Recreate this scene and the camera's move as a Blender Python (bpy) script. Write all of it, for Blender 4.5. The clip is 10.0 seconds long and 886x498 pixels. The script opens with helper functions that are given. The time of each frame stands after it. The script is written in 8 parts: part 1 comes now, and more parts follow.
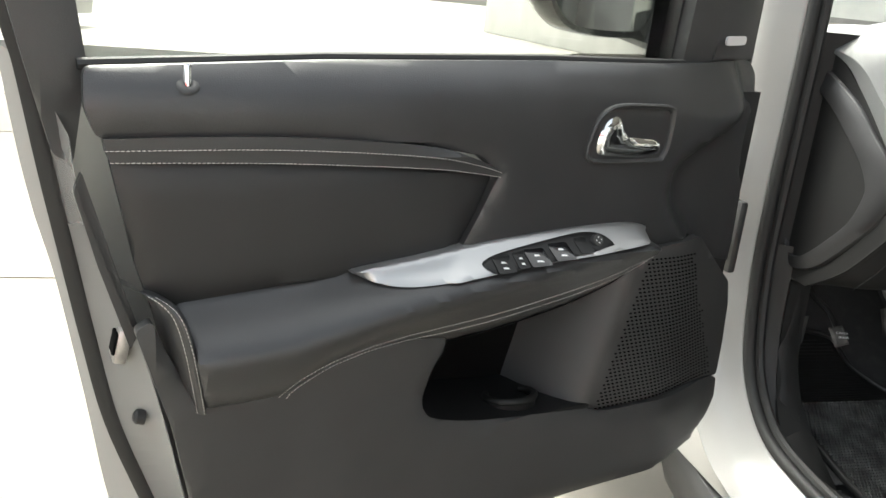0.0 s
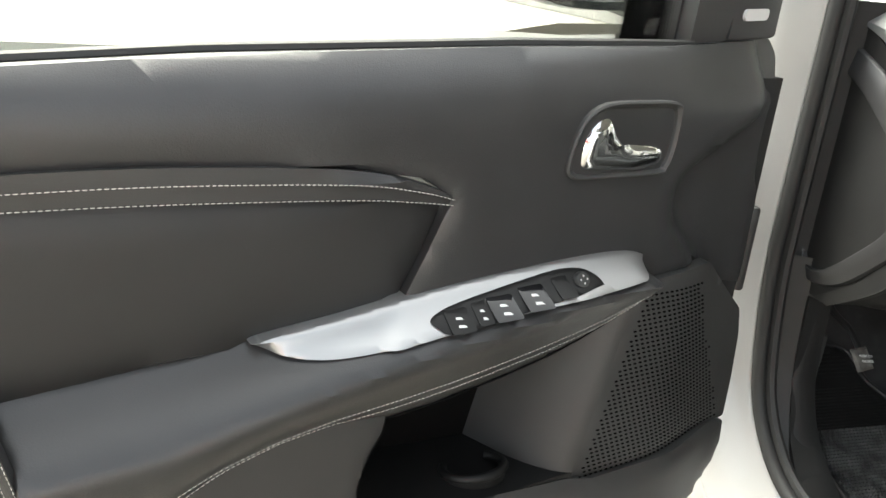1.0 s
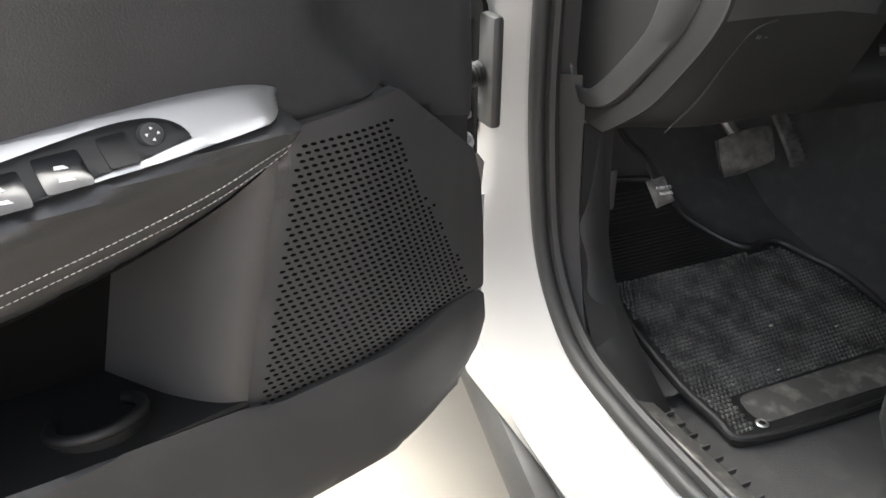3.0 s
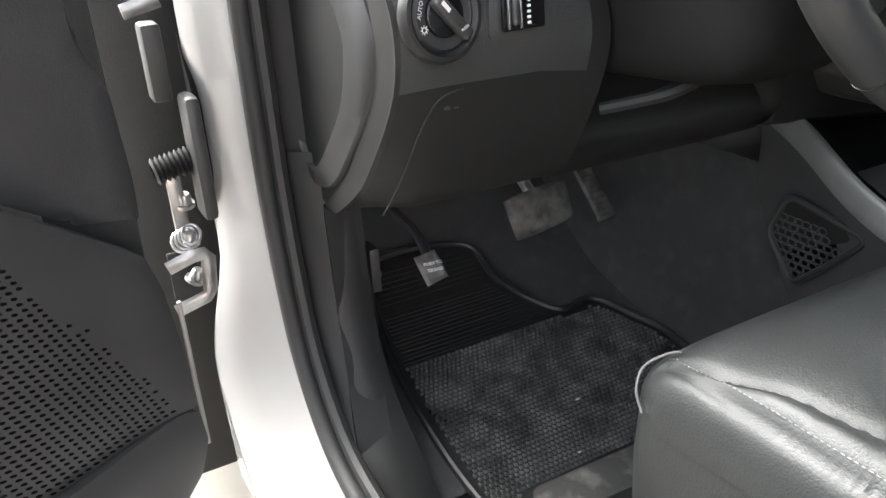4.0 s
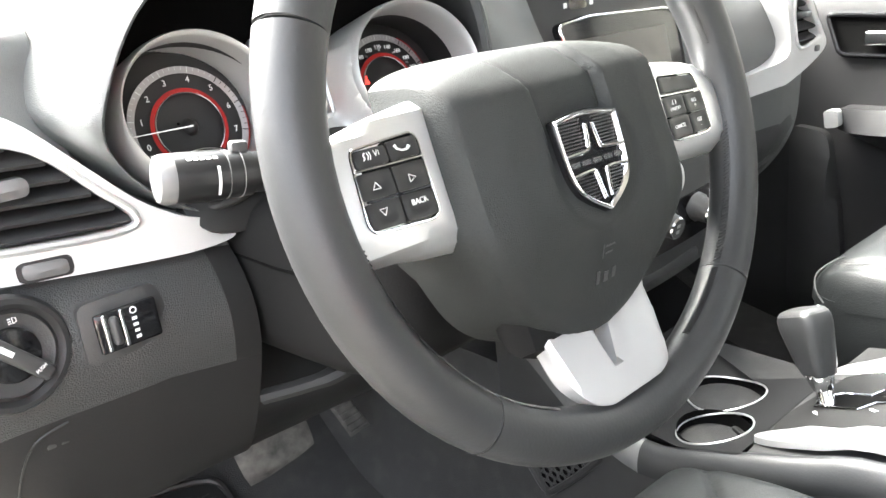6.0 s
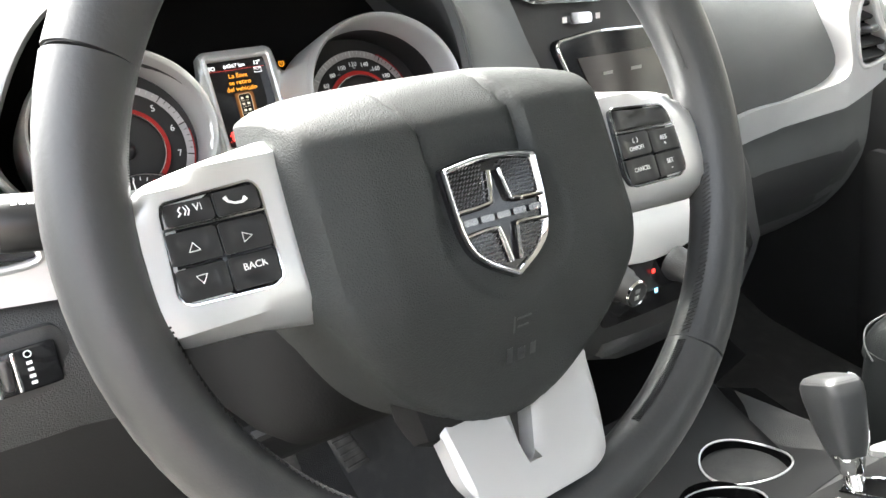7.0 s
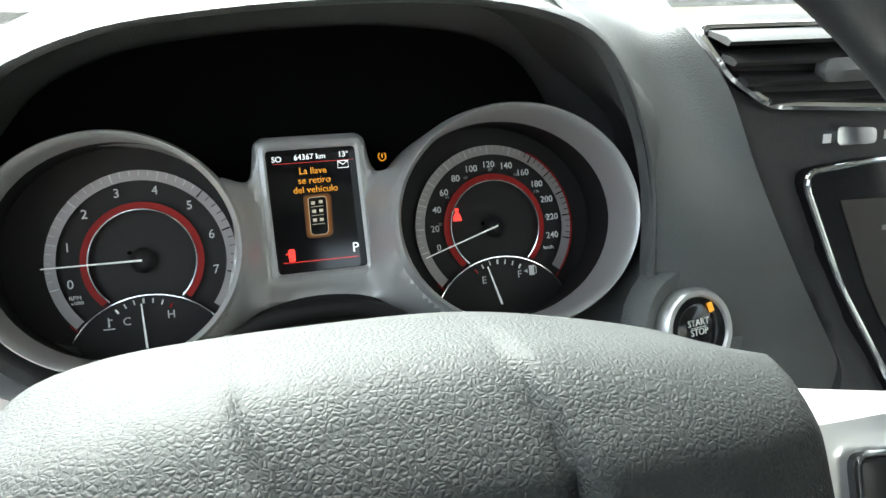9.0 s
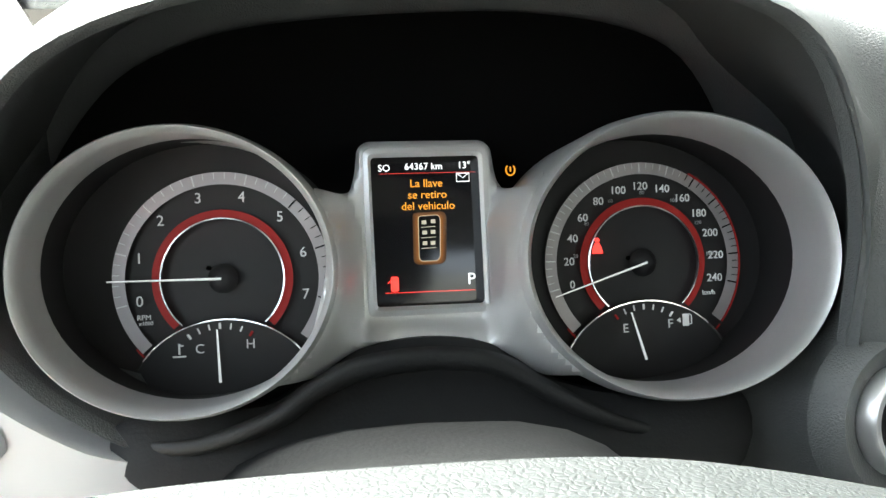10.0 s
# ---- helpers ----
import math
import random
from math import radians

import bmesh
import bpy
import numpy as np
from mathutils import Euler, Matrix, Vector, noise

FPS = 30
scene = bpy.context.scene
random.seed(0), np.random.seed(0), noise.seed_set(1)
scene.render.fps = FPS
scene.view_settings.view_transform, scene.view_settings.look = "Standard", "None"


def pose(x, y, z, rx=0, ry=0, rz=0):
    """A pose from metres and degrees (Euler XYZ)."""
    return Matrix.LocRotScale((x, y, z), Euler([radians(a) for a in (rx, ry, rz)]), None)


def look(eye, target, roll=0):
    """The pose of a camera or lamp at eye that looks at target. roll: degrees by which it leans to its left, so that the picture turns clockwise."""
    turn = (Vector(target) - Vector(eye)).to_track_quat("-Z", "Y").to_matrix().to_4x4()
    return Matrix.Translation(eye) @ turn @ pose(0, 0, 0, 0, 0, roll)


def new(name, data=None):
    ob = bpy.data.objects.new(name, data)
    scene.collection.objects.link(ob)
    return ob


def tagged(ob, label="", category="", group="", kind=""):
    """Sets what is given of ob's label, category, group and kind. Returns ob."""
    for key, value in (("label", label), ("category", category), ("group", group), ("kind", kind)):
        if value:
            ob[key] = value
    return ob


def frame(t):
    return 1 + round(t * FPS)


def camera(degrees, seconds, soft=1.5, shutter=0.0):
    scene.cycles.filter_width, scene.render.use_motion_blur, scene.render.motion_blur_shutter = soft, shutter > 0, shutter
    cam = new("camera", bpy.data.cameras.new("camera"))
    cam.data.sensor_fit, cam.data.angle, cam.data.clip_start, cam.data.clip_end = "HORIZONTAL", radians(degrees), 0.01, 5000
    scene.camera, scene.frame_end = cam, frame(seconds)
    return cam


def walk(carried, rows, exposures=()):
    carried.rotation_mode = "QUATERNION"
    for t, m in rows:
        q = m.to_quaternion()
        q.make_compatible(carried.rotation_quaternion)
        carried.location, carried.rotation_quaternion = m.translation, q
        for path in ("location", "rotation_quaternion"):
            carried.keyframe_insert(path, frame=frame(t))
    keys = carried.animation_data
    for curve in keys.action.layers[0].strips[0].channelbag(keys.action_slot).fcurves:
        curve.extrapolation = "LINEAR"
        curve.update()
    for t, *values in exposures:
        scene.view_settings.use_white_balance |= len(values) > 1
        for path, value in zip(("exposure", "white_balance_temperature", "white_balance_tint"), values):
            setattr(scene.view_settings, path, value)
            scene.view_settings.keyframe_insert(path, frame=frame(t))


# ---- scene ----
LENS = 58.0
cam = camera(LENS, 10.0)
PATH = [
    (0, (-1.3168, -1.0379, 1.0914), (-1.0680, -0.1160, 0.7944), 5.67),
    (0.5, (-1.2785, -0.9102, 1.0926), (-1.0387, 0.0059, 0.7713), 5.84),
    (1, (-1.2147, -0.7933, 1.1010), (-0.9423, 0.1072, 0.7620), 5.47),
    (1.5, (-1.1648, -0.7050, 1.0539), (-0.8663, 0.1646, 0.6605), 4.59),
    (2, (-1.1073, -0.6614, 1.0003), (-0.7997, 0.1837, 0.5631), 2.24),
    (2.5, (-1.0176, -0.6343, 0.9824), (-0.6665, 0.1795, 0.5195), 1.91),
    (2.7, (-0.9730, -0.6483, 0.9858), (-0.6170, 0.1619, 0.5201), 1.39),
    (3.8, (-0.6361, -0.6504, 0.9941), (-0.2397, 0.1510, 0.5462), -2.98),
    (4, (-0.6002, -0.6466, 0.9951), (-0.1779, 0.1524, 0.5668), -2.91),
    (4.5, (-0.5324, -0.6324, 1.0062), (-0.0312, 0.1278, 0.5927), -4.54),
    (5, (-0.4671, -0.6048, 1.0545), (0.1061, 0.1151, 0.6630), -4.67),
    (5.5, (-0.4197, -0.6028, 1.0831), (0.1940, 0.0968, 0.7170), -4.79),
    (6, (-0.3700, -0.6150, 1.0986), (0.2341, 0.1103, 0.7684), -5.74),
    (6.2, (-0.3451, -0.6209, 1.1018), (0.2458, 0.1179, 0.7777), -6.16),
    (7.3, (-0.1982, -0.6119, 1.0881), (0.2845, 0.2069, 0.7773), -5.47),
    (7.5, (-0.1738, -0.6023, 1.0870), (0.2823, 0.2322, 0.7779), -5.41),
    (8, (-0.1212, -0.5720, 1.0928), (0.2664, 0.2997, 0.7929), -5.17),
    (8.5, (-0.0718, -0.5162, 1.1077), (0.2529, 0.3865, 0.8253), -4.23),
    (9, (-0.0546, -0.4403, 1.1232), (0.2016, 0.4841, 0.8406), -1.45),
    (9.5, (-0.0417, -0.3817, 1.1198), (0.1200, 0.5656, 0.8431), 0.01),
    (10, (-0.0437, -0.3564, 1.1142), (0.0773, 0.5966, 0.8365), 0.00),
]
EXPOSURES = [(0, 2.75, 6600, 2), (0.7, 2.93, 6650, 1), (1.5, 3.33, 6800, 4), (2.1, 3.32, 6800, 5), (2.7, 3.32, 6650, 7), (3.8, 3.55, 6400, 7), (4.5, 3.95, 6450, 8), (5.5, 4.78, 6550, 8), (6.5, 4.6, 6500, 6), (7.5, 4.35, 6550, 6), (8.5, 4.2, 6350, 3), (9, 3.6, 6100, -2), (9.5, 3.6, 6150, -3), (10, 3.95, 6250, 0)]
walk(cam, [(t, look(eye, target, roll)) for t, eye, target, roll in PATH], EXPOSURES)

# ---- light ----
world = bpy.data.worlds.new("sky")
scene.world = world
world.use_nodes = True
wn = world.node_tree.nodes
sky = wn.new("ShaderNodeTexSky")
sky.sky_type = "NISHITA"
sky.sun_disc = False
sky.sun_elevation = radians(50)
sky.sun_rotation = radians(-15)
sky.dust_density = 6.0
sky.air_density = 0.5
sky.ozone_density = 0.3
wn["Background"].inputs["Strength"].default_value = 0.15
haze = wn.new("ShaderNodeHueSaturation")
haze.inputs["Saturation"].default_value = 0.35
world.node_tree.links.new(sky.outputs[0], haze.inputs["Color"])
world.node_tree.links.new(haze.outputs[0], wn["Background"].inputs["Color"])
sun = new("sun", bpy.data.lights.new("sun", "SUN"))
sun.data.energy = 1.3
sun.data.angle = radians(60)
sun.data.color = (1.0, 0.97, 0.93)
sun.matrix_world = look((-1.5, 5.5, 7.0), (0, 0, 0))

# ---- building helpers ----
def part(name, bm, material, parent=None, label="", smooth=True, angle=40):
    """Links a bmesh as one mesh object, under parent if given."""
    bmesh.ops.remove_doubles(bm, verts=bm.verts, dist=1e-6)
    bmesh.ops.recalc_face_normals(bm, faces=bm.faces)
    for f in bm.faces:
        f.smooth = smooth
    lim = radians(angle)
    for e in bm.edges:
        if len(e.link_faces) == 2 and e.calc_face_angle(0) > lim:
            e.smooth = False
    me = bpy.data.meshes.new(name)
    bm.to_mesh(me)
    bm.free()
    me.materials.append(material)
    ob = new(name, me)
    if parent is not None:
        ob.parent = parent
    if label:
        tagged(ob, label)
    return ob


def thing(name, label, category, group="", m=None, kind=""):
    ob = new(name)
    ob.empty_display_size = 0.05
    if m is not None:
        ob.matrix_world = m
    return tagged(ob, label, category, group, kind)


def curve_pts(pts, n=6, closed=True):
    """A smooth line through the points."""
    out, k = [], len(pts)
    P = [Vector(p) for p in pts]
    last = k if closed else k - 1
    for i in range(last):
        if closed:
            a, b, c, d = P[i - 1], P[i], P[(i + 1) % k], P[(i + 2) % k]
        else:
            a, b, c, d = P[max(i - 1, 0)], P[i], P[i + 1], P[min(i + 2, k - 1)]
        for j in range(n):
            t = j / n
            out.append(0.5 * (2 * b + (c - a) * t + (2 * a - 5 * b + 4 * c - d) * t * t + (3 * b - a - 3 * c + d) * t ** 3))
    if not closed:
        out.append(P[-1].copy())
    return out


def round_poly(pts, r, n=4):
    """A polygon with its corners rounded; r: one radius or one a corner."""
    out, k = [], len(pts)
    for i in range(k):
        a, b, c = Vector(pts[i - 1]), Vector(pts[i]), Vector(pts[(i + 1) % k])
        q = r[i] if isinstance(r, (list, tuple)) else r
        q = min(q, 0.45 * (a - b).length, 0.45 * (c - b).length)
        if q < 1e-5:
            out.append(b)
            continue
        p0, p1 = b + (a - b).normalized() * q, b + (c - b).normalized() * q
        for j in range(n + 1):
            t = j / n
            out.append((1 - t) ** 2 * p0 + 2 * t * (1 - t) * b + t * t * p1)
    return out


def edge_dist(p, pts):
    q = np.array([(v[0], v[1]) for v in pts])
    a, b = q, np.roll(q, -1, 0)
    ab, ap = b - a, np.array(p) - a
    t = np.clip((ab * ap).sum(1) / np.maximum((ab * ab).sum(1), 1e-12), 0, 1)
    d = ap - t[:, None] * ab
    return float(np.sqrt((d * d).sum(1).min()))


def patch(outline, h=0.0, step=0.02, thick=0.01, rnd=0.0, side=1, puff=0.0):
    """A shaped panel over an outline of (a, b): its face lies at (a, h(a, b), b), its back thick behind. side: +1 when the face looks to +y.
    rnd: radius of its rounded edge; puff: how far its middle swells."""
    hf = h if callable(h) else (lambda a, b: h)
    bm = bmesh.new()
    f = bm.faces.new([bm.verts.new((p[0], 0, p[1])) for p in outline])
    if rnd:
        for k in (0.08, 0.17, 0.3, 0.45):
            bmesh.ops.inset_region(bm, faces=[max(bm.faces, key=lambda q: len(q.verts) * 1000 + q.calc_area())] if len(bm.faces) == 1 else [f], thickness=rnd * k, use_even_offset=True)
    if step:
        xs, zs = [p[0] for p in outline], [p[1] for p in outline]
        for axis, lo, hi in ((0, min(xs), max(xs)), (2, min(zs), max(zs))):
            k = max(1, int((hi - lo) / step))
            for i in range(1, k):
                co, no = [0, 0, 0], [0, 0, 0]
                co[axis], no[axis] = lo + (hi - lo) * i / k, 1
                bmesh.ops.bisect_plane(bm, geom=bm.verts[:] + bm.edges[:] + bm.faces[:], plane_co=co, plane_no=no)
    front = [(v, v.co.x, v.co.z) for v in bm.verts]
    drop = {}
    for v, a, b in front:
        d = edge_dist((a, b), outline) if (rnd or puff) else 0
        k = max(0.0, 1 - d / rnd) if rnd else 0
        drop[v] = (rnd * (1 - math.sqrt(max(0, 1 - k * k))) if rnd else 0) - puff * (1 - math.exp(-d / 0.03))
    if thick:
        ret = bmesh.ops.extrude_face_region(bm, geom=bm.faces[:])
        back = {v for v in ret["geom"] if isinstance(v, bmesh.types.BMVert)}
        for v in back:
            v.co.y = hf(v.co.x, v.co.z) - side * max(thick, rnd * 1.02)
    for v, a, b in front:
        if v.is_valid:
            v.co.y = hf(a, b) - side * drop[v]
    return bm


def loft(sections, closed=False, caps=False):
    """A skin through rows of points; closed: each row is a ring."""
    bm = bmesh.new()
    rows = [[bm.verts.new(p) for p in s] for s in sections]
    k = len(rows[0])
    for a, b in zip(rows, rows[1:]):
        for i in range(k if closed else k - 1):
            q = [a[i], a[(i + 1) % k], b[(i + 1) % k], b[i]]
            if len(set(q)) == 4:
                bm.faces.new(q)
    if caps:
        bm.faces.new(rows[0])
        bm.faces.new(rows[-1])
    return bm


def thicken(bm, t):
    """Gives a skin a thickness."""
    bmesh.ops.recalc_face_normals(bm, faces=bm.faces)
    bmesh.ops.solidify(bm, geom=bm.faces[:], thickness=t)
    return bm


def tube(path, r, seg=10, closed=False, sx=1.0, up=(0, 0, 1)):
    """A tube along a path; r: one radius or one a point; sx: its width to its height."""
    P = [Vector(p) for p in path]
    n, rows = len(P), []
    for i, p in enumerate(P):
        a = P[i - 1] if (closed or i) else p
        b = P[(i + 1) % n] if (closed or i < n - 1) else p
        d = (b - a).normalized()
        s = d.cross(Vector(up))
        s = s.normalized() if s.length > 1e-4 else Vector((1, 0, 0))
        u = s.cross(d)
        q = r[i] if isinstance(r, (list, tuple)) else r
        rows.append([p + q * (sx * math.cos(k * math.tau / seg) * s + math.sin(k * math.tau / seg) * u) for k in range(seg)])
    if closed:
        rows.append(rows[0])
    return loft(rows, closed=True, caps=not closed)


def rbox(x0, x1, y0, y1, z0, z1, bevel=0.003, seg=2):
    bm = bmesh.new()
    bmesh.ops.create_cube(bm, size=1)
    for v in bm.verts:
        v.co = Vector(((x0 + x1) / 2 + v.co.x * (x1 - x0), (y0 + y1) / 2 + v.co.y * (y1 - y0), (z0 + z1) / 2 + v.co.z * (z1 - z0)))
    if bevel:
        bmesh.ops.bevel(bm, geom=bm.edges[:], offset=bevel, segments=seg, affect="EDGES", profile=0.5)
    return bm


def lathe(profile, seg=48, m=None, a0=0.0, a1=math.tau, sx=1.0, sy=1.0):
    """A turned form: profile of (radius, height) about z."""
    full = abs(a1 - a0 - math.tau) < 1e-6
    rows = []
    for k in range(seg + (0 if full else 1)):
        a = a0 + (a1 - a0) * k / seg
        rows.append([Vector((r * sx * math.cos(a), r * sy * math.sin(a), h)) for r, h in profile])
    if full:
        rows.append(rows[0])
    bm = loft(rows)
    bmesh.ops.remove_doubles(bm, verts=bm.verts, dist=1e-6)
    if m is not None:
        bm.transform(m)
    return bm


def moved(bm, m):
    bm.transform(m)
    return bm


def join(*bms):
    """One bmesh out of several."""
    me = bpy.data.meshes.new("join")
    out = bmesh.new()
    for b in bms:
        b.to_mesh(me)
        out.from_mesh(me)
        b.free()
    bpy.data.meshes.remove(me)
    return out


def lettering(name, body, size, material, parent, m, label="", align="CENTER", bold=0.0, depth=0.0002):
    """Writing in the built-in font, lying in the plane of m, reading along its x with its y up."""
    cu = bpy.data.curves.new(name, "FONT")
    cu.body, cu.size, cu.align_x, cu.align_y, cu.extrude, cu.offset, cu.resolution_u = body, size, align, "CENTER", depth, bold * size, 3
    tmp = bpy.data.objects.new(name, cu)
    scene.collection.objects.link(tmp)
    me = bpy.data.meshes.new_from_object(tmp.evaluated_get(bpy.context.evaluated_depsgraph_get()))
    bpy.data.objects.remove(tmp)
    me.name = name
    me.materials.clear()
    me.materials.append(material)
    me.transform(m)
    ob = new(name, me)
    if parent is not None:
        ob.parent = parent
    if label:
        tagged(ob, label)
    return ob


def stitches(path, pitch, length, r, off=(0, 0, 0)):
    """A row of single stitches along a path, as one mesh."""
    P = [Vector(p) for p in path]
    bm, run, todo = bmesh.new(), 0.0, []
    for a, b in zip(P, P[1:]):
        L = (b - a).length
        t = -run
        while t < L:
            if t >= 0:
                c, d = a + (b - a) * (t / L), (b - a).normalized()
                todo.append((c + Vector(off), d))
            t += pitch
        run = (L + run) % pitch
    for c, d in todo:
        s = d.cross(Vector((0, 0, 1)))
        s = s.normalized() if s.length > 1e-3 else Vector((0, 1, 0))
        u = s.cross(d)
        rows = []
        for k, q in ((-0.5, 0.45), (-0.25, 1), (0.25, 1), (0.5, 0.45)):
            rows.append([bm.verts.new(c + d * length * k + r * q * (math.cos(j * math.tau / 5) * s + math.sin(j * math.tau / 5) * u)) for j in range(5)])
        for x, y in zip(rows, rows[1:]):
            for j in range(5):
                bm.faces.new((x[j], x[(j + 1) % 5], y[(j + 1) % 5], y[j]))
    return bm


def smooth(k):
    """0 below 0, 1 above 1, and a soft step between."""
    k = min(max(k, 0.0), 1.0)
    return k * k * (3 - 2 * k)

# ---- materials ----
def mat(name, color, rough=0.5, metal=0.0, grain=0.0, scale=400.0, kind="noise", vary=0.12, stain=12.0, coat=0.0, spec=0.5, emit=None, power=0.0, dust=0.0):
    """A surface with large and small variation of colour and gloss, and a fine relief."""
    m = bpy.data.materials.new(name)
    m.use_nodes = True
    N, L = m.node_tree.nodes, m.node_tree.links
    b = N["Principled BSDF"]
    b.inputs["Roughness"].default_value, b.inputs["Metallic"].default_value = rough, metal
    b.inputs["Coat Weight"].default_value, b.inputs["Specular IOR Level"].default_value = coat, spec
    co = N.new("ShaderNodeTexCoord")
    big = N.new("ShaderNodeTexNoise")
    big.inputs["Scale"].default_value, big.inputs["Detail"].default_value = stain, 5
    L.new(co.outputs["Object"], big.inputs["Vector"])
    ramp = N.new("ShaderNodeValToRGB")
    lo = [c * (1 - vary) for c in color]
    hi = [min(1, c * (1 + vary)) for c in color]
    ramp.color_ramp.elements[0].position, ramp.color_ramp.elements[1].position = 0.3, 0.7
    ramp.color_ramp.elements[0].color, ramp.color_ramp.elements[1].color = (*lo, 1), (*hi, 1)
    L.new(big.outputs["Fac"], ramp.inputs["Fac"])
    last = ramp.outputs["Color"]
    if dust:
        fine = N.new("ShaderNodeTexNoise")
        fine.inputs["Scale"].default_value, fine.inputs["Detail"].default_value = 35, 8
        L.new(co.outputs["Object"], fine.inputs["Vector"])
        r2 = N.new("ShaderNodeValToRGB")
        r2.color_ramp.elements[0].position, r2.color_ramp.elements[1].position = 0.5, 0.85
        r2.color_ramp.elements[1].color = (dust, dust, dust, 1)
        L.new(fine.outputs["Fac"], r2.inputs["Fac"])
        mix = N.new("ShaderNodeMixRGB")
        mix.inputs["Color2"].default_value = (0.33, 0.31, 0.28, 1)
        L.new(r2.outputs["Color"], mix.inputs["Fac"])
        L.new(last, mix.inputs["Color1"])
        last = mix.outputs["Color"]
    L.new(last, b.inputs["Base Color"])
    rr = N.new("ShaderNodeMapRange")
    rr.inputs["To Min"].default_value, rr.inputs["To Max"].default_value = max(0.02, rough - 0.06), min(1, rough + 0.06)
    L.new(big.outputs["Fac"], rr.inputs["Value"])
    L.new(rr.outputs["Result"], b.inputs["Roughness"])
    if grain:
        if kind == "leather":
            warp = N.new("ShaderNodeTexNoise")
            warp.inputs["Scale"].default_value, warp.inputs["Detail"].default_value = scale * 0.6, 2
            L.new(co.outputs["Object"], warp.inputs["Vector"])
            push = N.new("ShaderNodeVectorMath")
            push.operation = "MULTIPLY_ADD"
            push.inputs[1].default_value = (1.2 / scale,) * 3
            L.new(warp.outputs["Color"], push.inputs[0])
            L.new(co.outputs["Object"], push.inputs[2])
            tex = N.new("ShaderNodeTexVoronoi")
            tex.feature = "DISTANCE_TO_EDGE"
            tex.inputs["Scale"].default_value = scale
            pebble = N.new("ShaderNodeMapRange")
            pebble.interpolation_type = "SMOOTHSTEP"
            pebble.inputs["From Max"].default_value = 0.30
            L.new(push.outputs[0], tex.inputs["Vector"])
            L.new(tex.outputs["Distance"], pebble.inputs["Value"])
            out = pebble.outputs["Result"]
        elif kind == "voronoi":
            tex = N.new("ShaderNodeTexVoronoi")
            tex.inputs["Scale"].default_value = scale
            out = tex.outputs["Distance"]
        else:
            tex = N.new("ShaderNodeTexNoise")
            tex.inputs["Scale"].default_value, tex.inputs["Detail"].default_value = scale, 3
            out = tex.outputs["Fac"]
        if kind != "leather":
            L.new(co.outputs["Object"], tex.inputs["Vector"])
        bump = N.new("ShaderNodeBump")
        bump.inputs["Strength"].default_value, bump.inputs["Distance"].default_value = grain, 0.0005 if kind == "leather" else 0.0012
        L.new(out, bump.inputs["Height"])
        L.new(bump.outputs["Normal"], b.inputs["Normal"])
    if emit:
        b.inputs["Emission Color"].default_value, b.inputs["Emission Strength"].default_value = (*emit, 1), power
    return m


VINYL = mat("soft_black_vinyl", (0.029, 0.029, 0.030), 0.37, spec=0.6, grain=0.2, scale=650)
VINYL_DARK = mat("dark_insert_vinyl", (0.016, 0.016, 0.0165), 0.48, grain=0.12, scale=1000)
PLASTIC = mat("grained_black_plastic", (0.033, 0.033, 0.033), 0.5, grain=0.2, scale=700)
DASHPAD = mat("grained_dash_skin", (0.108, 0.112, 0.110), 0.46, grain=0.32, scale=640, kind="leather")
LEATHER = mat("smooth_black_leather", (0.025, 0.026, 0.027), 0.46, grain=0.12, scale=450)
SEAT_LEATHER = mat("shiny_black_seat_leather", (0.014, 0.0155, 0.0158), 0.50, grain=0.22, scale=300, kind="leather", spec=0.42)
AIRBAG = mat("pebbled_airbag_skin", (0.029, 0.031, 0.0305), 0.58, spec=0.16, grain=0.34, scale=660, kind="leather")
BOLSTER = mat("leathergrain_dash_skin", (0.034, 0.035, 0.035), 0.46, grain=0.5, scale=520, kind="leather", spec=0.4)
# smooth plastic, darker than BOLSTER: shade on low dash faces is in the colour
KNEE = mat("smooth_shade_dark_plastic", (0.017, 0.017, 0.017), 0.6, grain=0.12, scale=600, spec=0.2)
# door pocket plastic, near-black: the shade inside is put into the colour
LINER = mat("shade_black_pocket_plastic", (0.007, 0.007, 0.007), 0.55, grain=0.1, scale=700, spec=0.35)
LINING = mat("hood_lining_plastic", (0.090, 0.092, 0.091), 0.6, grain=0.3, scale=640, kind="leather")
STALK_BLACK = mat("satin_black_stalk", (0.007, 0.007, 0.0075), 0.33, vary=0.05)
GLOSS = mat("gloss_black_plastic", (0.008, 0.008, 0.009), 0.12, vary=0.05)
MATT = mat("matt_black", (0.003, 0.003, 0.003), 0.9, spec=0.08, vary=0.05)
SILVER_DOOR = mat("brushed_silver_paint", (0.42, 0.42, 0.42), 0.36, metal=0.8, vary=0.03)
RING = mat("satin_ring_silver", (0.68, 0.68, 0.67), 0.42, metal=0.62, vary=0.03)
RUBBER = mat("black_rubber", (0.011, 0.011, 0.011), 0.6, grain=0.2, scale=300)
RUBBER_MAT = mat("dusty_black_rubber", (0.012, 0.012, 0.012), 0.45, grain=0.3, scale=300, dust=0.04)
CARPET = mat("black_carpet", (0.040, 0.040, 0.040), 0.95, grain=1.0, scale=600, dust=0.08)
SILVER = mat("satin_silver_paint", (0.66, 0.66, 0.66), 0.33, metal=0.75, vary=0.03)
SILVER_MATT = mat("soft_silver_paint", (0.62, 0.62, 0.62), 0.42, metal=0.3, vary=0.04)
CHROME = mat("chrome", (0.78, 0.78, 0.79), 0.07, metal=1.0, vary=0.02)
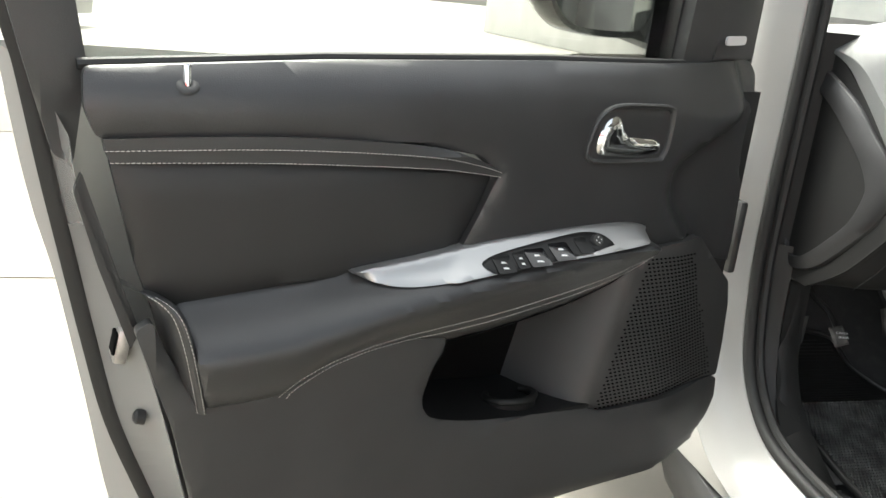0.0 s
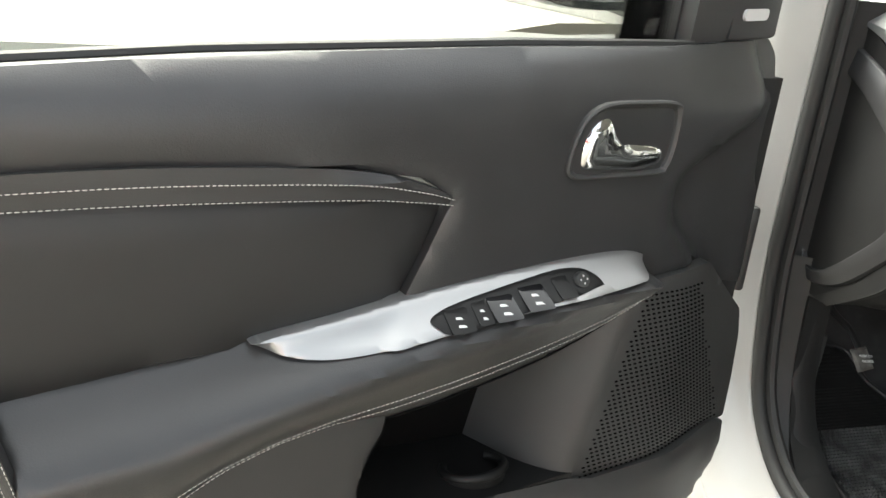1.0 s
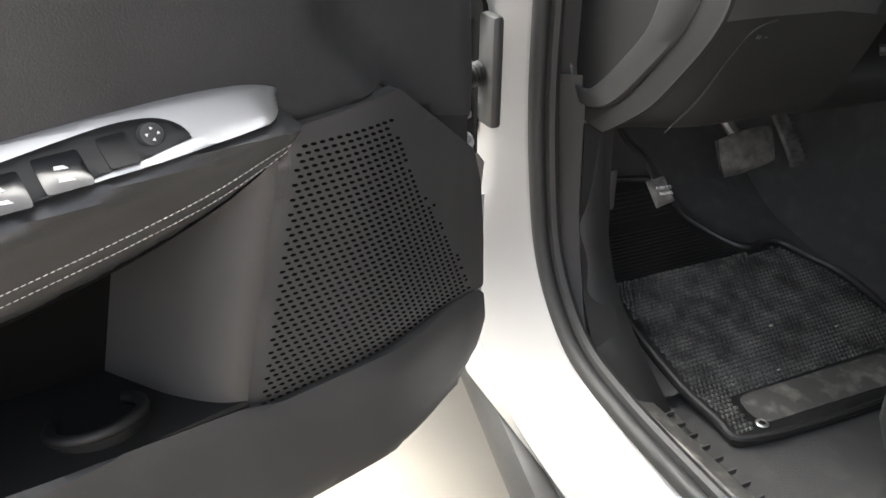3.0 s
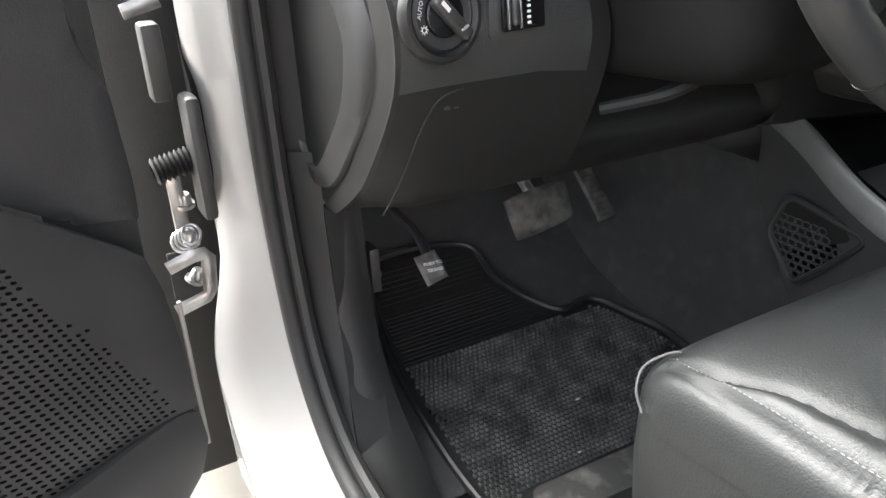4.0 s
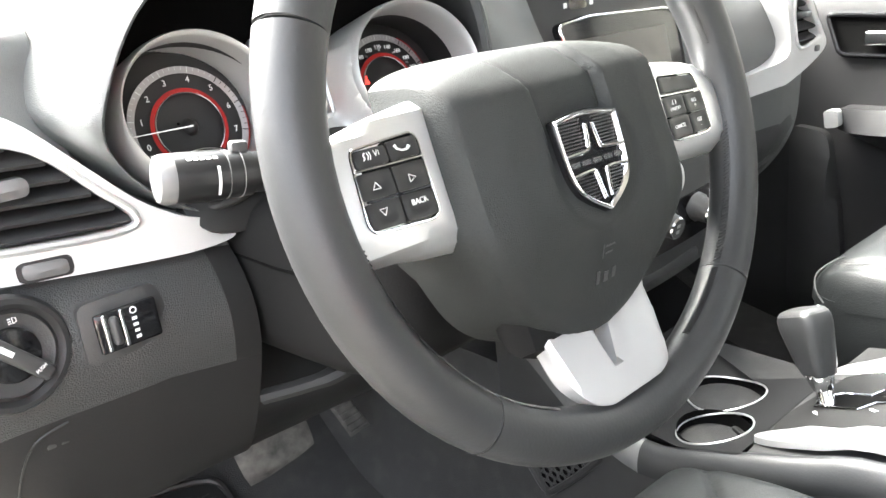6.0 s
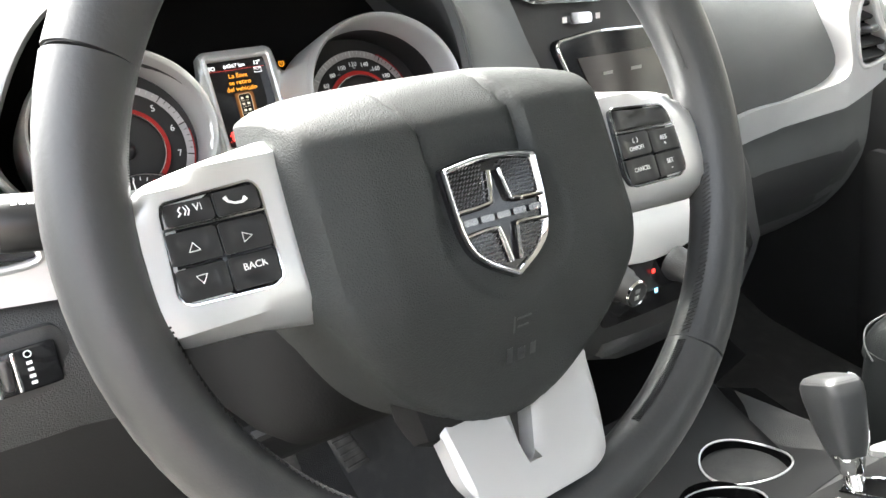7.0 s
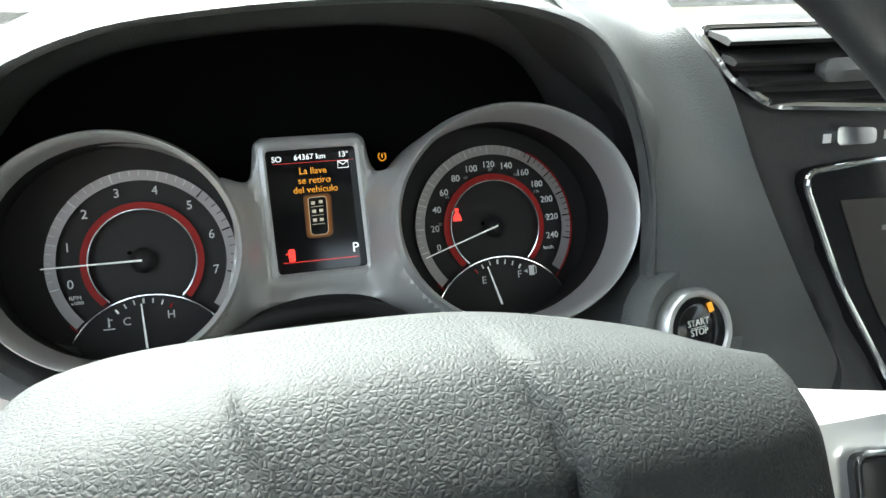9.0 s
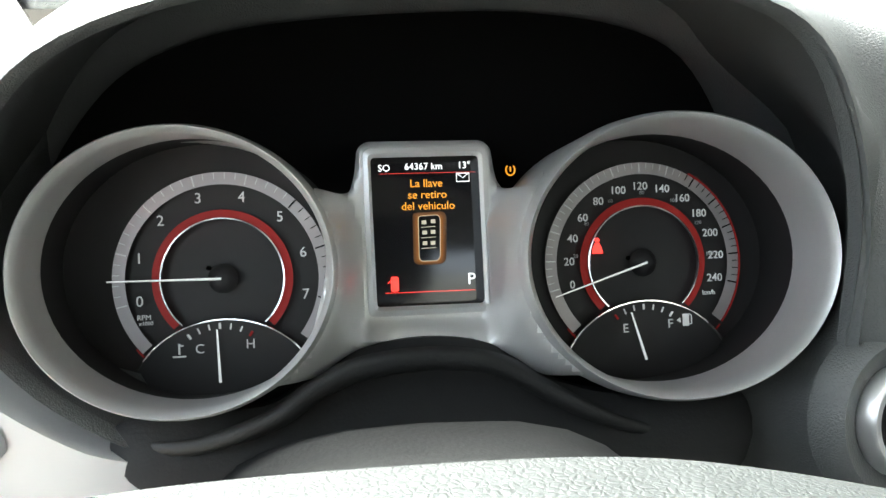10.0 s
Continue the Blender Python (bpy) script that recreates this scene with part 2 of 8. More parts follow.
DARK_CHROME = mat("dark_chrome", (0.22, 0.22, 0.225), 0.22, metal=0.9, vary=0.02)
STEEL = mat("worn_steel", (0.42, 0.41, 0.4), 0.35, metal=0.9, grain=0.15, scale=200, vary=0.25, stain=40)
COLUMN = mat("dull_black_plastic", (0.009, 0.009, 0.0092), 0.7, spec=0.12, grain=0.2, scale=600)
STALK_GREY = mat("satin_grey_plastic", (0.13, 0.13, 0.13), 0.38, vary=0.05)
PAINT = mat("white_car_paint", (0.325, 0.320, 0.309), 0.22, coat=0.6, vary=0.02)
SCREEN = mat("dark_screen_glass", (0.012, 0.012, 0.014), 0.08, vary=0.02)
WHITE_INK = mat("white_print", (0.75, 0.75, 0.74), 0.5, vary=0.02)
THREAD = mat("pale_grey_thread", (0.62, 0.6, 0.56), 0.8, vary=0.15, stain=300)
GROUND = mat("pale_concrete", (0.122, 0.112, 0.095), 0.85, grain=0.4, scale=60, vary=0.12, stain=1.5)
LINED = mat("smooth_dark_trim", (0.013, 0.013, 0.013), 0.5, grain=0.15, scale=600, spec=0.35)
SWITCH = mat("satin_black_switch", (0.010, 0.010, 0.010), 0.4, vary=0.05, spec=0.25)
HEADLINER = mat("grey_headliner", (0.5, 0.49, 0.46), 0.95, grain=0.3, scale=500)


def glass(name, color=(1, 1, 1), rough=0.0):
    m = bpy.data.materials.new(name)
    m.use_nodes = True
    N, L = m.node_tree.nodes, m.node_tree.links
    N.remove(N["Principled BSDF"])
    tr, gl, mx, fr = N.new("ShaderNodeBsdfTransparent"), N.new("ShaderNodeBsdfGlossy"), N.new("ShaderNodeMixShader"), N.new("ShaderNodeFresnel")
    tr.inputs["Color"].default_value = (*color, 1)
    gl.inputs["Roughness"].default_value = rough
    fr.inputs["IOR"].default_value = 1.45
    L.new(fr.outputs[0], mx.inputs[0])
    L.new(tr.outputs[0], mx.inputs[1])
    L.new(gl.outputs[0], mx.inputs[2])
    L.new(mx.outputs[0], N["Material Output"].inputs["Surface"])
    return m


GLASS = glass("window_glass", (0.93, 0.95, 0.93))

# ---- ground and yard ----
ZG = -0.10
bm = bmesh.new()
bmesh.ops.create_grid(bm, x_segments=8, y_segments=8, size=400, matrix=Matrix.Translation((0, 0, ZG)))
ground = tagged(part("ground", bm, GROUND), "pale sunlit concrete yard with slab joints", "ground", kind="structure")
for k in range(-3, 5):
    part("slab_joint", rbox(-60, 60, 2.2 + 3.0 * k - 0.012, 2.2 + 3.0 * k + 0.012, ZG - 0.01, ZG + 0.004, 0), mat("joint_dirt", (0.16, 0.14, 0.11), 0.9), ground, "dark slab joint")
    part("slab_joint", rbox(-3.4 + 3.4 * k - 0.012, -3.4 + 3.4 * k + 0.012, -60, 60, ZG - 0.01, ZG + 0.004, 0), mat("joint_dirt", (0.16, 0.14, 0.11), 0.9), ground, "dark slab joint")
# wall behind, seen in the door mirror
yard = thing("yard_wall", "red and white painted yard wall", "wall", kind="structure")
part("wall", rbox(-9, 1, -14.3, -14.0, ZG, 1.3, 0.02), mat("white_wall_paint", (0.7, 0.69, 0.66), 0.7, vary=0.1, stain=2), yard, "white painted lower wall")
part("band", rbox(-9, 1, -14.31, -14.0, 1.3, 2.2, 0.02), mat("red_wall_paint", (0.42, 0.03, 0.03), 0.6, vary=0.15, stain=2), yard, "red painted upper wall")

# tall grey walls out of view, added to cut light from the horizon
WALL_GREY = mat("unseen_wall_grey", (0.30, 0.29, 0.27), 0.85, grain=0.3, scale=40, vary=0.15, stain=1.2)
for label, box in (("unseen grey wall along the yard, added to dim the horizon", (-16.3, -16.0, -14, 34)), ("unseen grey wall along the yard, added to dim the horizon", (9.0, 9.3, -14, 34)), ("unseen grey wall beside the painted one, added to dim the horizon", (1.0, 9.0, -14.3, -14.0))):
    tagged(part("horizon_wall", rbox(*box, ZG, 5.0, 0.03), WALL_GREY), label, "wall", kind="structure")


def parked_car(m):
    """A plain white car some metres away."""
    car = thing("parked_car", "white car parked some metres away", "car", m=m)
    prof = [(-2.1, 0.25), (-2.15, 0.62), (-1.95, 0.85), (-1.0, 0.93), (-0.35, 1.42), (0.9, 1.47), (1.7, 1.0), (2.1, 0.92), (2.15, 0.5), (2.1, 0.25)]
    secs = [[(s * 0.85, x * 0.98, z) for x, z in prof] for s in (-1, 1)]
    mid = [[(s * 0.55, x, z * 1.0) for x, z in prof] for s in (-1, 1)]
    part("body", loft([secs[0], mid[0], mid[1], secs[1]], closed=True, caps=True), PAINT, car)
    for x in (-1.35, 1.3):
        for s in (-1, 1):
            w = part("wheel", moved(lathe([(0.0, 0.1), (0.2, 0.1), (0.31, 0.1), (0.33, 0.06), (0.33, -0.06), (0.31, -0.1)], 28), Matrix.Translation((s * 0.76, x, 0.33)) @ pose(0, 0, 0, 0, 90 * s, 0)), RUBBER, car, "black tyre")
            part("rim", moved(lathe([(0.0, 0.11), (0.19, 0.112), (0.21, 0.10)], 24), Matrix.Translation((s * 0.76, x, 0.33)) @ pose(0, 0, 0, 0, 90 * s, 0)), SILVER, w, "silver wheel rim")
    part("windscreen", loft([[(-0.62, -0.98, 0.96), (0.62, -0.98, 0.96)], [(-0.52, -0.40, 1.405), (0.52, -0.40, 1.405)]]), SCREEN, car, "dark windscreen")
    for s in (-1, 1):
        part("side_window", moved(patch([(-0.75, 0.98), (-0.3, 1.36), (0.85, 1.40), (1.4, 1.02)], 0, 0, 0.004), Matrix.Translation((s * 0.83, 0, 0)) @ pose(0, 0, 0, 0, 0, 90)), SCREEN, car, "dark side window")
    return car


parked_car(pose(-4.05, 5.0, ZG, 0, 0, 8))
parked_car(pose(-6.5, 17.0, ZG, 0, 0, 70))

# ---- body of the car ----
body = thing("car_body", "white painted car body shell with open driver doorway", "car", kind="structure")
OPEN = [(0.205, 1.30), (0.203, 1.10), (0.203, 0.95), (0.203, 0.80), (0.200, 0.68), (0.180, 0.55), (0.155, 0.475), (0.11, 0.415), (0.05, 0.375), (-0.04, 0.357), (-0.15, 0.350), (-0.35, 0.348), (-0.7, 0.348), (-1.0, 0.36), (-1.07, 0.42), (-1.09, 0.6), (-1.10, 1.0), (-1.08, 1.35)]
oc = [(p[0], p[1]) for p in curve_pts([Vector(q) for q in OPEN], 5, False)]


def opening(x, out, x2=None):
    """The doorway's line, moved outwards from the opening; x2: another place across the car below the sill."""
    row = []
    for i, (y, z) in enumerate(oc):
        a, b = oc[max(i - 1, 0)], oc[min(i + 1, len(oc) - 1)]
        t = Vector((b[0] - a[0], b[1] - a[1])).normalized()
        n = Vector((-t.y, t.x))
        sill = smooth((0.62 - z) / 0.15)
        row.append((x + ((x2 if x2 is not None else x) - x) * sill, y + n.x * out, z + n.y * out))
    return row


part("doorway", loft([opening(-0.360, 0.0), opening(-0.381, -0.001), opening(-0.388, 0.004), opening(-0.398, 0.018), opening(-0.412, 0.032, -0.430), opening(-0.424, 0.048, -0.452), opening(-0.428, 0.060, -0.466)]), PAINT, body, "white painted door opening with sill")
# painted body metal, coloured black for the shade between door and wing
part("hinge_gap_shade", loft([opening(-0.428, 0.060, -0.466), opening(-0.424, 0.070, -0.440), opening(-0.405, 0.08), opening(-0.400, 0.2)]), MATT, body, "hinge gap in matt black, its shade put into the colour")
part("door_seal", tube(opening(-0.377, -0.010), 0.0115, 10, sx=1.0, up=(1, 0, 0)), RUBBER, body, "black rubber doorway seal")
part("seal_lip", tube(opening(-0.362, -0.020), 0.009, 8, up=(1, 0, 0)), RUBBER, body, "black inner seal lip")
low_edge = [p for p in opening(-0.428, 0.059, -0.4665) if p[2] < 0.52 and p[1] > -1.0]
part("sill_corner", loft([low_edge, [(p[0] + 0.004, p[1], min(p[2] - 0.004, 0.300)) for p in low_edge], [(p[0] + 0.008, p[1], 0.282) for p in low_edge]]), PAINT, body, "white painted sill side")
part("rocker_seal", tube([(-0.4645 - 0.17 * (-0.09 - max(y, -0.35)), y, 0.278) for y in np.linspace(0.16, -1.0, 14).tolist()], 0.004, 8), RUBBER, body, "black rubber strip along the sill")
rows = []
for y in np.linspace(0.32, -1.1, 34):
    bow = max(y, -0.35)
    xr, xo = -0.4645 - 0.17 * (-0.09 - bow), -0.443 - 0.2 * (0.221 - bow)
    rows.append([(xr + 0.006, y, 0.272), (xr - 0.006, y, 0.277), (xo + 0.010, y, 0.272), (xo + 0.003, y, 0.258), (xo, y, 0.240), (xo + 0.004, y, 0.20), (xo + 0.03, y, 0.13), (xo + 0.07, y, 0.08)])
part("rocker", loft(rows), RUBBER, body, "dark plastic rocker moulding")
part("front_wing", loft([[(-0.50, 0.60, z) for z in (0.2, 0.6, 0.95, 1.0)], [(-0.54, 0.75, z) for z in (0.2, 0.6, 0.93, 0.98)], [(-0.55, 1.5, z) for z in (0.2, 0.6, 0.86, 0.92)]]), PAINT, body, "white front wing")
part("bonnet", loft([[(x, 0.78, 1.0 + 0.03 * (1 - (2 * (x - 0.37) / 1.84) ** 2)) for x in np.linspace(-0.54, 1.28, 9)], [(x, 1.7, 0.86 + 0.05 * (1 - (2 * (x - 0.37) / 1.84) ** 2)) for x in np.linspace(-0.54, 1.28, 9)], [(x, 1.85, 0.6) for x in np.linspace(-0.5, 1.24, 9)]]), PAINT, body, "white bonnet")
part("wing_inner", rbox(-0.545, -0.37, 0.42, 0.44, 0.15, 1.0, 0.004), RUBBER, body, "dark inner wing liner")
part("firewall", rbox(-0.40, 1.16, 0.52, 0.56, 0.24, 1.06, 0), CARPET, body, "dark carpeted firewall")
# hidden sheet, added to keep windscreen light out of the footwell
part("light_baffle", rbox(-0.33, 1.0, 0.20, 0.53, 1.028, 1.042, 0.002), MATT, body, "unseen black sheet under the dashboard, added to block light")
part("roof", loft([[(x, y, 1.55 + 0.04 * math.cos((x - 0.37) * 1.6) - 0.05 * max(0, y + 0.6)) for x in np.linspace(-0.36, 1.10, 9)] for y in (-1.85, -1.2, -0.6, -0.3, -0.16)]), HEADLINER, body, "pale grey headliner")
for s, x0, x1 in ((-1, -0.42, -0.33), (1, 1.16, 1.08)):
    part("windscreen_pillar", tube([(x0, 0.62, 1.03), (x0 + 0.02 * -s, 0.25, 1.28), (x1, -0.16, 1.56), (x1, -0.7, 1.60)], 0.028, 10, sx=1.4), HEADLINER if s > 0 else PAINT, body, "slim roof pillar")
    part("centre_pillar", rbox(min(x0, x1), max(x0, x1), -1.22, -1.10, 0.3, 1.58, 0.015), VINYL, body, "black trimmed centre pillar")
part("roof_skin", loft([[(x, y, 1.585 + 0.05 * math.cos((x - 0.37) * 1.6) - 0.05 * max(0, y + 0.6)) for x in np.linspace(-0.40, 1.14, 9)] for y in (-1.98, -1.85, -1.2, -0.6, -0.3, -0.15)]), PAINT, body, "white roof skin")
for x in (-0.47, 1.19):
    part("rear_side", rbox(x, x + 0.05, -2.02, -1.2, 0.12, 0.98, 0.015), PAINT, body, "white rear side panel")
part("rear_panel", rbox(-0.42, 1.19, -2.07, -2.02, 0.12, 1.02, 0.015), PAINT, body, "white rear panel")
part("tailgate", rbox(-0.36, 1.1, -2.0, -1.95, 0.3, 1.05, 0.01), VINYL, body, "black rear trim")
part("right_wall", rbox(1.16, 1.22, -1.95, 0.6, 0.1, 0.98, 0.01), VINYL, body, "black trimmed side wall")
ws = part("windscreen", loft([[(x, 0.66, 1.04) for x in np.linspace(-0.40, 1.14, 5)], [(x, -0.15, 1.57) for x in np.linspace(-0.33, 1.07, 5)]]), GLASS, body, "clear windscreen")
ws.visible_shadow = False
# out of view; tint added to set how much light enters from behind
TINT = glass("tinted_rear_glass", (0.58, 0.60, 0.59))
for x in (-0.42, 1.165):
    part("rear_glass", loft([[(x, -1.22, 0.985), (x, -1.98, 1.0)], [(x + (0.06 if x < 0 else -0.06), -1.22, 1.57), (x + (0.06 if x < 0 else -0.06), -1.90, 1.54)]]), TINT, body, "unseen rear side glass, tinted to dim light from behind")
part("rear_glass", loft([[(x, -2.02, 1.02) for x in (-0.40, 1.15)], [(x, -1.93, 1.55) for x in (-0.34, 1.09)]]), TINT, body, "unseen rear window, tinted to dim light from behind")

# carpet with footwell
FL = [(-1.95, 0.30), (-0.12, 0.300), (0.0, 0.322), (0.10, 0.345), (0.22, 0.372), (0.30, 0.40), (0.42, 0.49), (0.52, 0.60), (0.53, 0.8)]


def floor_z(y):
    return float(np.interp(y, [a for a, _ in FL], [b for _, b in FL]))


rows = []
for y, z in [(p[0], p[1]) for p in curve_pts([Vector(q) for q in FL], 4, False)]:
    w = 0.235 - 0.03 * smooth((y - 0.1) / 0.2)
    rows.append([(-0.355, y, max(z, 0.352)), (-0.335, y, max(z, 0.357)), (-0.295, y, z + 0.012), (-0.27, y, z), (0.0, y, z), (0.17, y, z + 0.004), (w - 0.03, y, z + 0.03), (w, y, z + 0.10), (w + 0.02, y, max(z + 0.12, 0.62)), (0.47, y, max(z + 0.12, 0.62)), (0.50, y, z + 0.1), (0.53, y, z + 0.01), (0.9, y, z), (1.16, y, z)])
part("carpet", loft(rows), CARPET, body, "black carpet over floor and tunnel")
kick = [(0.155, 0.66), (0.42, 0.70), (0.46, 0.50), (0.40, 0.44), (0.25, 0.385), (0.12, 0.36), (0.02, 0.345), (0.06, 0.40), (0.11, 0.44), (0.145, 0.52)]
part("kick_panel", moved(patch(round_poly(kick, 0.012, 3), lambda y, z: -0.272 - 0.22 * max(0.0, 0.17 - y) - 0.1 * max(0, 0.45 - z), 0.03, 0.05, 0.006, side=1), Matrix(((0, 1, 0, 0), (1, 0, 0, 0), (0, 0, 1, 0), (0, 0, 0, 1)))), LINED, body, "black kick panel")
part("pillar_trim", loft([[(-0.352, 0.195, z), (-0.30, 0.17, z), (-0.272, 0.18, z)] for z in (0.40, 0.5, 0.66, 0.9, 1.1)]), KNEE, body, "black pillar trim")
KA = [(0.160, 0.72), (0.153, 0.62), (0.143, 0.52), (0.108, 0.44), (0.058, 0.392), (-0.035, 0.328)]
KB = [(0.190, 0.72), (0.180, 0.60), (0.165, 0.53), (0.135, 0.455), (0.085, 0.404), (-0.03, 0.362)]
ka, kb = curve_pts([Vector(q) for q in KA], 5, False), curve_pts([Vector(q) for q in KB], 5, False)
part("kick_cover", loft([[(-0.354 + 0.071 * s, b.x + (a.x - b.x) * s - 0.012 * math.sin(math.pi * s), b.y + (a.y - b.y) * s) for a, b in zip(ka, kb)] for s in [k / 14 for k in range(15)]]), LINED, body, "smooth black kick panel cover")
part("kick_clip", rbox(-0.272, -0.258, 0.165, 0.195, 0.525, 0.585, 0.004), PLASTIC, body, "small black release clip")
part("clip_screw", moved(lathe([(0.0, 0.003), (0.004, 0.003), (0.005, 0.0)], 12), pose(-0.258, 0.176, 0.545, 0, 90, 0)), STEEL, body)
SCUFF = mat("scuffed_sill_plastic", (0.045, 0.044, 0.042), 0.6, grain=0.4, scale=250, vary=0.5, stain=30, dust=0.7)
part("sill_plate", loft([[(-0.356, y, 0.3535), (-0.338, y, 0.3600), (-0.312, y, 0.350), (-0.288, y, 0.322), (-0.272, y, floor_z(y) + 0.003)] for y in (-0.015, -0.05, -0.1, -0.3, -0.6, -1.0)]), SCUFF, body, "scuffed black sill plate")
for k in range(24):
    y = -0.05 - 0.022 * k
    part("sill_rib", rbox(-0.318, -0.296, y - 0.0012, y + 0.0012, 0.3405, 0.3475, 0), PLASTIC, body)

# hinge side between door and pillar
# black sheet over the white pillar stands for the shade behind the hinge
notch = [(k, smooth(min(p[1] - 0.63, 0.85 - p[1]) / 0.07)) for k, p in enumerate(oc) if 0.62 < p[1] < 0.86 and p[0] > 0]
na, nb, nc = opening(-0.4305, 0.062), opening(-0.4305, 0.034), opening(-0.424, 0.030)
part("hinge_shade_patch", loft([[na[k] for k, _ in notch], [tuple(Vector(na[k]).lerp(Vector(nb[k]), s)) for k, s in notch], [tuple(Vector(na[k]).lerp(Vector(nc[k]), s)) for k, s in notch]]), MATT, body, "black patch painted as the shade behind the door hinge")
hinge = thing("door_hinge", "steel door check bracket with coil spring", "hinge")
U = [(-0.498, 0.20, 0.610), (-0.470, 0.198, 0.619), (-0.458, 0.198, 0.619), (-0.453, 0.198, 0.613), (-0.457, 0.198, 0.573), (-0.462, 0.198, 0.566), (-0.498, 0.20, 0.556)]
part("bracket", tube(U, 0.0032, 8, sx=2.6, up=(0, 1, 0)), STEEL, hinge, "bent steel bracket")
part("bracket_plate", rbox(-0.492, -0.460, 0.236, 0.239, 0.552, 0.612, 0.001), RUBBER, hinge, "flat black hinge plate")
for k in range(3):
    part("pin", moved(lathe([(0.0, 0.012), (0.006, 0.012), (0.0075, 0.009), (0.0075, 0.0), (0.011, 0.0), (0.011, -0.004)], 16), Matrix.Translation((-0.470 + 0.004 * k, 0.207 + 0.01 * k, 0.588 + 0.042 * k)) @ pose(0, 0, 0, 12, 30 if k == 0 else 0, 0)), STEEL, hinge, "steel hinge pin")
for k in range(4):
    part("coil", tube([(-0.476 + 0.004 * k + 0.010 * math.cos(a), 0.215 + 0.006 * math.sin(a), 0.632 + 0.002 * k + 0.010 * math.sin(a)) for a in [0.42 * j for j in range(15)]], 0.0021, 6, True), STEEL, hinge, "coiled steel spring")
part("check_arm", rbox(-0.478, -0.462, 0.222, 0.228, 0.64, 0.71, 0.002), STEEL, hinge, "flat steel check arm")
part("hinge_leaf", rbox(-0.453, -0.437, 0.17, 0.21, 0.665, 0.80, 0.006), PLASTIC, hinge, "black hinge leaf")
part("upper_leaf", rbox(-0.475, -0.455, 0.21, 0.24, 0.79, 0.87, 0.004), PLASTIC, hinge, "black upper hinge cover")
part("upper_bracket", tube([(-0.49, 0.2, 0.905), (-0.46, 0.2, 0.90), (-0.455, 0.2, 0.893), (-0.49, 0.2, 0.885)], 0.0032, 8, sx=2.4, up=(0, 1, 0)), STEEL, hinge, "bent steel upper bracket")
boot = thing("wiring_boot", "corrugated black rubber wiring boot", "cable")
pr = []
for k in range(9):
    pr += [(0.0115, 0.0052 * k), (0.0155, 0.0052 * k + 0.0026)]
part("boot", moved(lathe(pr, 20), Matrix.Translation((-0.492, 0.20, 0.722)) @ pose(0, 0, 0, 0, 80, 0)), RUBBER, boot)

# ---- open driver door: local x runs from hinge to latch, y out of the trim, z up ----
DOOR_M = pose(-0.5, 0.05, 0, 0, 0, 196)
door = thing("open_door", "open white driver door with black leather-trimmed inner panel", "car door", m=DOOR_M)
ARM_TOP = [(0.26, 0.80), (0.30, 0.815), (0.393, 0.823), (0.568, 0.806), (0.733, 0.785), (0.943, 0.768)]
ARM_LOW = [(0.26, 0.770), (0.274, 0.760), (0.293, 0.747), (0.331, 0.728), (0.369, 0.715), (0.417, 0.702), (0.473, 0.691), (0.525, 0.683), (0.587, 0.676), (0.62, 0.680), (0.65, 0.684), (0.70, 0.678), (0.744, 0.664), (0.80, 0.642), (0.84, 0.639), (0.9, 0.638), (0.95, 0.638)]


def along(table, u):
    return float(np.interp(u, [a for a, _ in table], [b for _, b in table]))


ARM_ROLL = [(0.26, 0.776), (0.293, 0.769), (0.426, 0.734), (0.596, 0.702), (0.70, 0.680), (0.744, 0.664), (0.80, 0.642), (0.84, 0.639), (0.9, 0.638), (0.95, 0.638)]


def h_arm(u, w):
    a, b = along(ARM_TOP, u), along(ARM_ROLL, u)
    s = min(max((a - w) / max(a - b, 0.01), 0), 1)
    q = max(0, (s - 0.5) / 0.5)
    if q > 0.4:
        w70 = a - 0.7 * (a - b)
        q = 0.4 + 0.6 * min(1.0, (w70 - w) / max(0.01, w70 - along(ARM_LOW, u)))
    return -0.004 + 0.070 * smooth(s / 0.5) - (0.040 - 0.009 * smooth((u - 0.74) / 0.06)) * q ** 1.8


def h_upper(u, w):
    """The upper panel: it rolls back to the glass at its top and falls away towards the hinge."""
    n = 0.018 - 0.035 * smooth((w - 0.955) / 0.09) ** 1.5
    lead = 0.115 + 0.13 * smooth((0.98 - w) / 0.1) - 0.1 * smooth((0.86 - w) / 0.14)
    return n - 0.045 * smooth((lead - u) / 0.07)


def h_lower(u, w):
    return 0.034 - 0.041 * smooth((0.19 - u) / 0.18) - 0.05 * smooth((0.42 - w) / 0.12) + 0.006 * smooth((0.62 - w) / 0.2)


upper = [(1.0, 0.965), (0.998, 1.0), (0.75, 1.017), (0.446, 1.03), (0.24, 1.035), (0.09, 1.046), (0.020, 1.045), (0.008, 1.026), (0.026, 0.995), (0.042, 0.95), (0.042, 0.90), (0.022, 0.84), (0.018, 0.76),
         (0.020, 0.72), (0.072, 0.732), (0.146, 0.786), (0.25, 0.776), (0.30, 0.80), (0.42, 0.79), (0.575, 0.79), (0.548, 0.845), (0.527, 0.893), (0.56, 0.915), (0.638, 0.929), (0.81, 0.939), (0.99, 0.936)]
part("upper_panel", patch(round_poly(upper, 0.008, 3), h_upper, 0.016, 0.02, 0.004), VINYL, door, "soft black vinyl upper door panel")
insert = [(0.978, 0.914), (0.81, 0.911), (0.64, 0.902), (0.531, 0.888), (0.55, 0.84), (0.575, 0.79), (0.66, 0.775), (0.80, 0.765), (0.94, 0.75), (0.955, 0.80)]
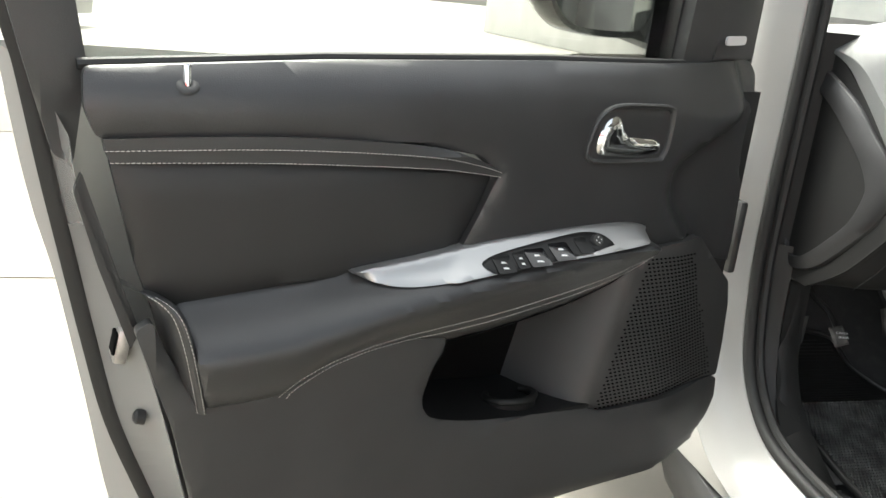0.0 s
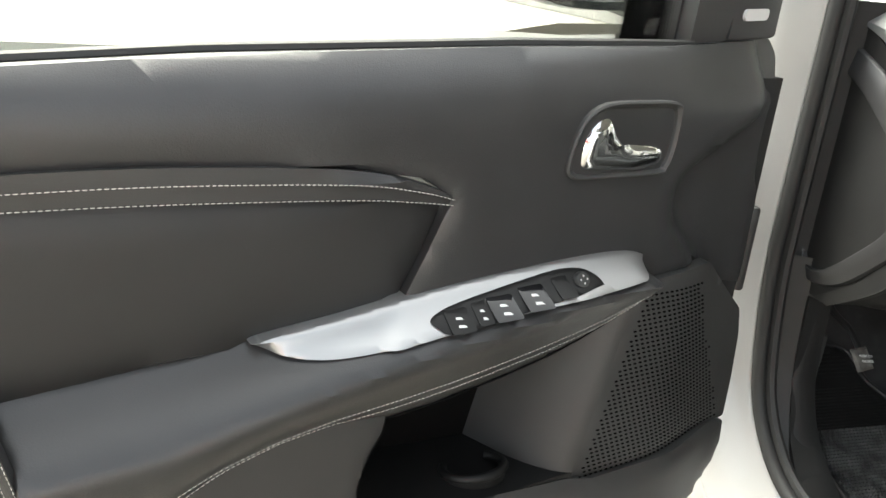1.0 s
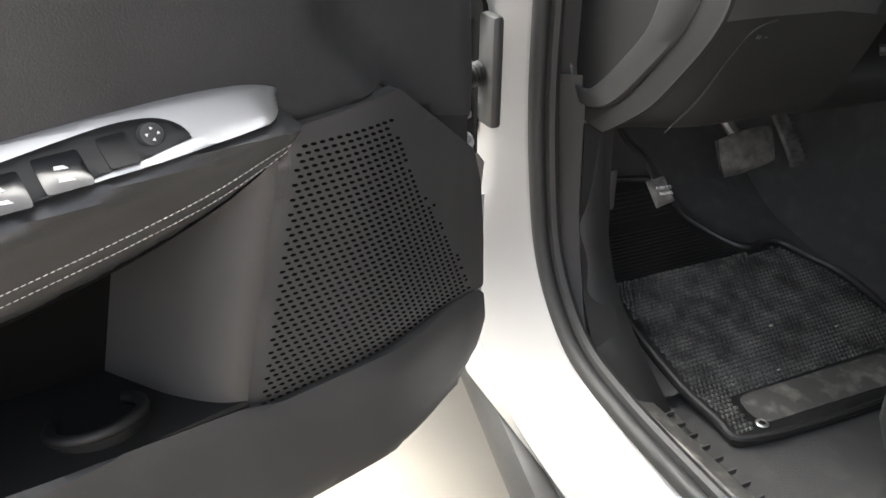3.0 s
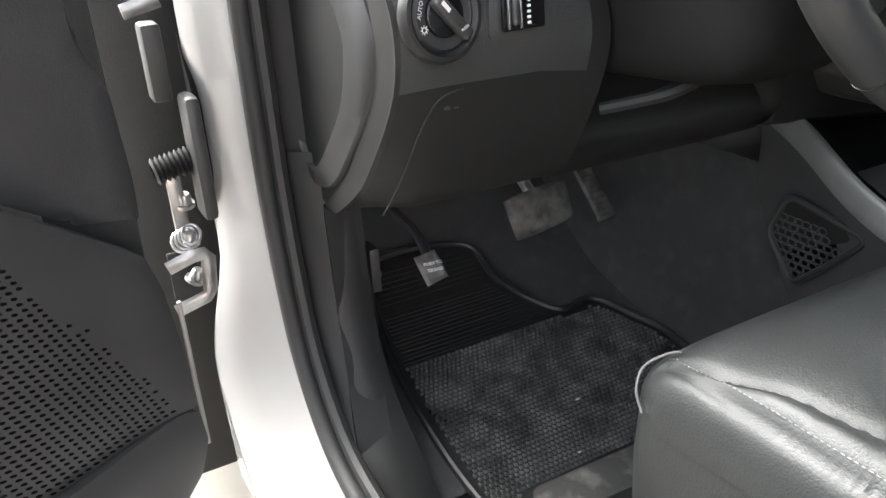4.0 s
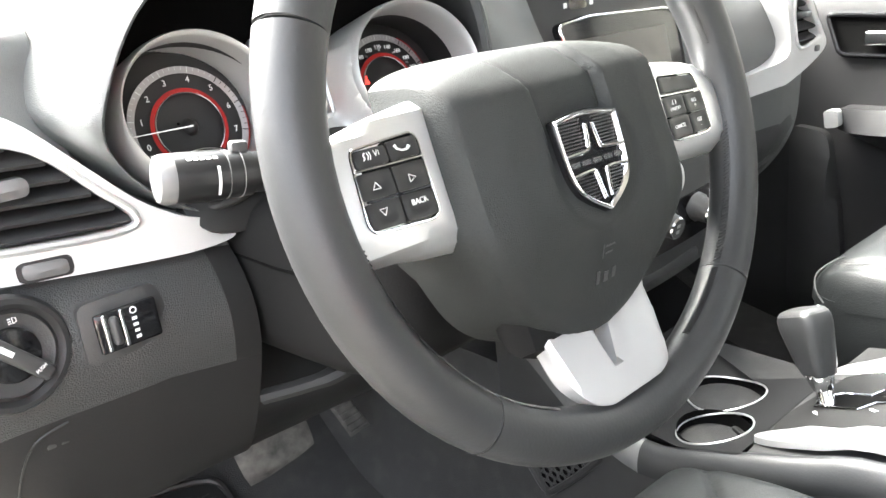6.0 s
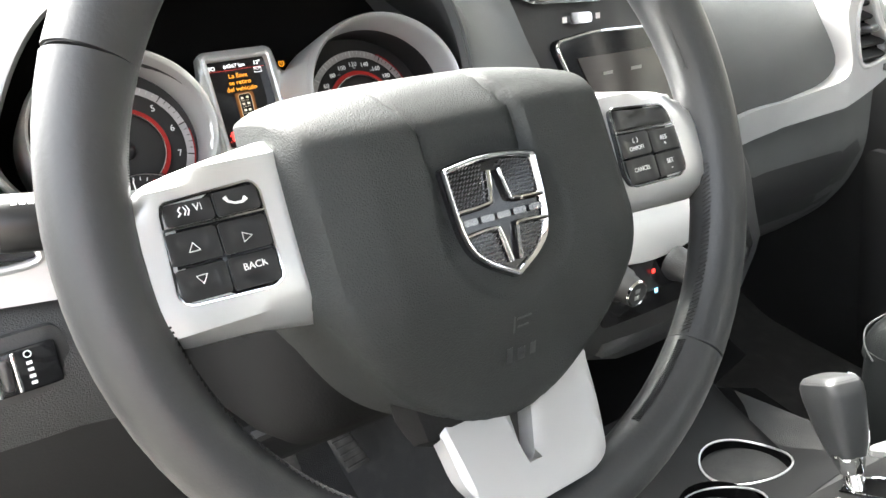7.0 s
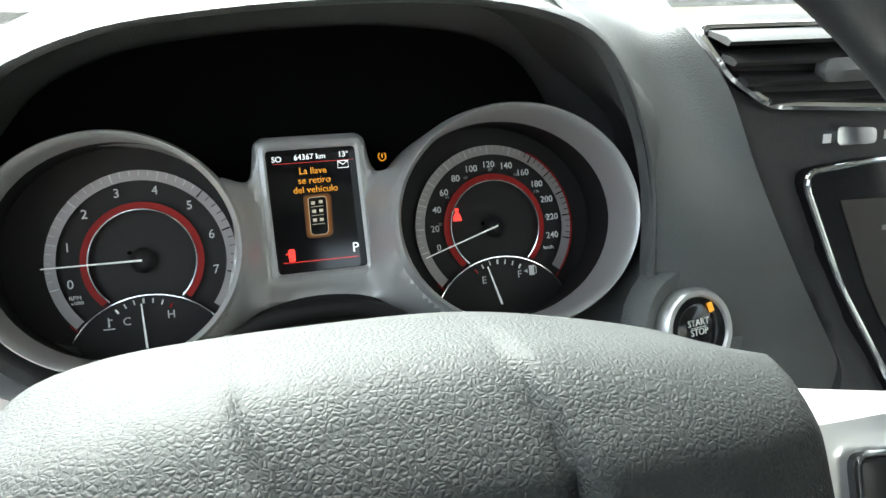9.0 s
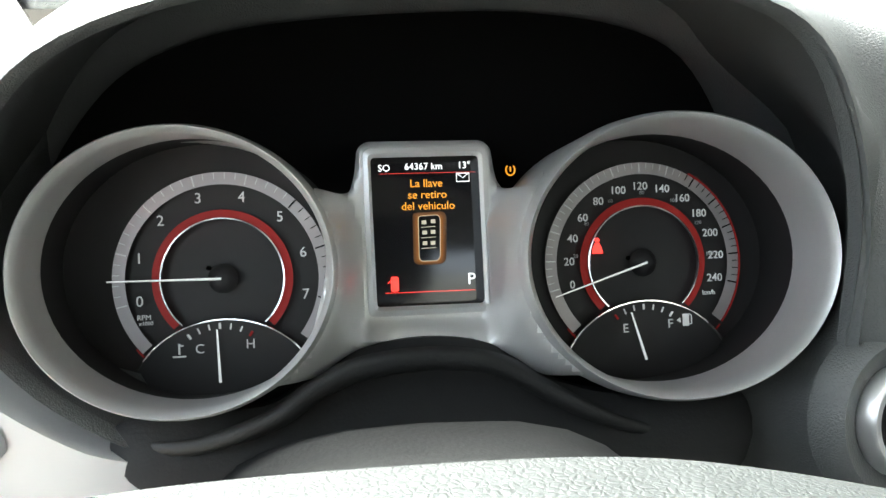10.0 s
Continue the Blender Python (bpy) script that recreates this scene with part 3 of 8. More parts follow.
part("insert", patch(round_poly(insert, 0.006, 3), 0.008, 0.02, 0.02, 0.006, puff=0.004), VINYL_DARK, door, "smooth black leatherette door insert")

# padded band with two seams
B0 = [(0.985, 0.9365), (0.81, 0.9385), (0.64, 0.9285), (0.57, 0.913), (0.533, 0.8985)]
B1 = [(0.983, 0.9235), (0.81, 0.9235), (0.64, 0.9145), (0.57, 0.9035), (0.531, 0.893)]
B2 = [(0.978, 0.9125), (0.81, 0.9095), (0.64, 0.901), (0.57, 0.894), (0.53, 0.888)]
for a, b, n0 in ((B0, B1, 0.026), (B1, B2, 0.021)):
    ring = curve_pts(a, 6, False) + list(reversed(curve_pts(b, 6, False)))
    part("padded_band", patch([(p[0], p[1]) for p in ring], n0, 0.02, 0.02, 0.0055), VINYL, door, "padded black leatherette band")
for row, n0, drop in ((B1, 0.0265, 0.0025), (B2, 0.0222, 0.0012)):
    line = [(p[0], n0, p[1] + drop) for p in curve_pts([Vector((a, b)) for a, b in row], 8, False)]
    part("seam", stitches(line, 0.0048, 0.0034, 0.0004), THREAD, door, "pale grey stitching")

# armrest
us = [0.27 + 0.651 * k / 40 for k in range(41)]
ring = [(u, along(ARM_TOP, u)) for u in us] + [(0.919, 0.755), (0.911, 0.73), (0.902, 0.69), (0.893, 0.645)] + [(u, along(ARM_LOW, u)) for u in reversed(us) if u < 0.89]
part("armrest", patch(ring, h_arm, 0.008, 0.04, 0.007), VINYL, door, "padded black leatherette armrest")
ES = [p for p in curve_pts([Vector(q) for q in ((0.950, 0.006, 0.776), (0.936, 0.030, 0.774), (0.925, 0.046, 0.767), (0.917, 0.054, 0.752), (0.909, 0.056, 0.72), (0.901, 0.050, 0.68), (0.892, 0.036, 0.637))], 5, False)]
part("armrest_end", loft([[p + Vector((du, dn, dw)) for p in ES] for du, dn, dw in ((-0.004, -0.008, -0.001), (0.0, 0.002, 0), (0.004, 0.001, 0), (0.010, -0.008, 0), (0.019, -0.03, 0), (0.024, -0.06, 0))]), VINYL, door, "stitched black armrest end")
mid = [(p[0], p[1]) for p in curve_pts([Vector(q) for q in ((0.280, 0.771), (0.335, 0.750), (0.388, 0.737), (0.453, 0.725), (0.525, 0.713), (0.603, 0.7045), (0.657, 0.697), (0.705, 0.689), (0.750, 0.680), (0.783, 0.667), (0.798, 0.655), (0.806, 0.641))], 6, False)]
for off in (0.0055, -0.0055):
    line = []
    for k, (u, w) in enumerate(mid):
        a, b = mid[max(k - 1, 0)], mid[min(k + 1, len(mid) - 1)]
        t = Vector((b[0] - a[0], b[1] - a[1])).normalized()
        u2, w2 = u - t.y * off, w + t.x * off
        line.append((u2, h_arm(u2, w2) + 0.0016, w2))
    part("seam", stitches(line, 0.0048, 0.0034, 0.0004), THREAD, door, "pale grey stitching")
for off in (0.0, 0.007):
    part("seam", stitches([p + Vector((0.001 + off, 0.0025 - 0.6 * off, 0)) for p in ES[4:]], 0.0048, 0.0034, 0.0004), THREAD, door, "pale grey stitching")

# silver trim with the switch pack
trim = [(0.716, 0.780), (0.706, 0.772), (0.685, 0.7665), (0.65, 0.7645), (0.605, 0.7675), (0.555, 0.774), (0.438, 0.787), (0.30, 0.799), (0.268, 0.803), (0.272, 0.812), (0.305, 0.8185), (0.365, 0.8185), (0.459, 0.8125), (0.545, 0.8045), (0.641, 0.791)]


def table_of(rows):
    """The (u, w) rows as two lists in rising u, for interpolation."""
    rows = sorted(rows)
    return [a for a, _ in rows], [b for _, b in rows]


trim_ring = [(p[0], p[1]) for p in curve_pts(trim, 4)]
TRIM_LOW, TRIM_TOP = table_of(trim_ring[2:33]), table_of(trim_ring[36:] + trim_ring[:1])


def soft_max(a, b, k):
    return 0.5 * (a + b + math.sqrt((a - b) ** 2 + k * k))


def h_trim(u, w):
    """The trim slopes down from its upper edge to the armrest; behind the switches it is hollowed as a pull."""
    lo, hi = float(np.interp(u, *TRIM_LOW)), float(np.interp(u, *TRIM_TOP))
    q = min(max((hi - w) / max(hi - lo, 0.004), 0.0), 1.0)
    n = 0.023 + (h_arm(u, lo - 0.003) + 0.004 - 0.023) * q ** 1.15
    hollow = 0.005 * smooth((u - 0.570 - 0.022 * q) / 0.02) * smooth((0.72 - u) / 0.09) * smooth((q - 0.1) / 0.5)
    return soft_max(n, h_arm(u, w - 0.003) + 0.002, 0.004) - hollow


part("switch_trim", patch(trim_ring, h_trim, 0.0038, 0.022, 0.002), SILVER_DOOR, door, "satin silver painted armrest trim")
pack = [(0.556, 0.787), (0.553, 0.780), (0.540, 0.7765), (0.489, 0.7825), (0.372, 0.7985), (0.357, 0.801), (0.362, 0.8085), (0.381, 0.8125), (0.42, 0.8105), (0.52, 0.7965)]
part("switch_pack", patch([(p[0], p[1]) for p in curve_pts(pack, 4)], lambda u, w: h_trim(u, w) + 0.0034, 0.004, 0.006, 0.0018), SWITCH, door, "black window switch pack")


def key(u, w, du, dw, lift, label, ink=True):
    o = [(u - du, w - dw), (u + du, w - dw * 1.25), (u + du, w + dw), (u - du, w + dw * 1.25)]
    k = part("switch", patch(round_poly(o, 0.002, 2), lambda a, b: h_trim(a, b) + 0.0056 + lift * (0.5 + (w - b) / (2 * dw)), 0.004, 0.007, 0.0012), GLOSS if lift > 0.003 else SWITCH, door, label)
    if ink:
        for s, q in ((0.3, 0.30), (-0.45, 0.34)):
            icon = [(u - du * q, w + dw * (s - 0.10)), (u + du * q, w + dw * (s - 0.10)), (u + du * q * 0.8, w + dw * (s + 0.14)), (u - du * q * 0.5, w + dw * (s + 0.14))]
            part("symbol", patch(icon, lambda a, b: h_trim(a, b) + 0.0060 + lift * (0.5 + (w - b) / (2 * dw)), 0, 0.0002), WHITE_INK, k, "white switch symbol")
    return k


key(0.531, 0.7855, 0.0125, 0.0065, 0.002, "black lock switch with white symbols")
key(0.505, 0.789, 0.008, 0.0065, 0.001, "black window lock switch")
key(0.481, 0.7915, 0.0145, 0.0066, 0.0035, "raised black window switch with white symbols")
key(0.443, 0.7965, 0.0145, 0.0066, 0.0035, "raised black window switch with white symbols")
key(0.406, 0.8015, 0.010, 0.006, 0.001, "black mirror selector switch", False)
knob = part("mirror_knob", moved(lathe([(0.0, 0.006), (0.006, 0.006), (0.0078, 0.0055), (0.009, 0.003), (0.0095, 0.0)], 24), pose(0.382, h_trim(0.382, 0.805) + 0.0036, 0.8045, -60, 0, 0)), PLASTIC, door, "round black mirror control")
for a in range(4):
    c = Vector((0.382, h_trim(0.382, 0.805) + 0.0088, 0.8075))
    d = Vector((math.cos(a * math.pi / 2) * 0.004, -0.002 * math.sin(a * math.pi / 2), 0.0034 * math.sin(a * math.pi / 2)))
    b2 = bmesh.new()
    bmesh.ops.create_cone(b2, cap_ends=True, segments=3, radius1=0.0014, radius2=0.0014, depth=0.0004, matrix=Matrix.Translation(c + d) @ pose(0, 0, 0, -60, 0, 0) @ pose(0, 0, 0, 0, 0, 90 * a))
    part("arrow", b2, WHITE_INK, knob, "white arrow")

# lower panel with the map pocket
POCKET = [(0.588, 0.700), (0.592, 0.668), (0.605, 0.643), (0.616, 0.607), (0.612, 0.585), (0.595, 0.571), (0.534, 0.556), (0.42, 0.545), (0.338, 0.538)]
lower = [(0.945, 0.75), (0.93, 0.71), (0.90, 0.66), (0.82, 0.665), (0.744, 0.69), (0.66, 0.705)] + [(p[0], p[1]) for p in curve_pts([Vector(q) for q in POCKET], 5, False)] + [(0.30, 0.527), (0.03, 0.523), (0.0125, 0.516), (0.010, 0.480), (0.024, 0.446), (0.060, 0.417), (0.11, 0.405), (0.178, 0.399), (0.263, 0.395), (0.34, 0.392), (0.6, 0.372), (0.85, 0.345), (0.90, 0.40), (0.905, 0.52), (0.925, 0.62), (0.962, 0.74)]
part("lower_panel", patch(round_poly(lower, 0.006, 3), h_lower, 0.018, 0.02, 0.005), PLASTIC, door, "grained black lower door panel")
rim_p = [Vector(p) for p in curve_pts([Vector(q) for q in POCKET], 5, False)]
wall = []
for k, (n0, sc) in enumerate(((0.031, 1.0), (0.01, 0.995), (-0.03, 0.97), (-0.088, 0.95))):
    wall.append([(0.49 + (p[0] - 0.49) * sc, n0, 0.66 + (p[1] - 0.66) * sc) for p in rim_p])
part("pocket_wall", loft(wall), LINER, door, "moulded map pocket, shade put into its black")
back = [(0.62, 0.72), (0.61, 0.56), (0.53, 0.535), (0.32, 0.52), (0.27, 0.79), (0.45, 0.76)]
# the back is blacker still, painted as the pocket's deepest shade
part("pocket_back", patch(back, lambda u, w: -0.085, 0.03, 0.004), MATT, door, "map pocket back, matt black for the shade inside")
SEAM = [(0.272, 0.785), (0.283, 0.74), (0.298, 0.68), (0.318, 0.60), (0.334, 0.535)]
cols = []
for k in range(13):
    q = k / 12
    cols.append([(u + 0.085 * q, 0.030 - 0.117 * (1 - math.cos(q * math.pi / 2)) ** 0.9, w) for u, w in [(p[0], p[1]) for p in curve_pts([Vector(a) for a in SEAM], 4, False)]])
part("pocket_cheek", loft(cols), PLASTIC, door, "smooth black pocket side")
ringp = [(0.445 + 0.038 * math.cos(a), -0.014 + 0.03 * math.sin(a), 0.556 + 0.006 * math.sin(a)) for a in [math.radians(d) for d in range(-40, 221, 13)]]
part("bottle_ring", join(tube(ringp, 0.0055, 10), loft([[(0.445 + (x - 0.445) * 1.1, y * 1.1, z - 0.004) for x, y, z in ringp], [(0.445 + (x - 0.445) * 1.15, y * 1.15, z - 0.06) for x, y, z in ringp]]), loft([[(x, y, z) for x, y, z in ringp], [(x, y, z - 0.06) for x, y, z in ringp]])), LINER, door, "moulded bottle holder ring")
part("pocket_floor", rbox(0.33, 0.61, -0.09, 0.03, 0.535, 0.545, 0.002), LINER, door, "pocket floor in shade-black")

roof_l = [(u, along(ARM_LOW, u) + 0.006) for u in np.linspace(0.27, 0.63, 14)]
part("pocket_roof", loft([[(u, 0.03, w - 0.003) for u, w in roof_l], [(u, 0.0, w + 0.004) for u, w in roof_l], [(u, -0.09, w + 0.008) for u, w in roof_l]]), LINER, door, "underside of the armrest in shade-black")
part("pocket_end", rbox(0.612, 0.622, -0.09, 0.0, 0.55, 0.72, 0.002), LINER, door, "pocket end in shade-black")

# speaker panel; its perforations are flat black dots painted as the holes' shade
SPK = [(0.262, 0.778), (0.146, 0.786), (0.072, 0.728), (0.032, 0.695), (0.021, 0.655), (0.0145, 0.585), (0.0125, 0.522), (0.332, 0.530), (0.32, 0.60), (0.30, 0.68), (0.285, 0.74)]


def h_spk(u, w):
    return 0.03 - 0.036 * smooth((0.22 - u) / 0.2)


speaker = part("speaker_panel", patch(round_poly(SPK, 0.006, 3), h_spk, 0.02, 0.02, 0.004), PLASTIC, door, "black perforated speaker panel")
holes = bmesh.new()
row = 0
w = 0.533
hole_rnd = random.Random(3)
while w < 0.768:
    lo = 0.318 - (w - 0.53) * 0.255
    hi = 0.022 + (w - 0.524) * 0.57
    u = lo - (0.0042 if row % 2 else 0)
    while u > hi + hole_rnd.random() * 0.014:
        c = Vector((u, h_spk(u, w) + 0.0004, w))
        vs = [holes.verts.new(c + Vector((0.0030 * math.cos(k * math.tau / 8), 0, 0.00155 * math.sin(k * math.tau / 8) + 0.0005 * math.cos(k * math.tau / 8)))) for k in range(8)]
        holes.faces.new(vs)
        u -= 0.0084
    w += 0.0062
    row += 1
tagged(part("hole_dots", holes, MATT, speaker, "rows of flat black dots painted as shaded holes"), kind="stuff")

# inner handle
BEZ = [(0.401, 0.918), (0.396, 0.945), (0.385, 0.967), (0.357, 0.982), (0.30, 0.984), (0.258, 0.982), (0.250, 0.970), (0.251, 0.93), (0.258, 0.910), (0.272, 0.904), (0.375, 0.904), (0.395, 0.908)]
bz = [(p[0], p[1]) for p in curve_pts(BEZ, 4)]
c0 = Vector((0.325, 0.94))
rows = [[(c0.x + (a - c0.x) * s, n0, c0.y + (b - c0.y) * (s - (1 - s) * 0.5)) for a, b in bz] for s, n0 in ((1.0, 0.016), (0.995, 0.022), (0.965, 0.0235), (0.915, 0.021), (0.88, 0.012), (0.86, -0.012), (0.7, -0.02), (0.1, -0.022))]
handle = part("handle_bezel", loft(rows, closed=True, caps=True), PLASTIC, door, "black door handle recess")
lev = [(0.381, 0.923), (0.378, 0.945), (0.367, 0.961), (0.353, 0.966), (0.344, 0.957), (0.336, 0.944), (0.318, 0.938), (0.272, 0.934), (0.265, 0.928), (0.265, 0.918), (0.275, 0.913), (0.31, 0.911), (0.370, 0.914)]
part("handle_lever", patch([(p[0], p[1]) for p in curve_pts(lev, 3)], lambda u, w: 0.024 - 0.003 * smooth((0.31 - u) / 0.05), 0.008, 0.01, 0.005), CHROME, handle, "chrome door handle lever")
part("recess_tab", patch(round_poly([(0.31, 0.968), (0.268, 0.968), (0.27, 0.942), (0.30, 0.945)], 0.004, 2), 0.008, 0.01, 0.012, 0.004), PLASTIC, handle)

# lock pin, badge, corner trim
pin = part("lock_pin", moved(lathe([(0.0, 0.03), (0.0035, 0.03), (0.0045, 0.028), (0.0045, 0.0), (0.0, 0.0)], 16), Matrix.Translation((0.905, 0.008, 0.978))), CHROME, door, "chrome lock pin")
part("pin_collar", moved(lathe([(0.0045, 0.0025), (0.0065, 0.003), (0.0105, 0.002), (0.012, 0.0)], 24), pose(0.905, 0.0105, 0.988, -42, 0, 0)), PLASTIC, pin, "black plastic collar")
sail = [(0.205, 1.034), (0.194, 1.20), (0.06, 1.24), (0.062, 1.049)]
part("corner_trim", patch(round_poly(sail, 0.006, 2), -0.022, 0.03, 0.03, 0.006), PLASTIC, door, "black mirror corner trim")
part("corner_fold", patch([(0.150, 1.045), (0.140, 1.21), (0.075, 1.22), (0.07, 1.052)], -0.016, 0.03, 0.01, 0.006), VINYL, door)
part("tweeter_badge", patch(round_poly([(0.138, 1.066), (0.098, 1.069), (0.098, 1.082), (0.138, 1.079)], 0.006, 4), -0.0125, 0.01, 0.006, 0.002), SILVER_MATT, door, "small silver oval badge")

# shell, shut face, weatherstrip and window frame
EDGE = [(1.012, 0.935), (1.006, 0.88), (0.987, 0.816), (0.951, 0.706), (0.925, 0.6), (0.904, 0.50), (0.86, 0.33), (0.83, 0.30)]
EDGE2 = [(1.036, 0.99), (1.02, 0.886), (1.006, 0.804), (0.986, 0.689), (0.965, 0.584), (0.928, 0.47), (0.88, 0.33), (0.85, 0.29)]
EDGE3 = [(1.066, 1.01), (1.053, 0.907), (1.04, 0.83), (1.021, 0.746), (0.997, 0.599), (0.974, 0.45), (0.94, 0.33), (0.92, 0.29)]
rows = []
for tab, n0 in ((EDGE, 0.004), (EDGE, -0.02), (EDGE2, -0.075), (EDGE2, -0.092), (EDGE3, -0.118), (EDGE3, -0.128)):
    rows.append([(p[0], n0, p[1]) for p in curve_pts([Vector(q) for q in tab], 5, False)])
rows.append([(0.022, -0.135, 1.0 - 0.58 * k / (len(rows[0]) - 1)) for k in range(len(rows[0]))])
edge_k = [k / (len(rows[0]) - 1) for k in range(len(rows[0]))]
rows.append([(0.020, -0.125, 1.0 - 0.58 * k) for k in edge_k])
part("front_edge", loft([[(0.020, -0.125, 1.0 - 0.58 * k) for k in edge_k], [(0.020, -0.08, 1.0 - 0.58 * k) for k in edge_k], [(0.021, -0.035, 1.0 - 0.58 * k) for k in edge_k], [(0.024, -0.030, 1.0 - 0.58 * k) for k in edge_k], [(0.10, -0.030, 1.0 - 0.58 * k) for k in edge_k]]), RUBBER, door, "dark front edge of the door")
part("edge_line", tube([(0.002, -0.028, 0.63 - 0.17 * k) for k in edge_k], 0.0026, 8), PAINT, door, "thin white painted edge")
part("door_shell", loft(rows), PAINT, door, "white painted door shell")
part("door_bottom", patch([(0.14, 0.43), (0.26, 0.42), (0.6, 0.39), (0.84, 0.36), (0.84, 0.33), (0.6, 0.36), (0.3, 0.385), (0.14, 0.40)], -0.03, 0.05, 0.1, 0.008), PAINT, door, "white door bottom edge")
strip = [(p[0] + 0.004, -0.084, p[1]) for p in curve_pts([Vector(q) for q in ((1.062, 1.12), (1.045, 1.03)) + tuple(EDGE2)], 5, False)]
part("weatherstrip", tube(strip, 0.013, 10, sx=0.8), RUBBER, door, "black rubber door seal")
part("latch_cover", patch(round_poly([(0.974, 0.80), (0.962, 0.76), (0.951, 0.725), (0.961, 0.705), (0.99, 0.80), (1.01, 0.88), (1.002, 0.9)], 0.004, 2), -0.004, 0.03, 0.01, 0.002), PLASTIC, door, "black panel edge strip")
latch = part("latch", moved(rbox(-0.02, 0.02, -0.016, 0.016, -0.01, 0.004, 0.003), Matrix.Translation((0.969, -0.04, 0.70)) @ pose(0, 0, 0, 0, 78, 0)), STEEL, door, "steel door latch")
part("latch_slot", moved(rbox(-0.012, 0.014, -0.011, 0.012, 0.0, 0.006, 0.002), Matrix.Translation((0.969, -0.038, 0.703)) @ pose(0, 0, 0, 0, 78, 0)), MATT, latch, "dark latch opening")
bump = part("door_buffer", moved(lathe([(0.0, 0.012), (0.005, 0.012), (0.0085, 0.009), (0.0095, 0.0)], 20), Matrix.Translation((0.943, -0.04, 0.603)) @ pose(0, 0, 0, 0, 78, 0)), RUBBER, door, "black rubber buffer")
frame_l = [(0.997, 0.955), (0.99, 1.0), (0.998, 1.06), (1.02, 1.2), (1.075, 1.2), (1.062, 1.08), (1.045, 1.0), (1.024, 0.91), (1.006, 0.90)]
part("window_frame", patch(round_poly(frame_l, 0.006, 2), -0.03, 0.03, 0.05, 0.008), PLASTIC, door, "black rear window frame")
part("window_frame", patch(round_poly([(0.182, 1.03), (0.168, 1.2), (0.2, 1.2), (0.208, 1.03)], 0.004, 2), -0.045, 0.03, 0.03, 0.005), RUBBER, door, "black front glass channel")
part("belt_seal", tube([(1.0, -0.028, 1.0), (0.75, -0.03, 1.018), (0.446, -0.03, 1.031), (0.2, -0.03, 1.036)], 0.006, 8), RUBBER, door, "black rubber belt seal")
pane = part("window_pane", patch([(1.0, 0.97), (1.03, 1.3), (0.19, 1.3), (0.2, 0.99)], -0.055, 0, 0.004), GLASS, door, "clear side window glass")
pane.visible_shadow = False

# exterior mirror
mir = [(p[0], p[1]) for p in curve_pts([(0.345, 1.13), (0.335, 1.09), (0.285, 1.063), (0.167, 1.062), (0.137, 1.078), (0.125, 1.12), (0.125, 1.2), (0.19, 1.235), (0.32, 1.23)], 5)]
rows = []
for s, n0 in ((0.90, -0.175), (1.0, -0.17), (1.02, -0.185), (1.0, -0.22), (0.85, -0.26), (0.4, -0.29)):
    rows.append([(0.235 + (a - 0.235) * s, n0, 1.15 + (b - 1.15) * s) for a, b in mir])
mirror = part("mirror_housing", loft(rows, closed=True, caps=False), GLOSS, door, "gloss black exterior mirror housing")
part("mirror_glass", patch([(0.235 + (a - 0.235) * 0.9, 1.15 + (b - 1.15) * 0.9) for a, b in mir], -0.178, 0, 0.003), mat("mirror_silver", (0.85, 0.86, 0.86), 0.02, metal=1.0, vary=0.0), mirror, "mirror glass")
part("mirror_arm", loft([[(0.15, -0.20, 1.06), (0.15, -0.25, 1.06), (0.15, -0.25, 1.11), (0.15, -0.20, 1.11)], [(0.09, -0.09, 1.03), (0.09, -0.15, 1.03), (0.09, -0.15, 1.10), (0.09, -0.09, 1.10)]], closed=True, caps=True), GLOSS, mirror, "gloss black mirror foot")

# ---- dashboard ----
def ring_patch(outer, inner, h, thick, side=-1):
    """A panel with one opening."""
    hf = h if callable(h) else (lambda a, b: h)
    bm = bmesh.new()
    for loop in (outer, inner):
        vs = [bm.verts.new((p[0], 0, p[1])) for p in loop]
        for i in range(len(vs)):
            bm.edges.new((vs[i - 1], vs[i]))
    bmesh.ops.triangle_fill(bm, use_beauty=True, use_dissolve=False, edges=bm.edges[:])
    front = bm.verts[:]
    ret = bmesh.ops.extrude_face_region(bm, geom=bm.faces[:])
    back = [v for v in ret["geom"] if isinstance(v, bmesh.types.BMVert)]
    for v in front:
        v.co.y = hf(v.co.x, v.co.z)
    for v in back:
        v.co.y = hf(v.co.x, v.co.z) - side * thick
    return bm


dash = thing("dashboard", "black grained dashboard with silver trim", "dashboard")
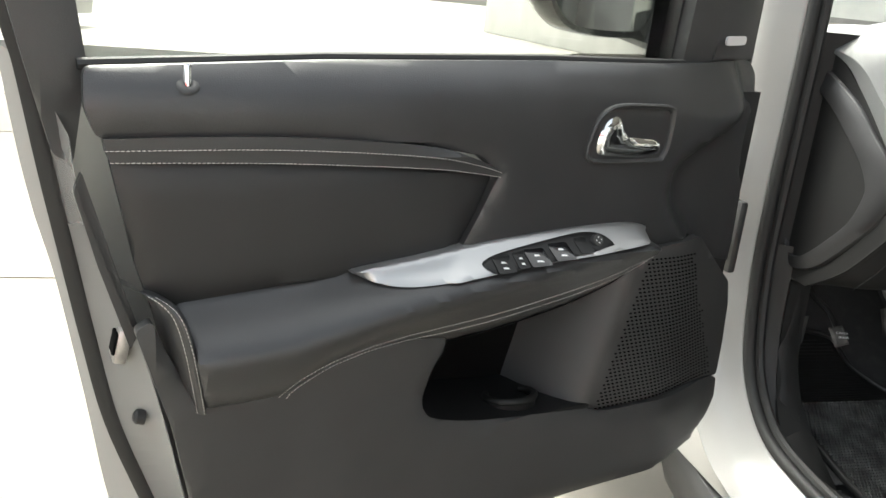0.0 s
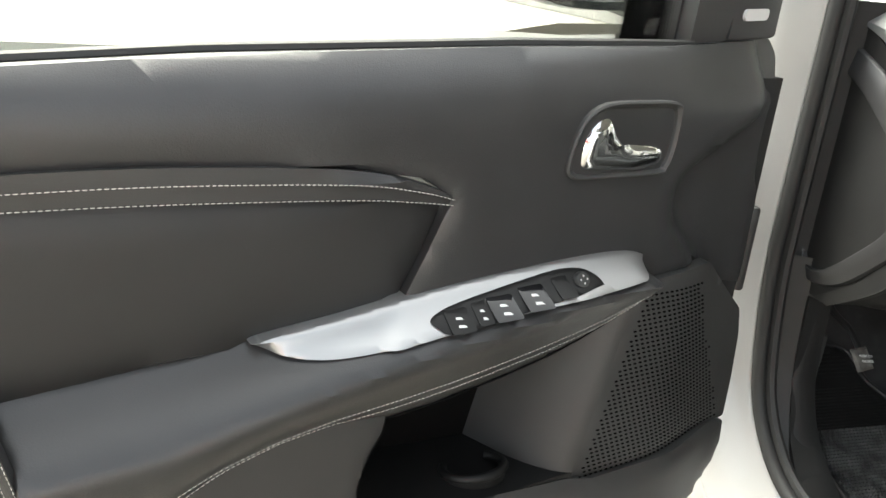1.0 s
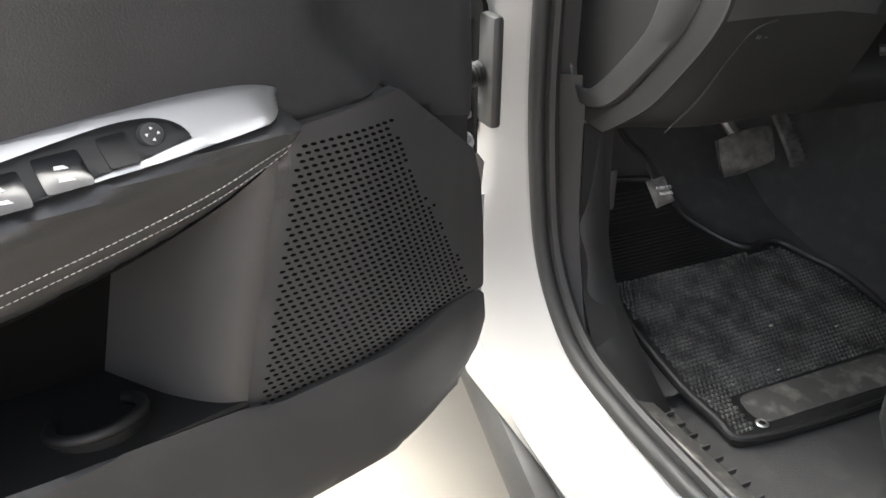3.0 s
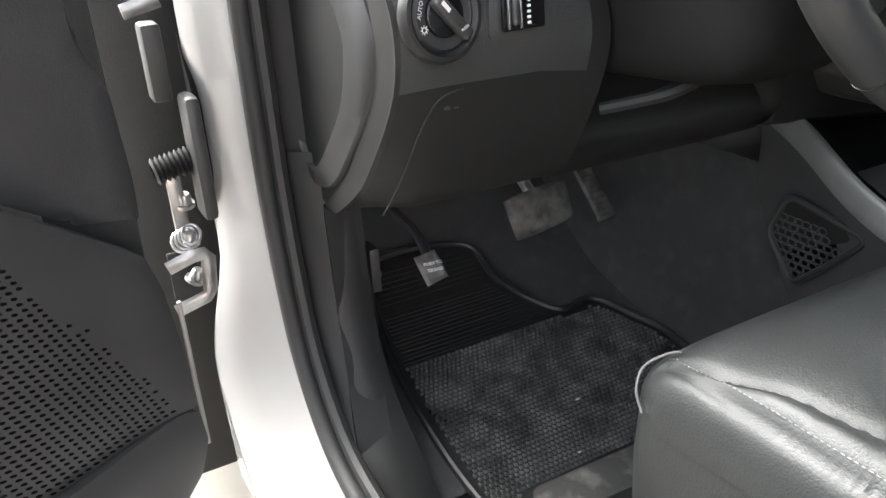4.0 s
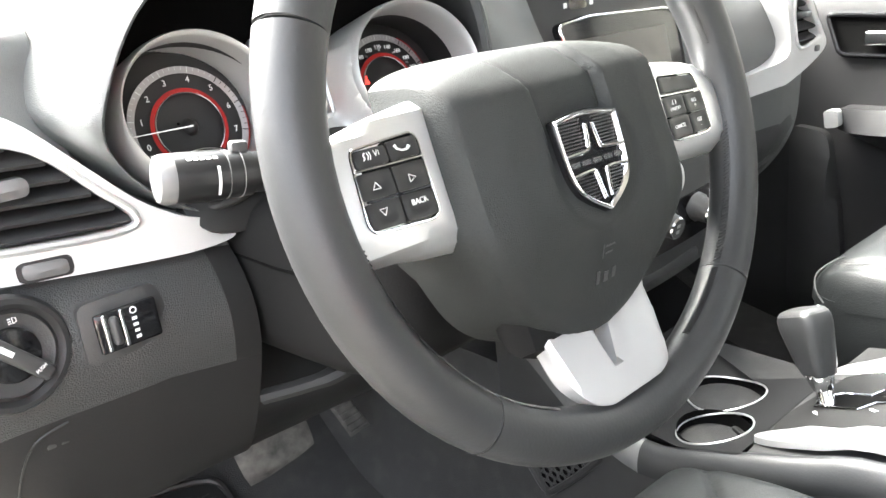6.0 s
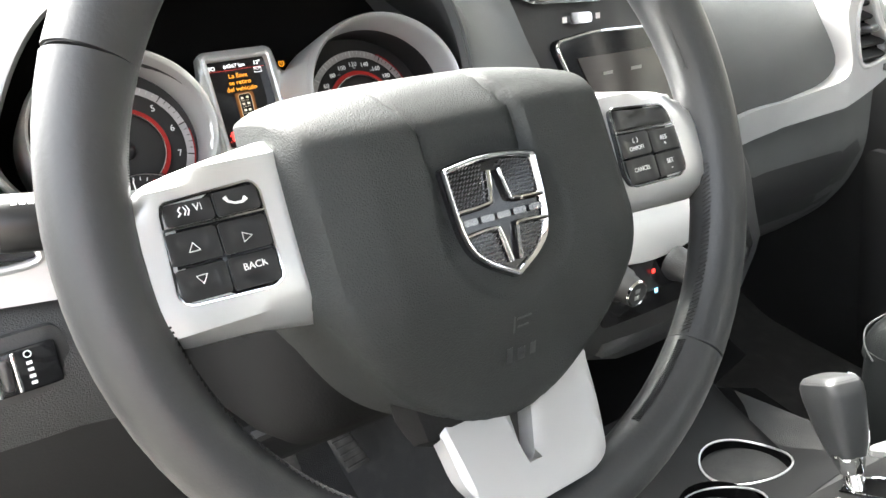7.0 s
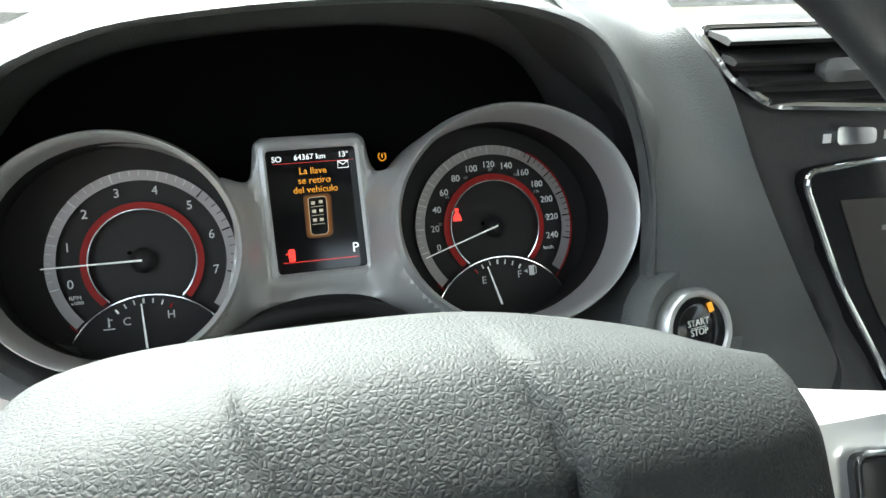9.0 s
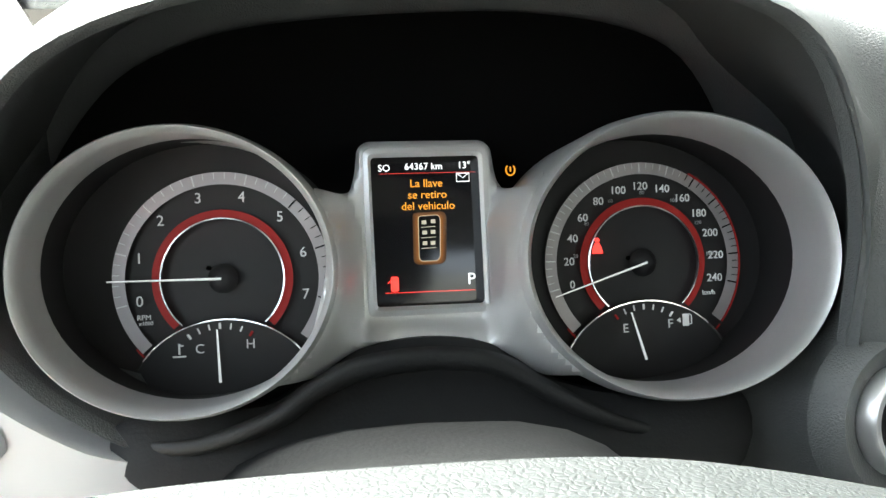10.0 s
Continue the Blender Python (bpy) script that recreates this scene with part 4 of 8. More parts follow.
# outline of the face, from the windscreen down to the knee edge, at stations across the car
PROF = {
    -0.3262: [(0.53, 1.075), (0.30, 1.085), (0.165, 1.06), (0.095, 1.01), (0.028, 0.946), (-0.018, 0.895), (-0.014, 0.828), (0.052, 0.742), (0.092, 0.704), (0.15, 0.664)],
    -0.3258: [(0.53, 1.075), (0.30, 1.085), (0.135, 1.06), (0.060, 1.01), (-0.007, 0.946), (-0.053, 0.895), (-0.049, 0.828), (0.017, 0.742), (0.060, 0.702), (0.12, 0.662)],
    -0.3215: [(0.53, 1.078), (0.30, 1.088), (0.130, 1.065), (0.054, 1.012), (-0.013, 0.946), (-0.059, 0.895), (-0.055, 0.828), (0.010, 0.740), (0.054, 0.701), (0.12, 0.662)],
    -0.28: [(0.53, 1.095), (0.30, 1.105), (0.08, 1.095), (0.02, 1.06), (-0.025, 0.955), (-0.066, 0.892), (-0.06, 0.83), (-0.012, 0.725), (0.03, 0.69), (0.12, 0.665)],
    -0.20: [(0.53, 1.10), (0.30, 1.11), (0.06, 1.095), (0.03, 1.04), (-0.025, 0.945), (-0.068, 0.892), (-0.065, 0.83), (-0.015, 0.72), (0.03, 0.688), (0.12, 0.665)],
    -0.135: [(0.53, 1.10), (0.30, 1.12), (0.10, 1.085), (0.07, 1.01), (-0.019, 0.934), (-0.067, 0.884), (-0.066, 0.823), (-0.015, 0.719), (0.03, 0.687), (0.12, 0.665)],
    -0.113: [(0.53, 1.10), (0.30, 1.12), (0.10, 1.08), (0.07, 1.0), (-0.02, 0.93), (-0.066, 0.88), (-0.066, 0.82), (-0.015, 0.718), (0.03, 0.686), (0.12, 0.665)],
    -0.099: [(0.53, 1.10), (0.30, 1.12), (0.10, 1.08), (0.10, 1.0), (0.06, 0.92), (0.08, 0.86), (0.07, 0.79), (0.0, 0.735), (0.03, 0.684), (0.12, 0.663)],
    -0.187: [(0.53, 1.10), (0.30, 1.12), (0.09, 1.09), (0.07, 1.03), (-0.015, 0.945), (-0.068, 0.892), (-0.065, 0.83), (-0.015, 0.72), (0.03, 0.688), (0.12, 0.665)],
    0.183: [(0.53, 1.10), (0.30, 1.12), (0.10, 1.08), (0.10, 1.0), (0.06, 0.92), (0.08, 0.86), (0.07, 0.79), (0.0, 0.73), (0.03, 0.68), (0.12, 0.66)],
    0.08: [(0.53, 1.10), (0.30, 1.12), (0.10, 1.08), (0.10, 1.0), (0.06, 0.92), (0.08, 0.86), (0.07, 0.79), (0.0, 0.73), (0.03, 0.68), (0.12, 0.66)],
    0.20: [(0.53, 1.10), (0.30, 1.12), (0.10, 1.08), (0.10, 1.0), (0.03, 0.92), (-0.03, 0.86), (-0.03, 0.79), (-0.015, 0.72), (0.03, 0.68), (0.12, 0.66)],
}
stations = sorted(PROF)
secs = [[(x, y, z) for y, z in [(q[0], q[1]) for q in curve_pts([Vector(p) for p in PROF[x]], 5, False)]] for x in stations]
turn_in = [curve_pts([Vector(s[k]) for s in secs[:5]], 5, False) for k in range(len(secs[0]))]
secs = [[tuple(c[k]) for c in turn_in] for k in range(21)] + secs[5:]
lowcut = 22
part("upper_pad", loft([s[:lowcut + 1] for s in secs]), DASHPAD, dash, "grained dark grey dashboard pad")
part("bolster", loft([s[lowcut:31] for s in secs[10:23]]), BOLSTER, dash, "leather-grained black bolster")
part("bolster_cap", loft([s[lowcut:31] for s in secs[22:]]), LINED, dash, "smooth black cover beside the steering column")
part("bolster_end", loft([s[lowcut:] for s in secs[:11]]), LINED, dash, "leather-grained black dashboard corner")
# the downward-facing half of the bolster, its shade painted by the darker KNEE
part("knee_panel", loft([s[30:] for s in secs[10:]]), KNEE, dash, "smooth lower dashboard panel, darkened for its shade")
# left end cap with its grey-rimmed recess
cap = [(0.30, 1.085), (0.165, 1.06), (0.095, 1.01), (0.028, 0.946), (-0.018, 0.895), (-0.014, 0.828), (0.052, 0.742), (0.092, 0.704), (0.15, 0.664), (0.22, 0.664), (0.32, 0.75)]
TO_X = Matrix(((0, 1, 0, 0), (1, 0, 0, 0), (0, 0, 1, 0), (0, 0, 0, 1)))
part("end_cap", moved(patch(cap, -0.3235, 0, 0.004, side=-1), TO_X), KNEE, dash, "black dashboard end cap")
rec = [(0.182, 0.690), (0.197, 0.75), (0.204, 0.82), (0.212, 0.865), (0.226, 0.91), (0.25, 1.0), (0.235, 1.04), (0.19, 1.04), (0.10, 0.995), (0.048, 0.953), (0.008, 0.921), (-0.014, 0.895), (-0.026, 0.868), (-0.020, 0.838), (0.002, 0.80), (0.043, 0.755), (0.095, 0.706), (0.14, 0.686)]
rin = [(0.176, 0.712), (0.192, 0.75), (0.199, 0.82), (0.207, 0.865), (0.221, 0.91), (0.243, 0.99), (0.225, 1.012), (0.16, 0.985), (0.10, 0.94), (0.055, 0.903), (0.030, 0.868), (0.030, 0.845), (0.046, 0.803), (0.079, 0.765), (0.125, 0.722), (0.155, 0.706)]
ro, ri = [(p[0], p[1]) for p in curve_pts(rec, 4)], [(p[0], p[1]) for p in curve_pts(rin, 4)]


def even(loop, n):
    """A closed loop of (a, b) as n points at even steps, from its highest point on."""
    k = max(range(len(loop)), key=lambda q: loop[q][1])
    p = np.array(loop[k:] + loop[:k] + [loop[k]])
    run = np.concatenate([[0], np.cumsum(np.hypot(*np.diff(p, axis=0).T))])
    at = np.linspace(0, run[-1], n, endpoint=False)
    return list(zip(np.interp(at, run, p[:, 0]).tolist(), np.interp(at, run, p[:, 1]).tolist()))


eo, ei = even(ro, 72), even(ri, 72)
part("cap_rim", loft([[(x, a[0] + (b[0] - a[0]) * k, a[1] + (b[1] - a[1]) * k) for a, b in zip(eo, ei)] for k, x in ((0.0, -0.318), (0.02, -0.3265), (0.10, -0.3300), (0.5, -0.3325), (0.92, -0.3350), (1.0, -0.3340), (1.03, -0.3260))], closed=True), mat("grey_trim_plastic", (0.027, 0.027, 0.028), 0.42, grain=0.1, spec=0.45), dash, "dark grey end cap rim")
part("cap_recess", moved(patch(ri, -0.3275, 0, 0.004, side=-1), TO_X), LINED, dash, "black end cap recess")

# silver trim round the side vent
SIL = [(-0.333, 0.965), (-0.331, 1.02), (-0.315, 1.045), (-0.28, 1.046), (-0.245, 1.034), (-0.21, 0.998), (-0.18, 0.966), (-0.15, 0.945), (-0.124, 0.936), (-0.112, 0.931), (-0.1085, 0.923), (-0.112, 0.9155), (-0.15, 0.9155), (-0.22, 0.923), (-0.29, 0.933), (-0.322, 0.943)]
VEN = [(-0.316, 0.985), (-0.310, 1.018), (-0.285, 1.027), (-0.238, 1.013), (-0.203, 0.977), (-0.184, 0.957), (-0.191, 0.946), (-0.25, 0.950), (-0.296, 0.957), (-0.311, 0.967)]


def h_sil(x, z):
    return -0.054 + 0.35 * max(0, z - 0.98) ** 1.2 + 0.5 * max(0, -0.30 - x) + 0.12 * max(0, x + 0.15)


so, vo = [(p[0], p[1]) for p in curve_pts(SIL, 4)], [(p[0], p[1]) for p in curve_pts(VEN, 4)]
part("silver_trim", ring_patch(so, vo, h_sil, 0.035), SILVER_MATT, dash, "matt silver dashboard trim")
part("vent_rim", tube([(a, h_sil(a, b) - 0.001, b) for a, b in vo], 0.0030, 8, True, up=(0, 1, 0)), SILVER, dash, "satin silver vent surround")


def vent(o, y0, deep, n, parent, slope=0.0, knob=None, name="air vent"):
    zs = [b for a, b in o]
    part("vent_box", patch(o, y0 + deep, 0, 0.004, side=-1), MATT, parent, "dark air vent interior")
    zlo, zhi = min(zs), max(zs)
    for k in range(n):
        z = zlo + (zhi - zlo) * (k + 0.6) / (n + 0.2)
        xs = []
        for (a, b), (c, d) in zip(o, o[1:] + o[:1]):
            if (b - z) * (d - z) < 0:
                xs.append(a + (c - a) * (z - b) / (d - b))
        if len(xs) < 2:
            continue
        x0, x1 = min(xs) + 0.001, max(xs) - 0.001
        t = (zhi - zlo) / n * 0.40
        rows = []
        for x in np.linspace(x0, x1, 7):
            dz = slope * (x - (x0 + x1) / 2)
            rows.append([(x, y0 + 0.001, z + dz - t * 0.5), (x, y0 - 0.002, z + dz), (x, y0 + 0.003, z + dz + t * 0.55), (x, y0 + deep, z + dz + t * 1.2), (x, y0 + deep, z + dz + t * 0.6)])
        part("vent_slat", loft(rows, closed=True, caps=True), PLASTIC, parent, "curved black vent slat")
    if knob:
        part("vent_knob", patch(round_poly([(knob[0] - 0.02, knob[1] - 0.006), (knob[0] + 0.018, knob[1] - 0.006), (knob[0] + 0.018, knob[1] + 0.007), (knob[0] - 0.02, knob[1] + 0.007)], 0.006, 3), y0 - 0.008, 0.006, 0.012, 0.004, side=-1), STALK_GREY, parent, "grey vent knob")


vent(vo, -0.046, 0.03, 6, dash, -0.08, (-0.262, 0.99))
part("thumb_recess", patch(round_poly([(-0.2665, 0.9285), (-0.2305, 0.9258), (-0.2305, 0.9405), (-0.2665, 0.9432)], 0.005, 3), -0.0552, 0.006, 0.01, 0.0012, side=-1), VINYL_DARK, dash, "dark slider recess")
part("thumb_slot", patch(round_poly([(-0.263, 0.9305), (-0.234, 0.928), (-0.234, 0.9385), (-0.263, 0.941)], 0.004, 3), -0.0585, 0.006, 0.01, 0.003, side=-1), STALK_GREY, dash, "small grey vent slider")

# light switch
LSW = pose(-0.286, -0.0705, 0.891, 90 - 6, 0, 8)
sw = part("light_switch", moved(lathe([(0.0, 0.002), (0.026, 0.002), (0.0275, 0.003), (0.028, 0.0)], 40), LSW), PLASTIC, dash, "round black headlight switch")
part("switch_dish", moved(lathe([(0.0275, 0.004), (0.030, 0.0015), (0.0335, 0.005), (0.037, 0.0045), (0.0395, 0.0), (0.039, -0.006)], 40), LSW), VINYL_DARK, sw, "dished black switch surround")
part("switch_inner", moved(lathe([(0.0, 0.006), (0.0165, 0.006), (0.018, 0.005), (0.0185, 0.001)], 36), LSW), GLOSS, sw, "gloss black inner dial")
part("switch_grip", moved(rbox(-0.0055, 0.0055, -0.026, 0.018, 0.004, 0.015, 0.003, 3), LSW @ pose(0, 0, 0, 0, 0, 42)), PLASTIC, sw, "raised black turn grip")
part("switch_line", moved(rbox(-0.0018, 0.0018, 0.004, 0.014, 0.0149, 0.0153, 0), LSW @ pose(0, 0, 0, 0, 0, 42)), WHITE_INK, sw, "white pointer line")
lettering("lettering", "AUTO", 0.0052, WHITE_INK, sw, LSW @ pose(-0.0222, 0.006, 0.0025, 0, 0, 72), "white lettering", bold=0.01)
lettering("lettering", "PUSH", 0.0034, WHITE_INK, sw, LSW @ pose(0, 0, 0, 0, 0, 42) @ pose(0, -0.016, 0.0152, 0, 0, -15), "white lettering")
for a, n in ((128, 1), (100, 2), (72, 3), (205, 8)):
    c = Vector((0.0225 * math.cos(radians(a)), 0.0225 * math.sin(radians(a)), 0.0026))
    if n in (1, 8):
        part("symbol", moved(tube([c + Vector((0.0021 * math.cos(k * math.tau / 14), 0.0021 * math.sin(k * math.tau / 14), 0)) for k in range(14)], 0.0004, 5, True), LSW), WHITE_INK, sw)
        for k in range(n if n > 1 else 0):
            d = Vector((math.cos(k * math.tau / 8), math.sin(k * math.tau / 8), 0))
            part("symbol", moved(tube([c + d * 0.0028, c + d * 0.0038], 0.0004, 4), LSW), WHITE_INK, sw)
    else:
        for k in range(3):
            part("symbol", moved(tube([c + Vector((-0.003, 0.0016 * (k - 1), 0)), c + Vector((-0.001, 0.0014 * (k - 1), 0))], 0.0004, 4), LSW), WHITE_INK, sw)
        part("symbol", moved(tube([c + Vector((0.0, -0.002, 0)), c + Vector((0.0, 0.002, 0)), c + Vector((0.0022, 0.0012, 0)), c + Vector((0.0022, -0.0012, 0))], 0.0004, 5, True), LSW), WHITE_INK, sw)

# dimmer wheel
DIM = pose(-0.212, -0.0735, 0.885, 90 - 4, 0, 2)
dim = part("dimmer_panel", moved(patch(round_poly([(-0.031, -0.021), (0.029, -0.021), (0.031, 0.0), (0.027, 0.023), (-0.029, 0.023)], 0.008, 4), -0.001, 0.012, 0.012, 0.004, side=-1), DIM @ pose(0, 0, 0, -90, 0, 0)), PLASTIC, dash, "black dimmer switch panel")
part("dimmer_plate", moved(rbox(-0.022, 0.022, -0.014, 0.015, 0.001, 0.0045, 0.002), DIM), GLOSS, dim, "gloss black dimmer plate")
part("dimmer_wheel", moved(rbox(-0.013, -0.006, -0.010, 0.011, 0.0, 0.0085, 0.003, 3), DIM), PLASTIC, dim, "ribbed black dimmer wheel")
for x in (-0.0158, -0.0035):
    part("dimmer_edge", moved(rbox(x - 0.0015, x + 0.0015, -0.013, 0.014, 0.003, 0.0062, 0.001), DIM), CHROME, dim, "bright metal edge")
for k in range(4):
    part("symbol", moved(rbox(0.003, 0.0065, -0.010 + 0.0045 * k, -0.0078 + 0.0045 * k, 0.0045, 0.0048, 0), DIM), WHITE_INK, dim)
part("symbol", moved(tube([(0.005 + 0.0022 * math.cos(k * math.tau / 10), 0.0105 + 0.0022 * math.sin(k * math.tau / 10), 0.0048) for k in range(10)], 0.0004, 4, True), DIM), WHITE_INK, dim)
for k in range(3):
    part("pressed_mark", rbox(-0.278 + 0.009 * k, -0.272 + 0.009 * k, -0.0535, -0.0495, 0.807, 0.813, 0.001), PLASTIC, dash, "pressed marking")
part("panel_seam", tube(curve_pts([Vector(p) for p in ((-0.262, -0.060, 0.826), (-0.285, -0.0565, 0.818), (-0.297, -0.042, 0.79), (-0.306, -0.017, 0.74), (-0.31, 0.024, 0.69))], 5, False), 0.0009, 6), VINYL_DARK, dash, "thin panel joint")

# instrument hood
ARCH = [(-0.112, 0.934), (-0.140, 0.948), (-0.168, 0.970), (-0.188, 0.998), (-0.194, 1.016), (-0.19, 1.035), (-0.168, 1.075), (-0.142, 1.102), (-0.10, 1.119), (-0.05, 1.126), (0.0, 1.129), (0.05, 1.129), (0.10, 1.122), (0.132, 1.106), (0.152, 1.072), (0.163, 1.03), (0.165, 0.98), (0.168, 0.92)]
ac = [(p[0], p[1]) for p in curve_pts(ARCH, 4, False)]


def arch(y, s, lift=0.0, sz=None, wide=0.0):
    """The hood's line at a depth; wide: how far its right foot stands out."""
    tuck = [smooth((1.03 - b) / 0.05) if a < 0 else 0.0 for a, b in ac]
    return [(a * (s + (1 - s) * 0.6 * q) + (wide * smooth((1.10 - b) / 0.06) if a > 0 else 0), y + 0.022 * q, 1.0 + (b - 1.0) * (sz or s) + lift * max(0.0, (b - 1.0) / 0.13)) for (a, b), q in zip(ac, tuck)]


deep_rows = [arch(0.07, 0.2)]
for k in range(13):
    q = math.sin(math.pi / 2 * (1 - k / 12))
    deep_rows.append(arch(0.065 - 0.127 * k / 12, 0.992 + 0.066 * q, wide=0.040 * q))
part("hood_lining", loft(deep_rows), LINING, dash, "matt black hood lining")
part("instrument_hood", loft([arch(-0.062, 0.992), arch(-0.069, 0.998), arch(-0.072, 1.012), arch(-0.069, 1.03), arch(-0.058, 1.05, wide=0.01), arch(-0.035, 1.075, 0.004, wide=0.032), arch(0.0, 1.105, 0.006, wide=0.05), arch(0.06, 1.16, 0.006, 1.12, 0.05), arch(0.16, 1.28, 0.004, 1.13, 0.03), arch(0.30, 1.4, -0.006, 1.12)]), DASHPAD, dash, "grained dark grey instrument hood")

# centre stack
STK = [(0.188, 1.118), (0.205, 1.085), (0.222, 1.035), (0.248, 0.985), (0.285, 0.92), (0.262, 0.86), (0.232, 0.80), (0.224, 0.765), (0.246, 0.734), (0.30, 0.716), (0.51, 0.700), (0.515, 0.705), (0.505, 0.80), (0.512, 0.87), (0.492, 0.95), (0.478, 1.03), (0.474, 1.118)]


def h_stk(x, z):
    c = 0.012 * ((x - 0.345) / 0.15) ** 2
    return float(np.interp(z, [0.60, 0.72, 0.80, 0.87, 0.95, 1.03, 1.10, 1.13], [-0.02, -0.105, -0.135, -0.118, -0.088, -0.072, -0.055, -0.02])) + c


part("stack_panel", patch([(p[0], p[1]) for p in round_poly(STK, 0.01, 3)], h_stk, 0.02, 0.12, 0.008, side=-1), PLASTIC, dash, "black centre stack panel")
rows = []
for x in np.linspace(0.18, 0.50, 9):
    zb = 0.701 - 0.115 * (x - 0.156)
    rows.append([(x, 0.12, zb - 0.01), (x, 0.02, zb - 0.006), (x, -0.008, zb), (x, -0.022, zb + 0.008), (x, -0.030, zb + 0.03), (x, -0.036, zb + 0.09), (x, -0.02, 0.87)])
part("lower_cover", loft(rows), KNEE, dash, "smooth black cover below the centre stack")
# padded flank between hood and stack
SPEED_MOUTH = (0.0998, 0.0030, 0.0704, 0.0615)
FLANK = [((0.172, -0.056, 0.89), (0.292, -0.09, 0.90)), ((0.167, -0.062, 0.93), (0.279, -0.085, 0.93)), ((0.164, -0.068, 0.98), (0.251, -0.082, 0.98)), ((0.162, -0.071, 1.03), (0.225, -0.076, 1.035)),
         ((0.152, -0.071, 1.072), (0.207, -0.068, 1.083)), ((0.134, -0.070, 1.104), (0.196, -0.040, 1.114)), ((0.112, -0.062, 1.126), (0.205, 0.0, 1.130)), ((0.11, -0.02, 1.143), (0.220, 0.05, 1.142)), ((0.12, 0.10, 1.150), (0.25, 0.12, 1.148)), ((0.13, 0.30, 1.14), (0.30, 0.30, 1.13))]
fi_ = curve_pts([Vector(a) for a, b in FLANK], 5, False)
fo_ = curve_pts([Vector(b) for a, b in FLANK], 5, False)
rows = []
for a, b in zip(fi_, fo_):
    low = smooth((0.992 - a.z) / 0.02)
    v = ((a.z - 1.0) / 0.956 - SPEED_MOUTH[1]) / (SPEED_MOUTH[3] + 0.003)
    left = max(SPEED_MOUTH[0] + (SPEED_MOUTH[2] + 0.004) * math.sqrt(max(0.0, 1 - v * v)), a.x - 0.036) - a.x
    edge = [a + Vector((0.010, 0.02, 0)), a + Vector((0.002, 0.006, 0))]
    run = [a + Vector((left, 0.045, 0)), a + Vector((left * 0.4, 0.014, 0))]
    row = [p.lerp(q, low) for p, q in zip(edge, run)]
    for k in range(11):
        s = k / 10
        p = a.lerp(b, s)
        n = Vector((-0.2, -0.9, 0.1)) * (math.sin(math.pi * s) ** 0.8 * (0.006 - 0.040 * smooth((p.z - 1.0) / 0.10)) * (1 - smooth((a.y + 0.02) / 0.1)))
        row.append(p + n)
    row.append(b + Vector((0.002, 0.012, 0)))
    rows.append(row)
part("hood_flank", loft(rows), DASHPAD, dash, "grained dark grey pad beside the instruments")
for sx, x0 in ((1, 0.0), (-1, 0.69)):
    o = [(x0 + sx * a, b) for a, b in ((0.203, 1.112), (0.213, 1.088), (0.236, 1.071), (0.318, 1.066), (0.328, 1.075), (0.330, 1.112))]
    o = o if sx > 0 else list(reversed(o))
    o = [(p[0], p[1]) for p in round_poly(o, 0.008, 4)]
    part("vent_rim", tube([(a, h_stk(a, b) - 0.008, b) for a, b in o], 0.003, 8, True, up=(0, 1, 0)), CHROME, dash, "chrome vent surround")
    vent(o, -0.067, 0.02, 4, dash, 0.0, (x0 + sx * 0.285, 1.088))
for x in (0.289, 0.405):
    part("hazard_tab" if x < 0.35 else "lock_tab", patch(round_poly([(x - 0.013, 1.0475), (x + 0.012, 1.0475), (x + 0.013, 1.056), (x - 0.012, 1.0575)], 0.003, 3), lambda a, b: h_stk(a, b) - 0.012, 0.006, 0.012, 0.003, side=-1), CHROME, dash, "small chrome-edged slider")
    for k in (0, 1):
        part("symbol", rbox(x - 0.024 + 0.041 * k, x - 0.019 + 0.041 * k, h_stk(x, 1.05) - 0.0102, h_stk(x, 1.05) - 0.0095, 1.0495, 1.0545, 0), WHITE_INK, dash)
SCR = [(0.252, 1.034), (0.30, 1.039), (0.44, 1.033), (0.459, 1.024), (0.464, 0.96), (0.452, 0.898), (0.31, 0.890), (0.272, 0.975)]
sc = [(p[0], p[1]) for p in round_poly(SCR, [0.012, 0.01, 0.01, 0.012, 0.01, 0.012, 0.012, 0.01], 4)]
screen = thing("touchscreen", "dark dashboard touchscreen with chrome rim", "screen")
part("screen_rim", tube([(a, h_stk(a, b) - 0.010, b) for a, b in sc], 0.0018, 8, True, up=(0, 1, 0)), CHROME, screen, "bright chrome rim")
part("screen_bezel", patch(sc, lambda a, b: h_stk(a, b) - 0.0095, 0.02, 0.012, side=-1), GLOSS, screen, "gloss black screen bezel")
gl = [(0.275, 1.018), (0.43, 1.016), (0.432, 0.912), (0.318, 0.906), (0.290, 0.97)]
part("screen_glass", patch(gl, lambda a, b: h_stk(a, b) - 0.0108, 0.02, 0.001, side=-1), mat("screen_film", (0.06, 0.055, 0.052), 0.12, vary=0.1), screen, "greyish glossy screen glass")
for x, z, w in ((0.30, 1.0, 0.012), (0.335, 1.0, 0.014), (0.303, 0.975, 0.008), (0.35, 0.93, 0.02)):
    part("symbol", rbox(x, x + w, h_stk(x, z) - 0.0118, h_stk(x, z) - 0.0114, z, z + 0.003, 0), mat("faint_print", (0.22, 0.21, 0.2), 0.5), screen)
RED_LIT = mat("red_lit", (0.5, 0.02, 0.02), 0.4, emit=(1.0, 0.04, 0.03), power=0.16)
ORANGE_LIT = mat("orange_lit", (0.4, 0.2, 0.02), 0.4, emit=(1.0, 0.36, 0.02), power=0.07)
